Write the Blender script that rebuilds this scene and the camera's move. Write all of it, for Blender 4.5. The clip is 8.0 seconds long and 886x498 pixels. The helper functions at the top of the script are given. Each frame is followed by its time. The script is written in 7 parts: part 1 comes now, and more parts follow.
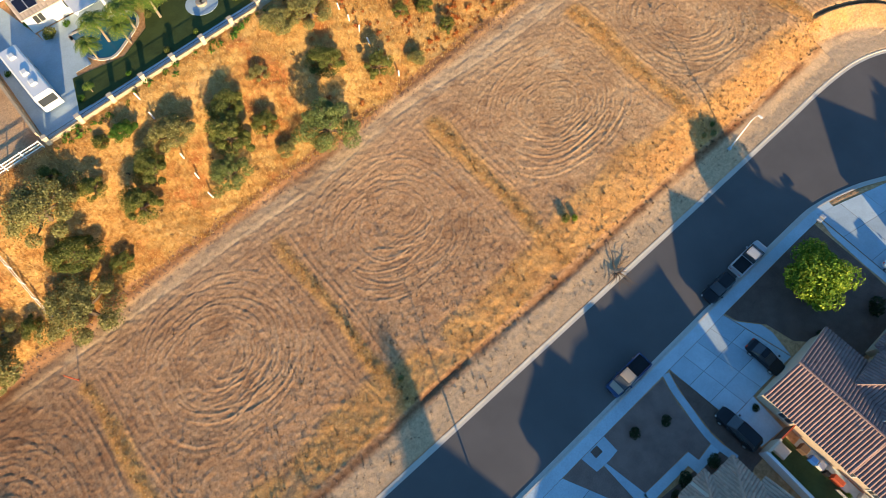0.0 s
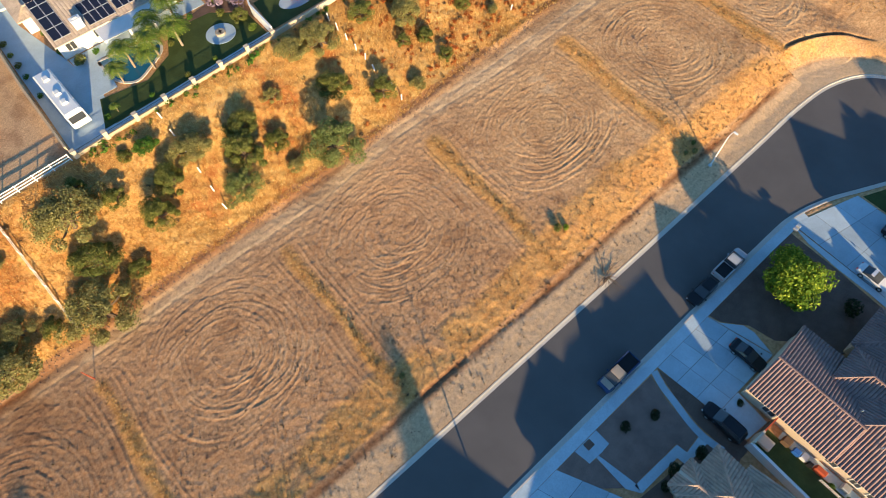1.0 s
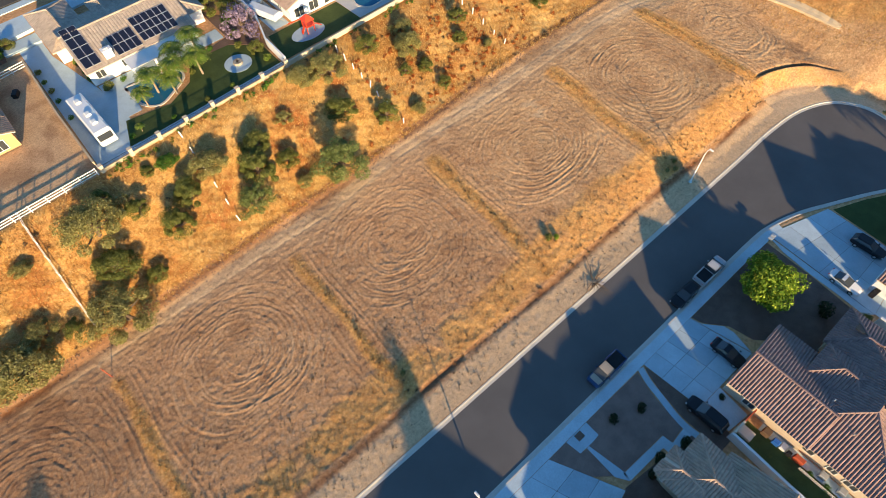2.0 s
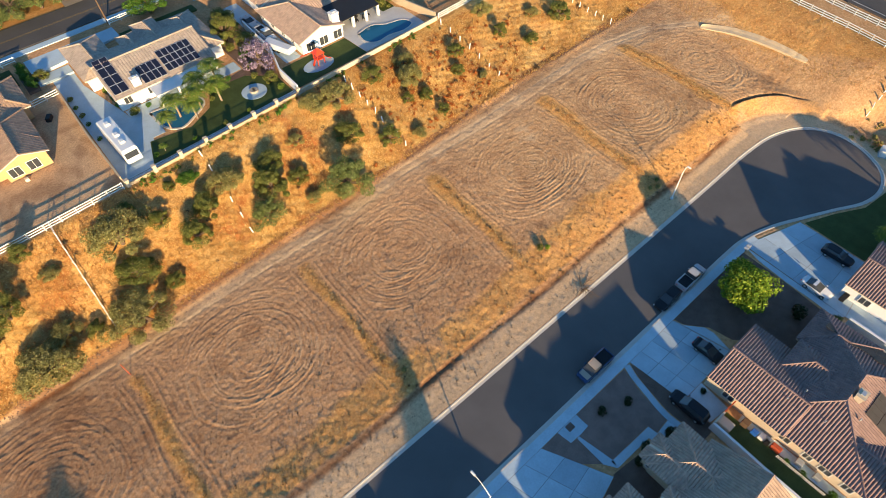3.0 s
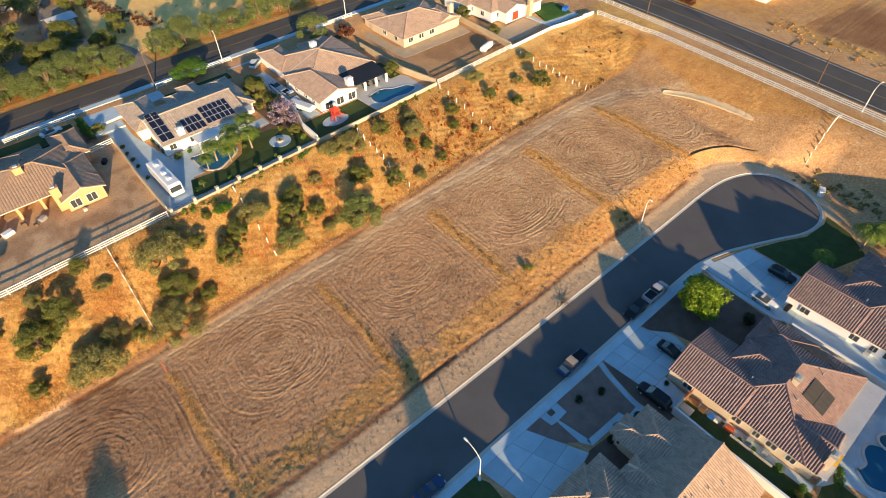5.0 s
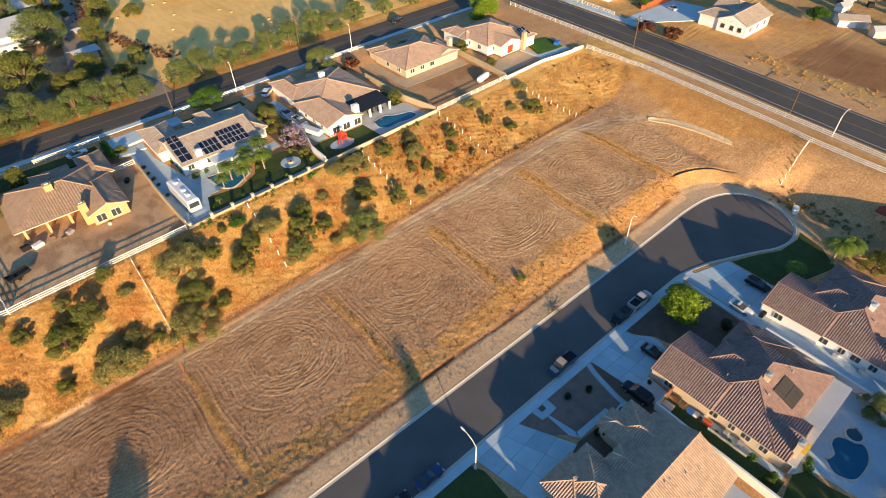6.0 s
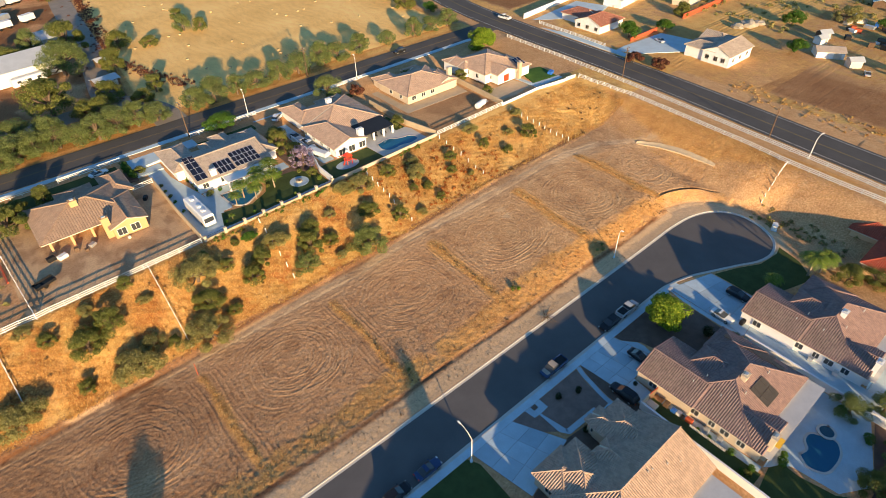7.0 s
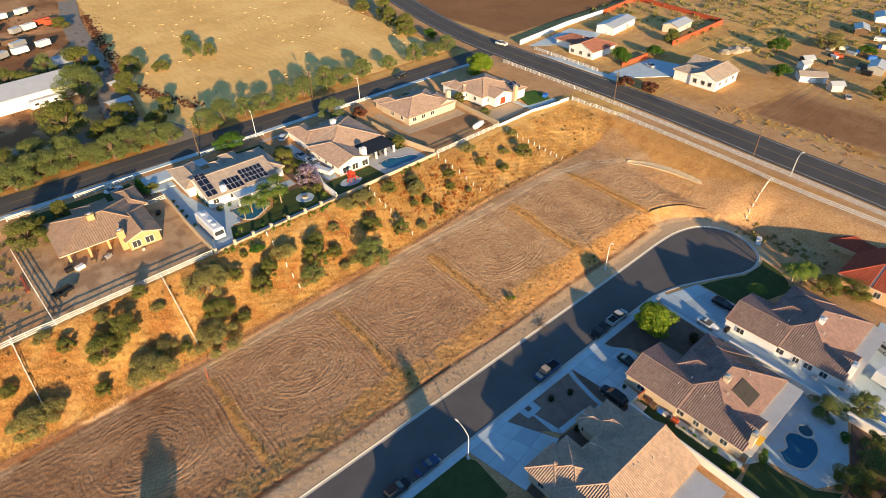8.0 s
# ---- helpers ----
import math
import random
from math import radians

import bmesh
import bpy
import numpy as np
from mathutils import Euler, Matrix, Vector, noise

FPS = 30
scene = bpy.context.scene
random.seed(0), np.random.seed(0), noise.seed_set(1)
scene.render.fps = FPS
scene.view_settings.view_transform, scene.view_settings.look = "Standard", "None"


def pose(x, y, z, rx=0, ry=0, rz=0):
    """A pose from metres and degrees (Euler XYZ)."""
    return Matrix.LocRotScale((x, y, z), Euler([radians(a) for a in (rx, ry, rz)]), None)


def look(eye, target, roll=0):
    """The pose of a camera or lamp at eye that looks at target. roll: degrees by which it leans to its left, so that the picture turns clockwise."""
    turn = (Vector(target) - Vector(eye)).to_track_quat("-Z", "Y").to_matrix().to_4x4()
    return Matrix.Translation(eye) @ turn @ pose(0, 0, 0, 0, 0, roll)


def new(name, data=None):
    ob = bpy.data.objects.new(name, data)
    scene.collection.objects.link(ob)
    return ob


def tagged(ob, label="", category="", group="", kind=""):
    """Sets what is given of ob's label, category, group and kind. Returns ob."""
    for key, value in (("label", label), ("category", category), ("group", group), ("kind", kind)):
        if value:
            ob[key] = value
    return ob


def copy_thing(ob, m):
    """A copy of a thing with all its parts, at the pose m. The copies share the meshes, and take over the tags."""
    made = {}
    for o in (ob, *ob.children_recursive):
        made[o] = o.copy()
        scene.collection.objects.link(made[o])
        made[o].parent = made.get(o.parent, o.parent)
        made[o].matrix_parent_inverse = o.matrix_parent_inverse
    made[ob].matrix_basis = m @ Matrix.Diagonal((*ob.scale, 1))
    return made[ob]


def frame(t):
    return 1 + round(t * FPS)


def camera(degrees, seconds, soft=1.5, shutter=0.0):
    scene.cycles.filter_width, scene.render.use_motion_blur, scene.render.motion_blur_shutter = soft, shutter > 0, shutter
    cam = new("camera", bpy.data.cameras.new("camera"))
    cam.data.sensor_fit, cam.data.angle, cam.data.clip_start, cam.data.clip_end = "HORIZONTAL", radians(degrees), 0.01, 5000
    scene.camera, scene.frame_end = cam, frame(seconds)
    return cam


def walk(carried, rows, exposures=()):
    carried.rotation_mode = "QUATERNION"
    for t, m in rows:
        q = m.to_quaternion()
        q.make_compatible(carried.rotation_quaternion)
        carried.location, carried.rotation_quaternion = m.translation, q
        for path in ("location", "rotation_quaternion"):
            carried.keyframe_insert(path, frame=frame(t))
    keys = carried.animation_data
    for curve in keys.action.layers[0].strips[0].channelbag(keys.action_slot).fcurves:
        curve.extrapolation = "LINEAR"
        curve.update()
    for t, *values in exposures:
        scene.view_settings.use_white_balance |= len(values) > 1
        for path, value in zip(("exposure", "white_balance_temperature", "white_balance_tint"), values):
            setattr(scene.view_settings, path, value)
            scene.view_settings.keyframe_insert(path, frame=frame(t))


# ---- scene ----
cam = camera(76.0, 8.0, soft=0.6)
PATH = [
    (0, (1.253, 1.538, 66.824), (11.076, 14.211, 30.184), -3.7),
    (0.5, (-0.633, -0.704, 67.809), (10.092, 12.959, 31.789), -3.4),
    (1, (-2.724, -3.228, 68.767), (8.943, 11.498, 33.447), -3.1),
    (1.5, (-4.845, -5.865, 69.807), (7.709, 9.865, 35.247), -2.9),
    (3, (-12.146, -14.671, 72.913), (3.025, 3.925, 40.913), -2.3),
    (3.5, (-14.661, -17.761, 73.817), (1.276, 1.732, 42.757), -2.2),
    (4, (-17.21, -20.853, 74.967), (-0.569, -0.594, 44.767), -2.1),
    (4.5, (-19.911, -24.024, 76.075), (-2.562, -3.056, 46.775), -1.9),
    (6, (-27.826, -33.393, 80.087), (-8.799, -10.679, 53.207), -1.5),
    (6.5, (-30.272, -36.535, 81.243), (-10.781, -13.296, 55.183), -1.4),
    (7, (-32.485, -39.387, 82.395), (-12.626, -15.673, 57.035), -1.4),
    (7.5, (-34.495, -41.945, 83.471), (-14.291, -17.842, 58.751), -1.4),
    (8, (-36.378, -44.317, 84.319), (-15.841, -19.867, 60.219), -1.3),
]
walk(cam, [(t, look(eye, target, roll)) for t, eye, target, roll in PATH], [(0, 1.19, 6300, 7), (2, 1.13, 6350, 7.5), (4, 1.04, 6450, 8.5), (6, 0.98, 6550, 9.5), (8, 0.95, 6650, 10)])

# ---- world and sun ----
SUN_AZ, SUN_EL = radians(248.5), radians(10.8)  # where the sun stands, from +x anticlockwise
TO_SUN = Vector((math.cos(SUN_AZ) * math.cos(SUN_EL), math.sin(SUN_AZ) * math.cos(SUN_EL), math.sin(SUN_EL)))
world = bpy.data.worlds.new("world")
scene.world = world
world.use_nodes = True
wn = world.node_tree.nodes
sky = wn.new("ShaderNodeTexSky")
sky.sky_type, sky.sun_disc = "NISHITA", False
sky.sun_elevation, sky.sun_rotation = SUN_EL, radians(90) - SUN_AZ
sky.air_density, sky.dust_density, sky.ozone_density = 1.0, 0.4, 2.5
tint = wn.new("ShaderNodeMix")
tint.data_type, tint.blend_type = "RGBA", "MULTIPLY"
tint.inputs[0].default_value = 1.0
tint.inputs[7].default_value = (0.61, 0.89, 1.10, 1)
world.node_tree.links.new(sky.outputs[0], tint.inputs[6])
world.node_tree.links.new(tint.outputs[2], wn["Background"].inputs[0])
wn["Background"].inputs[1].default_value = 0.112
sun = new("sun", bpy.data.lights.new("sun", "SUN"))
sun.data.energy, sun.data.angle, sun.data.color = 5.0, radians(0.6), (1.0, 0.72, 0.40)
sun.matrix_world = look((0, 0, 100), Vector((0, 0, 100)) - TO_SUN)

# ---- materials ----
def material(name, rough=0.85, metal=0.0):
    m = bpy.data.materials.new(name)
    m.use_nodes = True
    b = m.node_tree.nodes["Principled BSDF"]
    b.inputs["Roughness"].default_value, b.inputs["Metallic"].default_value = rough, metal
    b.inputs["Specular IOR Level"].default_value = 0.18
    return m, m.node_tree.nodes, m.node_tree.links, b


def coords(n, l):
    return n.new("ShaderNodeNewGeometry").outputs["Position"]


def noise_tex(n, l, vec, scale, detail=5, rough=0.6):
    t = n.new("ShaderNodeTexNoise")
    t.inputs["Scale"].default_value, t.inputs["Detail"].default_value, t.inputs["Roughness"].default_value = scale, detail, rough
    l.new(vec, t.inputs["Vector"])
    return t.outputs["Fac"]


def ramp_node(n, l, fac, stops):
    r = n.new("ShaderNodeValToRGB")
    e = r.color_ramp.elements
    while len(e) < len(stops):
        e.new(0.5)
    for k, (p, c) in zip(e, stops):
        k.position, k.color = p, (*c, 1)
    l.new(fac, r.inputs[0])
    return r.outputs[0]


def mix_node(n, l, fac, a, b, mode="MIX"):
    m = n.new("ShaderNodeMix")
    m.data_type, m.blend_type = "RGBA", mode
    for sock, v in ((m.inputs[0], fac), (m.inputs[6], a), (m.inputs[7], b)):
        if isinstance(v, (int, float)):
            sock.default_value = v
        elif isinstance(v, tuple):
            sock.default_value = (*v, 1)
        else:
            l.new(v, sock)
    return m.outputs[2]


def bump_node(n, l, b, fac, strength, distance):
    k = n.new("ShaderNodeBump")
    k.inputs["Strength"].default_value, k.inputs["Distance"].default_value = strength, distance
    l.new(fac, k.inputs["Height"])
    l.new(k.outputs[0], b.inputs["Normal"])


def shade(c, k):
    return tuple(min(1.0, v * k) for v in c)


def surface(name, c, rough=0.85, grain=6.0, patch=0.4, spread=0.25, bump=0.02, metal=0.0, per="", tint=None):
    """A surface with fine grain and wide patches; per: 'object' or 'island' varies it from piece to piece."""
    m, n, l, b = material(name, rough, metal)
    pos = coords(n, l)
    f1, f2 = noise_tex(n, l, pos, grain), noise_tex(n, l, pos, patch, 4)
    fine = ramp_node(n, l, f1, [(0.3, shade(c, 1 - spread)), (0.7, shade(c, 1 + spread))])
    wide = ramp_node(n, l, f2, [(0.35, shade(tint or c, 1 - spread)), (0.65, shade(c, 1 + spread * 0.6))])
    col = mix_node(n, l, 0.5, fine, wide)
    if per:
        src = n.new("ShaderNodeObjectInfo").outputs["Random"] if per == "object" else n.new("ShaderNodeNewGeometry").outputs["Random Per Island"]
        col = mix_node(n, l, 1.0, col, ramp_node(n, l, src, [(0.0, (0.85, 0.85, 0.86)), (0.5, (1, 1, 1)), (1.0, (1.12, 1.1, 1.08))]), "MULTIPLY")
    l.new(col, b.inputs["Base Color"])
    if bump:
        bump_node(n, l, b, f1, 0.6, bump)
    return m


def leaves(name, c, c2):
    """Foliage that lets some light through."""
    m, n, l, b = material(name, 0.6)
    src = n.new("ShaderNodeNewGeometry").outputs["Random Per Island"]
    col = ramp_node(n, l, src, [(0.0, c), (0.6, shade(c, 1.35)), (1.0, c2)])
    l.new(col, b.inputs["Base Color"])
    tr = n.new("ShaderNodeBsdfTranslucent")
    l.new(col, tr.inputs[0])
    mx = n.new("ShaderNodeMixShader")
    mx.inputs[0].default_value = 0.35
    l.new(b.outputs[0], mx.inputs[1])
    l.new(tr.outputs[0], mx.inputs[2])
    l.new(mx.outputs[0], n["Material Output"].inputs[0])
    return m


def ground_material():
    """Dirt, dry grass and fields; the zones come from the mesh."""
    m, n, l, b = material("ground_soil", 1.0)
    b.inputs["Specular IOR Level"].default_value = 0.0
    pos = coords(n, l)
    z = n.new("ShaderNodeVertexColor")
    z.layer_name = "zones"
    sep = n.new("ShaderNodeSeparateColor")
    l.new(z.outputs[0], sep.inputs[0])
    grass, track, earth_and_shade = sep.outputs[0], sep.outputs[1], sep.outputs[2]
    fine, mid, wide = noise_tex(n, l, pos, 2.6, 8, 0.75), noise_tex(n, l, pos, 0.35, 6, 0.65), noise_tex(n, l, pos, 0.06, 5)
    dirt = ramp_node(n, l, fine, [(0.34, (0.22, 0.115, 0.056)), (0.5, (0.53, 0.298, 0.150)), (0.66, (0.84, 0.54, 0.305))])
    tiny = noise_tex(n, l, pos, 9.0, 4, 0.75)
    crumb = ramp_node(n, l, tiny, [(0.33, (0.60, 0.57, 0.55)), (0.46, (1, 1, 1)), (0.66, (1.14, 1.12, 1.10))])
    dirt = mix_node(n, l, 0.45, dirt, ramp_node(n, l, mid, [(0.3, (0.39, 0.192, 0.094)), (0.5, (0.53, 0.297, 0.146)), (0.7, (0.61, 0.38, 0.205))]))
    path = ramp_node(n, l, fine, [(0.3, (0.52, 0.36, 0.21)), (0.7, (0.80, 0.58, 0.36))])
    straw = ramp_node(n, l, fine, [(0.35, (0.16, 0.075, 0.024)), (0.5, (0.48, 0.30, 0.10)), (0.65, (0.80, 0.58, 0.245))])
    straw = mix_node(n, l, 0.55, straw, ramp_node(n, l, mid, [(0.28, (0.32, 0.14, 0.047)), (0.42, (0.43, 0.24, 0.078)), (0.58, (0.52, 0.34, 0.122)), (0.75, (0.62, 0.45, 0.20))]))
    drift = noise_tex(n, l, pos, 0.14, 5, 0.7)
    straw = mix_node(n, l, ramp_node(n, l, drift, [(0.38, (0.85, 0.85, 0.85)), (0.50, (0, 0, 0))]), straw, (0.34, 0.115, 0.04))
    straw = mix_node(n, l, ramp_node(n, l, drift, [(0.54, (0, 0, 0)), (0.68, (0.7, 0.7, 0.7))]), straw, (0.56, 0.39, 0.18))
    tone = n.new("ShaderNodeVertexColor")
    tone.layer_name = "tone"
    tsep = n.new("ShaderNodeSeparateColor")
    l.new(tone.outputs[0], tsep.inputs[0])
    rusty = ramp_node(n, l, fine, [(0.35, (0.11, 0.038, 0.014)), (0.5, (0.34, 0.145, 0.045)), (0.66, (0.60, 0.32, 0.10))])
    golden = ramp_node(n, l, fine, [(0.32, (0.42, 0.23, 0.08)), (0.5, (0.82, 0.52, 0.19)), (0.7, (1.0, 0.74, 0.33))])
    straw = mix_node(n, l, tsep.outputs[0], straw, mix_node(n, l, 0.7, straw, rusty))
    straw = mix_node(n, l, tsep.outputs[1], straw, mix_node(n, l, 0.75, straw, golden))
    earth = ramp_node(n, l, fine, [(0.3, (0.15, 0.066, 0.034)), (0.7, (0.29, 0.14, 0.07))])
    rag = n.new("ShaderNodeMath")
    rag.operation = "MULTIPLY_ADD"
    l.new(mid, rag.inputs[0])
    rag.inputs[1].default_value = 1.1
    l.new(grass, rag.inputs[2])
    edge = ramp_node(n, l, rag.outputs[0], [(0.85, (0, 0, 0)), (1.1, (1, 1, 1))])
    edge_mix = n.new("ShaderNodeMath")
    edge_mix.operation = "SUBTRACT"
    l.new(rag.outputs[0], edge_mix.inputs[0])
    edge_mix.inputs[1].default_value = 0.85
    clampk = n.new("ShaderNodeMath")
    clampk.operation = "MULTIPLY"
    clampk.use_clamp = True
    l.new(edge_mix.outputs[0], clampk.inputs[0])
    clampk.inputs[1].default_value = 4.0
    dirt = mix_node(n, l, tsep.outputs[2], dirt, mix_node(n, l, 1.0, dirt, (1.08, 1.17, 1.17), "MULTIPLY"))
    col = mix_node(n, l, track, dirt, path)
    col = mix_node(n, l, earth_and_shade, col, earth)
    col = mix_node(n, l, clampk.outputs[0], col, straw)
    hay = ramp_node(n, l, fine, [(0.28, (0.58, 0.32, 0.11)), (0.5, (0.96, 0.60, 0.22)), (0.72, (1.0, 0.76, 0.36))])
    hay = mix_node(n, l, 0.5, hay, ramp_node(n, l, wide, [(0.35, (1.0, 0.60, 0.20)), (0.65, (1.0, 0.68, 0.27))]))
    edge2 = n.new("ShaderNodeMath")
    edge2.operation = "MULTIPLY_ADD"
    edge2.use_clamp = True
    l.new(fine, edge2.inputs[0])
    edge2.inputs[1].default_value = 0.9
    l.new(z.outputs[1], edge2.inputs[2])
    sharp = ramp_node(n, l, edge2.outputs[0], [(0.62, (0, 0, 0)), (0.9, (1, 1, 1))])
    rows = n.new("ShaderNodeTexWave")
    rows.inputs["Scale"].default_value, rows.inputs["Distortion"].default_value, rows.inputs["Detail Scale"].default_value = 0.1, 16.0, 0.5
    l.new(pos, rows.inputs["Vector"])
    hay = mix_node(n, l, 1.0, hay, ramp_node(n, l, rows.outputs["Fac"], [(0.2, (0.97, 0.96, 0.95)), (0.6, (1.02, 1.02, 1.01))]), "MULTIPLY")
    field = ramp_node(n, l, z.outputs[1], [(0.80, (0, 0, 0)), (0.95, (1, 1, 1))])
    weed = ramp_node(n, l, fine, [(0.30, (0.25, 0.11, 0.038)), (0.5, (0.62, 0.32, 0.11)), (0.70, (0.92, 0.57, 0.23))])
    weed = mix_node(n, l, 0.45, weed, ramp_node(n, l, mid, [(0.32, (0.42, 0.19, 0.072)), (0.6, (0.72, 0.42, 0.16))]))
    col = mix_node(n, l, sharp, col, mix_node(n, l, field, weed, hay))
    col = mix_node(n, l, 1.0, col, ramp_node(n, l, wide, [(0.3, (0.86, 0.84, 0.82)), (0.7, (1.1, 1.08, 1.05))]), "MULTIPLY")
    col = mix_node(n, l, 1.0, col, crumb, "MULTIPLY")
    l.new(col, b.inputs["Base Color"])
    bump_node(n, l, b, fine, 0.8, 0.085)
    return m


SOIL = ground_material()
ASPHALT = surface("asphalt", (0.128, 0.118, 0.112), 0.9, 14, 0.15, 0.22, 0.006)
ASPHALT_OLD = surface("worn_asphalt", (0.10, 0.092, 0.085), 0.9, 10, 0.12, 0.25, 0.006)
CONCRETE = surface("concrete", (0.45, 0.55, 0.60), 0.85, 5, 0.35, 0.16, 0.005, per="object")
KERB = surface("kerb_concrete", (0.58, 0.54, 0.47), 0.85, 4, 0.5, 0.12, 0.004)
GRAVEL = surface("brown_gravel", (0.26, 0.17, 0.135), 0.95, 9, 0.5, 0.3, 0.03)
MULCH = surface("dark_soil", (0.16, 0.105, 0.08), 0.95, 7, 0.6, 0.35, 0.03)
LAWN = surface("lawn_grass", (0.062, 0.086, 0.026), 0.9, 12, 0.5, 0.35, 0.03)
TILE_BROWN = surface("brown_roof_tile", (0.30, 0.198, 0.172), 0.85, 9, 0.6, 0.2, 0.004, per="island")
TILE_TAN = surface("tan_roof_tile", (0.49, 0.345, 0.255), 0.85, 9, 0.6, 0.16, 0.004, per="island")
TILE_MID = surface("dull_brown_roof_tile", (0.39, 0.265, 0.185), 0.85, 9, 0.6, 0.16, 0.004, per="island")
TILE_GREY = surface("weathered_roof_tile", (0.44, 0.355, 0.285), 0.85, 9, 0.6, 0.16, 0.004, per="island")
TILE_RED = surface("red_roof_tile", (0.42, 0.09, 0.05), 0.8, 9, 0.6, 0.2, 0.004, per="island")
STUCCO_CREAM = surface("cream_stucco", (0.62, 0.50, 0.36), 0.9, 8, 0.5, 0.08, 0.004)
STUCCO_WHITE = surface("white_stucco", (0.80, 0.79, 0.78), 0.9, 8, 0.5, 0.06, 0.004)
STUCCO_YELLOW = surface("yellow_stucco", (0.60, 0.36, 0.18), 0.9, 8, 0.5, 0.08, 0.004)
STUCCO_PEACH = surface("peach_stucco", (0.70, 0.45, 0.26), 0.9, 8, 0.5, 0.08, 0.004)
WHITE = surface("white_paint", (0.80, 0.78, 0.74), 0.6, 6, 1.0, 0.06, 0.002)
TRIM = surface("cream_trim", (0.70, 0.60, 0.46), 0.7, 6, 1.0, 0.06, 0.002)
BLOCK_TAN = surface("tan_block", (0.50, 0.39, 0.26), 0.9, 5, 0.6, 0.15, 0.01)
BARK = surface("bark", (0.16, 0.11, 0.075), 0.95, 12, 1.5, 0.35, 0.03)
PALE_BARK = surface("palm_bark", (0.30, 0.235, 0.165), 0.95, 12, 1.5, 0.3, 0.03)
WOOD = surface("old_wood", (0.15, 0.095, 0.06), 0.9, 10, 1.0, 0.3, 0.01)
RED_WOOD = surface("red_wood", (0.50, 0.10, 0.045), 0.7, 10, 1.0, 0.15, 0.005)
METAL = surface("galvanised_metal", (0.62, 0.62, 0.60), 0.45, 8, 0.6, 0.1, 0.002, metal=0.6)
BLACK = surface("black_plastic", (0.02, 0.02, 0.022), 0.5, 8, 1, 0.2, 0.0)
RUBBER = surface("tyre_rubber", (0.018, 0.018, 0.018), 0.9, 8, 1, 0.2, 0.0)
STONE = surface("stone", (0.42, 0.36, 0.28), 0.9, 4, 0.8, 0.25, 0.02, per="object")
LEAF_OAK = leaves("oak_leaves", (0.105, 0.122, 0.028), (0.34, 0.32, 0.085))
LEAF_OLIVE = leaves("olive_leaves", (0.115, 0.145, 0.045), (0.32, 0.36, 0.12))
LEAF_LIME = leaves("lime_leaves", (0.12, 0.20, 0.016), (0.43, 0.49, 0.05))
LEAF_DARK = leaves("dark_shrub_leaves", (0.022, 0.032, 0.012), (0.06, 0.075, 0.025))
LEAF_GREEN = leaves("green_leaves", (0.05, 0.12, 0.015), (0.16, 0.26, 0.04))
LEAF_PALM = leaves("palm_leaves", (0.11, 0.17, 0.025), (0.36, 0.38, 0.08))
LEAF_RUST = leaves("rust_leaves", (0.11, 0.04, 0.025), (0.25, 0.11, 0.06))
LEAF_MAUVE = leaves("mauve_flowers", (0.20, 0.15, 0.20), (0.56, 0.42, 0.54))
LEAF_STRAW = leaves("dry_grass_blades", (0.46, 0.265, 0.08), (0.88, 0.66, 0.30))
LEAF_BUSH = leaves("dry_bush_leaves", (0.20, 0.185, 0.062), (0.47, 0.42, 0.16))


def glass_material(name, c, rough=0.08):
    m, n, l, b = material(name, rough)
    b.inputs["Base Color"].default_value = (*c, 1)
    b.inputs["Specular IOR Level"].default_value = 0.6
    return m


LANE = surface("grey_dirt_lane", (0.30, 0.25, 0.20), 0.95, 5, 0.3, 0.2, 0.02)
COVER = surface("grey_patio_roofing", (0.52, 0.51, 0.49), 0.8, 6, 0.5, 0.12, 0.003)
LAWN_BRIGHT = surface("bright_lawn_grass", (0.06, 0.13, 0.02), 0.9, 12, 0.5, 0.3, 0.03)
GLASS = glass_material("window_glass", (0.05, 0.055, 0.06))
WATER = glass_material("pool_water", (0.02, 0.12, 0.21), 0.05)
WATER.node_tree.nodes["Principled BSDF"].inputs["Specular IOR Level"].default_value = 0.25
WATER_DARK = glass_material("shaded_pool_water", (0.02, 0.07, 0.10), 0.05)
SOLAR = glass_material("solar_cells", (0.012, 0.014, 0.028), 0.15)


def paint(name, c, rough=0.3):
    m, n, l, b = material(name, rough)
    b.inputs["Base Color"].default_value = (*c, 1)
    b.inputs["Coat Weight"].default_value = 0.5
    return m


CAR_BLUE, CAR_SILVER, CAR_BLACK, CAR_WHITE = paint("blue_car_paint", (0.03, 0.06, 0.14)), paint("silver_car_paint", (0.45, 0.46, 0.47)), paint("black_car_paint", (0.015, 0.015, 0.017)), paint("white_car_paint", (0.75, 0.75, 0.74))
CAR_TAN = paint("tan_car_paint", (0.40, 0.33, 0.25), 0.4)
PAINT_BLUE, PAINT_RED, PAINT_GREEN, PAINT_YELLOW = paint("blue_paint", (0.03, 0.14, 0.5), 0.5), paint("red_paint", (0.65, 0.06, 0.02), 0.5), paint("green_paint", (0.02, 0.25, 0.06), 0.5), paint("yellow_paint", (0.75, 0.48, 0.05), 0.6)
LINE_WHITE, LINE_YELLOW = surface("white_road_paint", (0.66, 0.65, 0.6), 0.8, 10, 1, 0.15, 0), surface("yellow_road_paint", (0.24, 0.17, 0.07), 0.8, 10, 1, 0.15, 0)

# ---- building tools ----
rnd = random.Random(7)


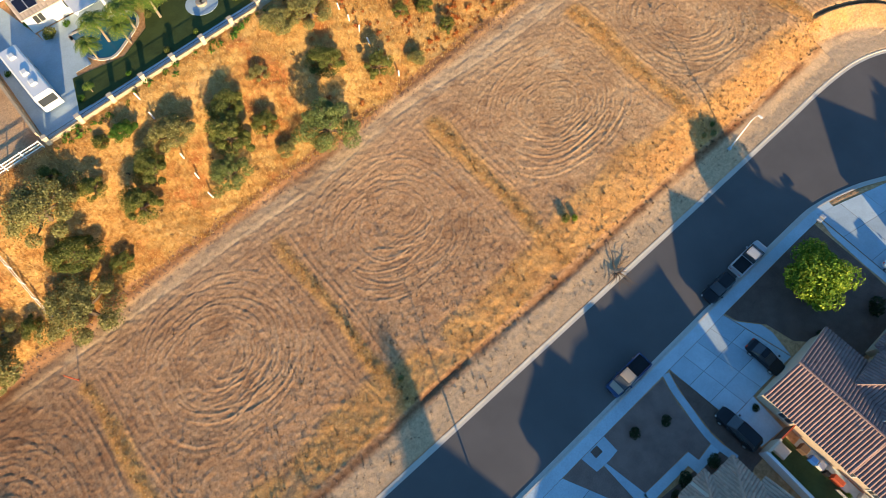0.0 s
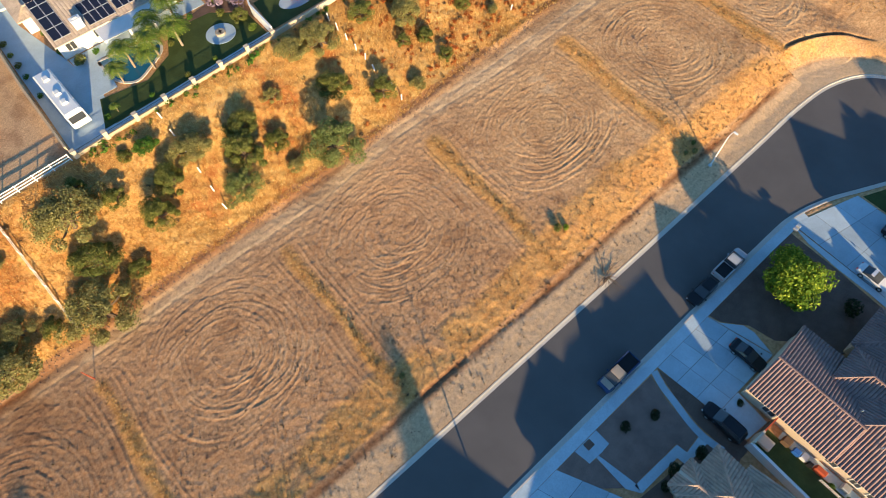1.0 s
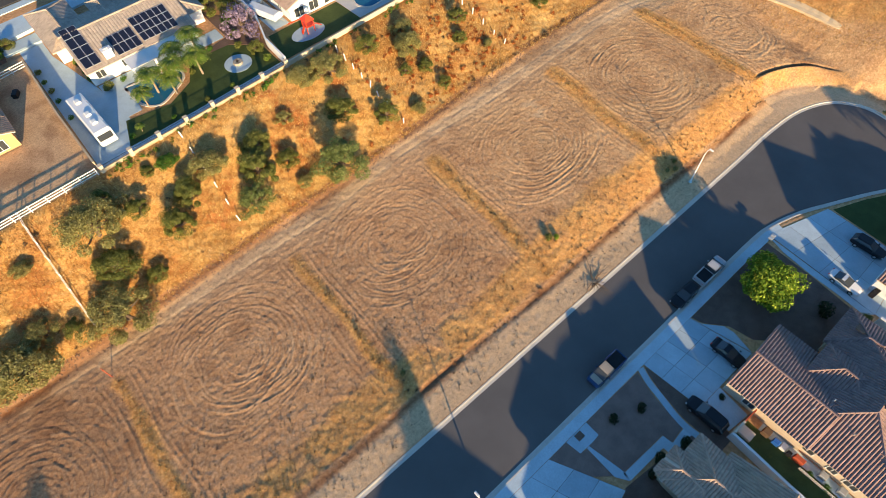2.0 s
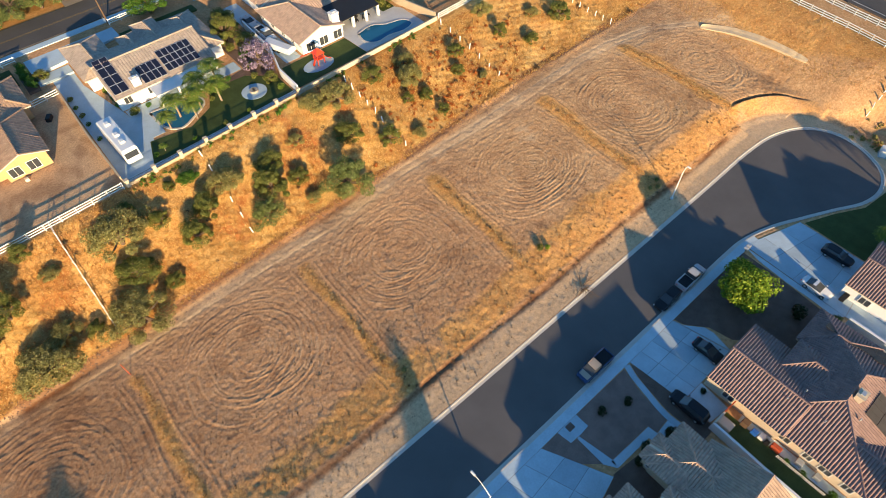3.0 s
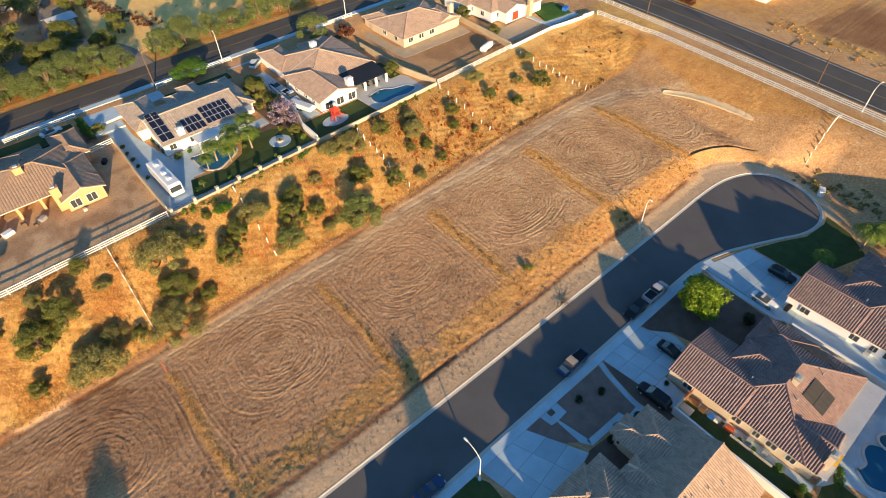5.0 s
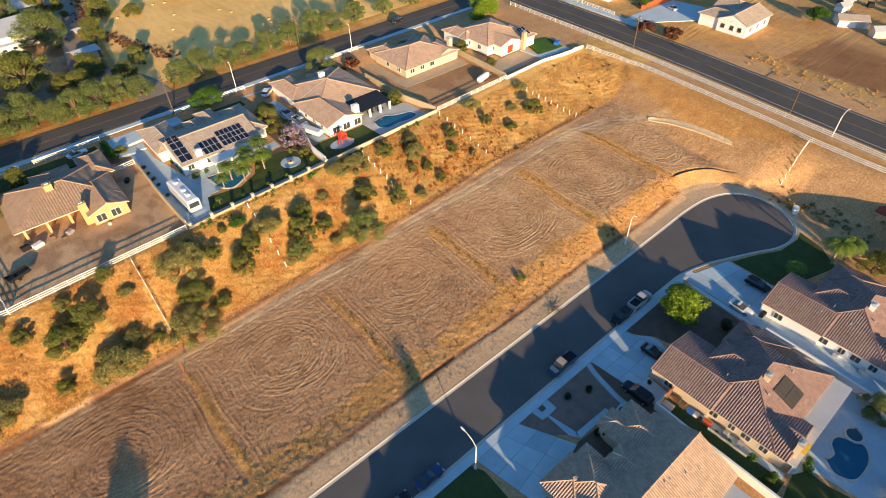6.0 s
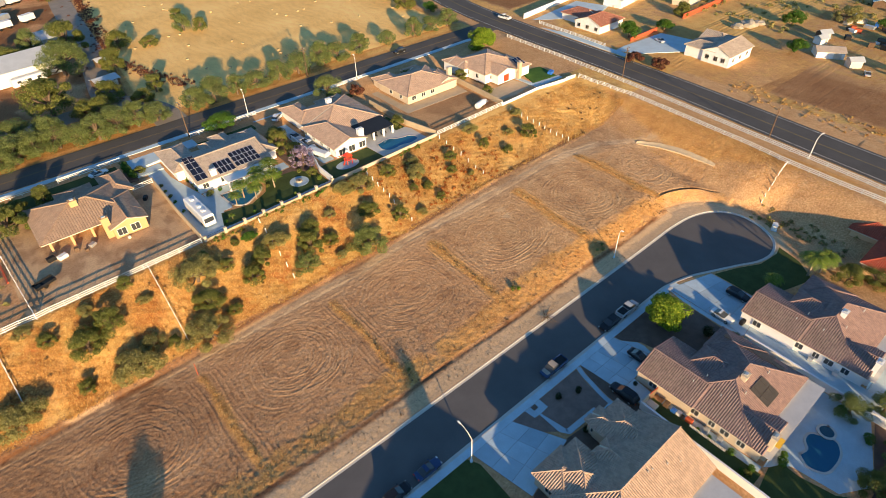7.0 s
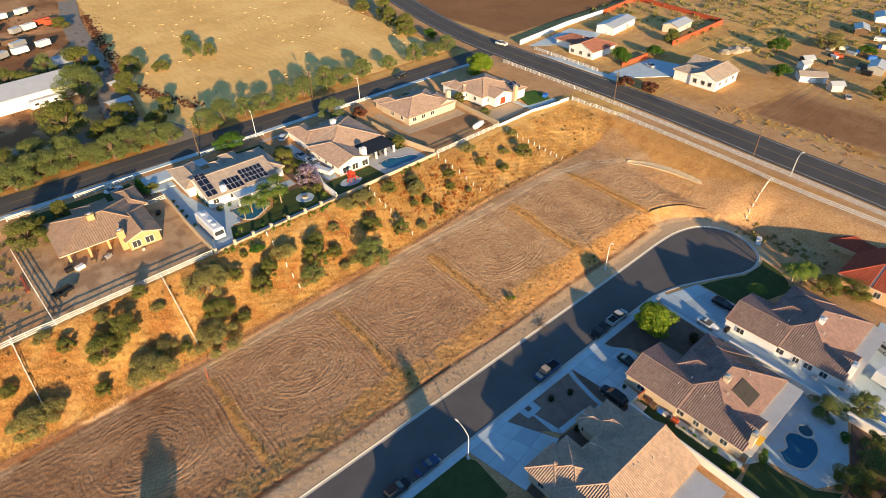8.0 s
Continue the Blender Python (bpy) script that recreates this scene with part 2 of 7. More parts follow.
class Shape:
    """Collects faces for one mesh."""

    def __init__(self):
        self.v, self.f = [], []

    def add(self, verts, faces):
        o = len(self.v)
        self.v += [tuple(p) for p in verts]
        self.f += [tuple(i + o for i in q) for q in faces]
        return self

    def box(self, x0, x1, y0, y1, z0, z1, turn=0.0, bevel=0.0):
        cx, cy = (x0 + x1) / 2, (y0 + y1) / 2
        c, s = math.cos(turn), math.sin(turn)
        b = min(bevel, (x1 - x0) / 3, (y1 - y0) / 3, (z1 - z0) / 2)
        rings = [(0, z0), (0, z1)] if not b else [(0, z0), (0, z1 - b), (b, z1)]
        pts = []
        for k, z in rings:
            for x, y in ((x0 + k, y0 + k), (x1 - k, y0 + k), (x1 - k, y1 - k), (x0 + k, y1 - k)):
                pts.append((cx + (x - cx) * c - (y - cy) * s, cy + (x - cx) * s + (y - cy) * c, z))
        n = len(rings)
        faces = [(3, 2, 1, 0), tuple(4 * n - 4 + i for i in range(4))]
        for r in range(n - 1):
            faces += [(4 * r + i, 4 * r + (i + 1) % 4, 4 * r + 4 + (i + 1) % 4, 4 * r + 4 + i) for i in range(4)]
        return self.add(pts, faces)

    def prism(self, poly, z0, z1):
        n = len(poly)
        if sum(a[0] * b[1] - b[0] * a[1] for a, b in zip(poly, poly[1:] + poly[:1])) < 0:
            poly = poly[::-1]
        pts = [(x, y, z0) for x, y in poly] + [(x, y, z1) for x, y in poly]
        return self.add(pts, [tuple(range(n))[::-1], tuple(range(n, 2 * n))] + [(i, (i + 1) % n, n + (i + 1) % n, n + i) for i in range(n)])

    def beam(self, a, b, w, h=None, up=(0, 0, 1)):
        """A square bar from a to b."""
        a, b = Vector(a), Vector(b)
        h = h or w
        d = (b - a).normalized()
        s = d.cross(Vector(up))
        s = s.normalized() if s.length > 1e-4 else Vector((1, 0, 0))
        u = s.cross(d)
        pts = [p + s * i * w / 2 + u * j * h / 2 for p in (a, b) for i, j in ((-1, -1), (1, -1), (1, 1), (-1, 1))]
        return self.add(pts, [(3, 2, 1, 0), (4, 5, 6, 7)] + [(i, (i + 1) % 4, 4 + (i + 1) % 4, 4 + i) for i in range(4)])

    def tube(self, path, radii, n=8):
        path = [Vector(p) for p in path]
        radii = [radii] * len(path) if isinstance(radii, (int, float)) else radii
        pts = []
        for i, p in enumerate(path):
            d = (path[min(i + 1, len(path) - 1)] - path[max(i - 1, 0)]).normalized()
            s = d.cross(Vector((0, 1, 0.01)))
            s = s.normalized() if s.length > 0.05 else Vector((1, 0, 0))
            u = s.cross(d)
            pts += [p + (s * math.cos(2 * math.pi * k / n) + u * math.sin(2 * math.pi * k / n)) * radii[i] for k in range(n)]
        faces = [tuple(range(n))[::-1], tuple(len(pts) - n + k for k in range(n))]
        for i in range(len(path) - 1):
            faces += [(i * n + k, i * n + (k + 1) % n, i * n + n + (k + 1) % n, i * n + n + k) for k in range(n)]
        return self.add(pts, faces)

    def lump(self, c, r, rough=0.2, seed=0, squash=1.0):
        """An uneven rounded lump."""
        bm = bmesh.new()
        bmesh.ops.create_icosphere(bm, subdivisions=2, radius=1)
        pts = []
        for v in bm.verts:
            k = 1 + rough * noise.noise(v.co * 1.7 + Vector((seed * 3.1, seed, 0)))
            pts.append((c[0] + v.co.x * r * k, c[1] + v.co.y * r * k, c[2] + v.co.z * r * k * squash))
        faces = [tuple(v.index for v in f.verts) for f in bm.faces]
        bm.free()
        return self.add(pts, faces)

    def mesh(self, name, smooth=False):
        me = bpy.data.meshes.new(name)
        me.from_pydata(self.v, [], self.f)
        if smooth:
            me.shade_smooth()
        me.update()
        return me


def part(name, shape, mat, parent=None, label="", smooth=False, kind=""):
    me = shape if isinstance(shape, bpy.types.Mesh) else shape.mesh(name, smooth)
    if mat and not me.materials:
        me.materials.append(mat)
    ob = new(name, me)
    ob.parent = parent
    return tagged(ob, label=label, kind=kind)


def thing(name, at, label, category, group="", kind="", turn=0.0):
    ob = new(name)
    ob.empty_display_size = 0.2
    ob.matrix_basis = pose(*at, 0, 0, turn)
    return tagged(ob, label, category, group, kind)


def spline(points, step=4):
    """A smooth line through the points."""
    out = []
    for i in range(len(points) - 1):
        p = [Vector(points[max(0, min(len(points) - 1, j))]) for j in (i - 1, i, i + 1, i + 2)]
        for k in range(step):
            t = k / step
            q = 0.5 * (2 * p[1] + (p[2] - p[0]) * t + (2 * p[0] - 5 * p[1] + 4 * p[2] - p[3]) * t * t + (3 * p[1] - p[0] - 3 * p[2] + p[3]) * t ** 3)
            out.append(tuple(q))
    return out + [tuple(points[-1])]


def offset(line, d):
    """The line moved sideways to its left by d."""
    out = []
    for i, p in enumerate(line):
        a, b = Vector(line[max(i - 1, 0)][:2]), Vector(line[min(i + 1, len(line) - 1)][:2])
        t = (b - a).normalized()
        out.append((p[0] - t.y * d, p[1] + t.x * d))
    return out


def strip(shape, line, d0, d1, z0, z1):
    """A long slab between two offsets of a line."""
    a, b = offset(line, d0), offset(line, d1)
    n = len(line)
    pts = [(*p, z1) for p in a] + [(*p, z1) for p in b] + [(*p, z0) for p in a] + [(*p, z0) for p in b]
    for i in range(n - 1):
        shape.add([pts[i], pts[i + 1], pts[n + i + 1], pts[n + i]], [(0, 1, 2, 3)])
        shape.add([pts[i], pts[i + 1], pts[2 * n + i + 1], pts[2 * n + i]], [(3, 2, 1, 0)])
        shape.add([pts[n + i], pts[n + i + 1], pts[3 * n + i + 1], pts[3 * n + i]], [(0, 1, 2, 3)])
    return shape


# ---- terrain ----
KERB_LINE = [(-150, 7.3), (-60, 7.3), (0, 7.2), (40, 7.2), (66, 7.3), (77, 7.4), (85, 6.6), (91, 3.9), (93.9, -0.8), (93.4, -6.2), (90.4, -10.9), (86, -12.9), (81, -12.4), (75.7, -9.8), (70, -7.1), (65.6, -5.1), (60, -3.5), (54, -3.05), (30, -3.0), (0, -3.0), (-60, -3.0), (-150, -3.0)]
EDGE = spline(KERB_LINE, 5)


def within(poly, x, y):
    """Whether places lie inside a closed outline."""
    inside = np.zeros(np.shape(x), bool)
    for (x0, y0), (x1, y1) in zip(poly, poly[1:] + poly[:1]):
        if y0 != y1:
            inside ^= ((y0 > y) != (y1 > y)) & (x < (x1 - x0) * (y - y0) / (y1 - y0) + x0)
    return inside


STRIPS = [(-24.3, 0.0), (3.5, 0.02), (30.0, 0.04), (57.8, 0.04), (83.2, -0.05)]  # between the lots: x at y = 25, and lean

def ramp(v, a, b):
    k = np.clip((v - a) / (b - a), 0, 1)
    return k * k * (3 - 2 * k)


def patchy(x, y, size, seed=0):
    """Smooth random field of 0 to 1 with patches of about the given size."""
    gx, gy = x / size + 17.3 * seed, y / size - 9.1 * seed
    ix, iy = np.floor(gx), np.floor(gy)
    u, v = gx - ix, gy - iy
    u, v = u * u * (3 - 2 * u), v * v * (3 - 2 * v)
    dot = lambda a, b: (np.sin(a * 127.1 + b * 311.7 + seed) * 43758.5453) % 1.0
    return (dot(ix, iy) * (1 - u) + dot(ix + 1, iy) * u) * (1 - v) + (dot(ix, iy + 1) * (1 - u) + dot(ix + 1, iy + 1) * u) * v


def cloudy(x, y, size, seed=0):
    return 0.55 * patchy(x, y, size, seed) + 0.3 * patchy(x, y, size * 0.45, seed + 3) + 0.15 * patchy(x, y, size * 0.2, seed + 5)


def pad_level(x):
    """Level of the graded lots along the street."""
    return np.interp(x, (-90, -25, 0, 12, 30, 60, 80, 98, 130), (-1.4, -0.9, -0.1, 0.2, 1.3, 3.1, 3.6, 3.3, 3.3))


def wall_line(x):
    """Where the slope meets the gardens above."""
    return 65.6 + 0.035 * x


def height(x, y):
    """Height of the ground."""
    x, y = np.asarray(x, float), np.asarray(y, float)
    pad = pad_level(x)
    lots = 0.13 * ramp(y, 6.9, 7.2) + (pad - 0.12) * np.interp(y, (9.6, 11.0, 16.0, 18.0, 43.0, 47.0), (0, 0.06, 0.56, 0.66, 1.06, 1.08))
    # the bank beside the turning circle bends round it
    r = np.hypot(x - 82.0, y + 2.2)
    circle = 0.12 + (pad - 0.12) * np.interp(r, (12.9, 14.0, 19.0, 21.0, 40.0), (0, 0.06, 0.56, 0.66, 1.0))
    steep = 0.12 + (pad - 0.12) * np.interp(r, (12.9, 14.4, 17.4, 18.0, 19.2, 40.0), (0, 0.04, 0.62, 0.58, 0.62, 1.0))
    easy = 0.12 + (pad - 0.12) * np.interp(r, (12.9, 14.0, 32.0, 42.0), (0, 0.03, 0.80, 1.0))
    circle = circle + (easy - circle) * ramp(x, 92.0, 98.0)
    circle = circle + (steep - circle) * ramp(x, 81.0, 86.0) * (1 - ramp(x, 93.0, 98.5))
    circle = np.where(y < 3, np.minimum(circle, 0.12 + (pad - 0.12) * ramp(x, 96.0 + 8 * (1 - ramp(y, -8, 3)), 103.0 + 7 * (1 - ramp(y, -8, 3)))), circle)
    south = ramp(y, -30, 4)
    lots = np.where(x > 82, circle * np.where(x > 82, south, 1), lots)
    lots = np.where(y < 7.5, np.where(x > 92.5, lots, np.where(y < -3.2, 0.1, 0.13)), lots)
    foot = 46.0 + 0.008 * x
    top = wall_line(x) - 0.8
    upper = 8.5 + 1.0 * ramp(y, 101, 111)
    k = np.clip((y - foot) / (top - foot), 0, 1)
    hill = lots + (upper - lots) * (0.75 * k + 0.25 * k * k * (3 - 2 * k))
    # the embankment of the cross road
    edge = 110.5 + 0.10 * y
    road = 8.3 + 0.012 * np.clip(y, -60, 110)
    east = ramp(x, edge - 17 + 0.07 * np.clip(y, -20, 60) + 7 * (1 - ramp(y, -8, 5)), edge)
    return hill + (np.maximum(road, hill) - hill) * east


LOTS = [(-10.0, 32.6, 11.3, 10.6), (16.4, 32.4, 11.2, 10.2), (44.4, 31.0, 11.6, 9.8), (69.4, 28.6, 10.4, 11.0), (91.2, 26.4, 6.5, 9.4), (-37.6, 32.2, 11.8, 11.2), (-66.0, 31.0, 12.0, 11.0)]


def trail_line(x):
    """Where the wheel trail runs below the slope."""
    return np.interp(x, (-80, -25, 0, 12, 20, 27, 34, 46, 58, 73, 83, 92, 99, 106), (45.2, 44.9, 44.5, 43.7, 44.2, 44.8, 44.4, 43.5, 43.0, 43.0, 42.3, 40.6, 36.4, 30.0))


def strip_line(y, x0, lean):
    """Middle of a weedy strip between two lots."""
    return x0 + lean * (y - 25) + 0.16 * np.sin(y * 0.37 + x0)


def ruts(x, y):
    """Ridges left by the machine that turned round and round on each lot."""
    shape = np.shape(x)
    x, y = np.ravel(x), np.ravel(y)
    out = np.zeros(len(x))
    pick = lambda n, q: (np.sin(n * 12.9898 + q * 78.233) * 43758.5453) % 1.0
    for i, (cx, cy, rx, ry) in enumerate(LOTS):
        near = np.nonzero((np.abs(x - cx) < rx * 1.35) & (np.abs(y - cy) < ry * 1.35))[0]
        if not len(near):
            continue
        px, py = x[near], y[near]
        g = random.Random(31 + i)
        for k in range(7):
            ox, oy = g.uniform(-1, 1) * (0.3 + 0.42 * k), g.uniform(-1, 1) * (0.3 + 0.36 * k)
            dx, dy = (px - cx - ox) / rx, (py - cy - oy) / ry
            r = (np.abs(dx) ** 2.3 + np.abs(dy) ** 2.3) ** (1 / 2.3)
            a = np.arctan2(dy, dx)
            wob = 0.035 * np.sin(2 * a + g.uniform(0, 6)) + 0.02 * np.sin(3 * a + g.uniform(0, 6) + 2 * r) + 0.010 * np.sin(6 * a + g.uniform(0, 6) + 5 * r)
            rings = g.uniform(9.0, 16.0)
            s = (r + wob) * rings
            band = np.floor(s)
            seed = i * 7.3 + k * 1.7
            d = (s - band - 0.5 - 0.4 * (pick(band, seed) - 0.5)) * rx / rings
            ridge = np.exp(-(d / 0.13) ** 2) - 0.55 * np.exp(-((d - 0.27) / 0.15) ** 2)
            arc = ramp(np.sin(a - 6.28 * pick(band, seed + 0.4)) + 0.35 * np.sin(3 * a + 9 * pick(band, seed + 0.8)), 0.1 + 0.5 * pick(band, seed + 0.6), 0.8)
            fade = ramp(r, 0.08, 0.3) * (1 - ramp(r, 0.86, 1.1)) * (0.6 + 0.4 * ramp(-dy, -0.2, 0.7))
            out[near] += ridge * arc * fade * (0.35 + 0.65 * pick(band, seed + 0.2))
    return (0.9 * np.tanh(out / 0.9)).reshape(shape)


def zone(x, y, marks=None):
    """Dry grass, wheel track with rut crests, dark earth with painted shade, and gold weeds, each 0 to 1, at a place.
    """
    marks = ruts(x, y) if marks is None else marks
    foot = 46.0 + 0.008 * x
    wl = wall_line(x)
    grass = ramp(y, foot - 0.3, foot + 1.8) * (1 - ramp(y, wl - 0.5, wl + 0.5))
    # strips between the lots
    gold = np.zeros_like(grass)
    for x0, lean in STRIPS:
        c = strip_line(y, x0, lean)
        wide = 0.7 + 0.7 * patchy(x, y, 4.0, 2) + 1.5 * ramp(x, 20, 34) * patchy(x, y, 3.5, 8)
        gold = np.maximum(gold, (0.26 + 0.74 * cloudy(x, y, 2.2, 1)) * np.exp(-((x - c) / wide) ** 2) * ramp(y, 12, 15) * (1 - ramp(y, 39.5, 42)))
    # thin weeds along the street side of the lots
    edge = 15.0 + 2.2 * (cloudy(x, y, 9.0, 14) - 0.5) + 1.6 * ramp(x, 24, 36) * (1 - ramp(x, 50, 60))
    front = ramp(y, 11.9, 12.8) * (1 - ramp(y, edge, edge + 4.5))
    gold = np.maximum(gold, 0.92 * front * (0.05 + 1.0 * cloudy(x, y, 3.6, 4)) * (x < 82))
    # straw on the bank beside the turning circle
    r = np.hypot(x - 82.0, y + 2.2)
    bank = ramp(x, 62, 76) * (1 - ramp(x, 97, 101)) * np.where(x < 82, ramp(y, 11.2, 12.2) * (1 - ramp(y, 15.2, 17.0)), ramp(r, 14.4, 15.2) * (1 - ramp(r, 17.4, 18.2))) * (y > 3)
    gold = np.maximum(gold, bank * (0.05 + 0.48 * cloudy(x, y, 2.0, 6)))
    east = ramp(x, 99 + 0.3 * np.abs(y - 20), 105 + 0.3 * np.abs(y - 20)) * (1 - ramp(x, 113, 115)) * (y < 70) * ramp(y, -40, -20)
    gold = np.maximum(gold, east * (0.28 + 0.6 * cloudy(x, y, 5.0, 2)))
    grass = np.maximum(grass, east * 0.6)
    hay = ramp(y, 129, 132) * ramp(x, -3 + 0.12 * (y - 131), 2 + 0.12 * (y - 131)) * (1 - ramp(x, 116 + 0.1 * (y - 131), 120 + 0.1 * (y - 131))) * (y < 420)
    gold = np.maximum(gold, 0.75 * (y > 123.5) * (y < 127.5) * (x < 116))
    corral = (x > 57) & (x < 82) & (y > 69.5) & (y < 86)
    hay = np.maximum(hay, np.minimum(gold, 0.78))
    verge = 1.0 * (y > 124) * (y < 132) * (x < 122)
    far = (x > 141) * (y > -80) * (0.15 + 0.7 * cloudy(x, y, 26.0, 3))
    hay = np.maximum(hay, 0.8 * far * (x < 182) * (y < 75) * (y > 20))
    grass = np.maximum(np.maximum(grass, verge * 0.7), far)
    way = y - trail_line(x)
    track = (0.75 * np.exp(-(way / 1.5) ** 2) + 0.35 * np.exp(-((way - 0.85) / 0.3) ** 2) + 0.35 * np.exp(-((way + 0.85) / 0.3) ** 2) + 0.25 * np.exp(-((way + 3.0) / 1.8) ** 2)) * (y < 50) * (x < 106)
    track = np.maximum(track, 0.75 * ramp(y, 7.4, 7.6) * (1 - ramp(y, 10.6, 11.6)) * (x < 82))
    track = np.maximum(track, 0.95 * (x >= 82) * (y > -16) * (1 - ramp(r, 13.6, 14.8)))
    earth_and_shade = ((x > 146) & (x < 176) & (y < 24 - 0.1 * (x - 146)) & (y > -40)) * (0.45 + 0.4 * cloudy(x, y, 9.0, 26)) + ((x > 146) & (y > 128) & (x < 240)) * 0.75
    yard = 1.0 * ((x < -10.5) & (x > -44) & (y > wl) & (y < 104))
    earth_and_shade = np.clip(earth_and_shade + yard * (0.08 + 0.42 * ramp(cloudy(x, y, 3.6, 8), 0.5, 0.7)), 0, 1)
    lots = (y > 11) * (y < 46) * (x < 101)
    # rut relief contrast put into the colour: crests take the paler turned soil
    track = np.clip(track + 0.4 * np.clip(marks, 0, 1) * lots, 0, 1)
    earth_and_shade = np.clip(earth_and_shade + corral * (0.08 + 0.4 * ramp(cloudy(x, y, 6.0, 3), 0.3, 0.6)), 0, 1)
    track = np.maximum(track, 0.75 * yard)
    earth_and_shade = np.clip(earth_and_shade + 0.8 * (y > 131) * (x < 0.12 * (y - 131)) * (x > -120) * ramp(cloudy(x, y, 14.0, 4), 0.42, 0.58), 0, 1)
    track = np.maximum(track, 0.95 * np.exp(-((x - 49.8) / 1.2) ** 2 - ((y - 36.0) / 2.4) ** 2) * ramp(cloudy(x, y, 1.3, 27), 0.35, 0.55))
    # bare dark earth at the foot of the slope, a darker ditch line, and shade painted into the undercut edge of the
    # bank
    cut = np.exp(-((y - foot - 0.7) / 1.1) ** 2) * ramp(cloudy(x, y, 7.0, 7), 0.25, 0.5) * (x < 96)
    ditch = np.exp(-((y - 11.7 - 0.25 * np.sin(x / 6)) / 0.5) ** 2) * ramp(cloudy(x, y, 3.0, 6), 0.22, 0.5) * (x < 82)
    # shadow line below the bank's edge, put into the soil colour
    lip_shade = np.exp(-((r - 18.0) / 0.3) ** 2) * ramp(x, 84, 86) * (1 - ramp(x, 96, 98)) * (y > 5)
    damp = 0.28 * ramp(cloudy(x, y, 5.0, 12), 0.55, 0.75) + 0.35 * ramp(cloudy(x, y, 1.6, 15), 0.62, 0.8) * ramp(cloudy(x, y, 11.0, 16), 0.4, 0.6)
    # rut grooves are darkened in the colour too, adding to their shade
    earth_and_shade = np.clip(earth_and_shade + 0.85 * cut + 0.8 * ditch + lip_shade + (damp + 0.25 * np.clip(-marks, 0, 1) + 0.4 * ramp(-x, 8, 40) * ramp(cloudy(x, y, 7.0, 5), 0.2, 0.55)) * lots, 0, 1)
    return grass * (1 - earth_and_shade), track, earth_and_shade, hay


def grass_tone(x, y):
    """How rusty and how pale the dry grass is, each 0 to 1."""
    rust = np.exp(-((x - 46) / 17) ** 2) * ramp(cloudy(x, y, 7.0, 21), 0.35, 0.6) + 0.95 * (1 - ramp(x, -26, 14)) * ramp(cloudy(x, y, 6.0, 22), 0.22, 0.5)
    pale = ramp(x, 50, 70) * (1 - 0.6 * ramp(x, 84, 94) * (y < 40)) * (0.45 + 0.6 * cloudy(x, y, 6.0, 23)) + 0.45 * (x < 58) * ramp(cloudy(x, y, 8.0, 24), 0.5, 0.68)
    tan = ramp(x, 18, 52) * (0.5 + 0.5 * cloudy(x, y, 9.0, 25))
    return np.clip(rust, 0, 1), np.clip(pale, 0, 1), np.clip(tan, 0, 1), np.ones_like(rust)


CROSS = [(108, -140), (112.5, -60), (117.6, -25), (120.0, 0), (122.4, 25), (124.2, 50), (125.2, 80), (126.2, 112), (130.5, 150), (143, 200), (166, 270), (215, 400)]  # near edge of the cross road
def axis(stops):
    """Grid lines: (from, step) rows, the last one closing the axis."""
    out = []
    for (a, s), (b, _) in zip(stops, stops[1:]):
        k = max(1, round((b - a) / s))
        out += [a + (b - a) * i / k for i in range(k)]
    return np.array(out + [stops[-1][0]])


GX = axis([(-3200, 400), (-800, 120), (-200, 20), (-80, 0.4), (-58, 0.14), (100, 0.3), (108, 0.6), (122, 3), (170, 8), (250, 40), (700, 200), (3500, 1)])
GY = axis([(-3000, 400), (-600, 80), (-120, 10), (-40, 2), (-14, 0.3), (6.6, 0.12), (8.0, 0.3), (12, 0.13), (44.5, 0.28), (68, 1.2), (110, 2), (300, 20), (800, 200), (4200, 1)])


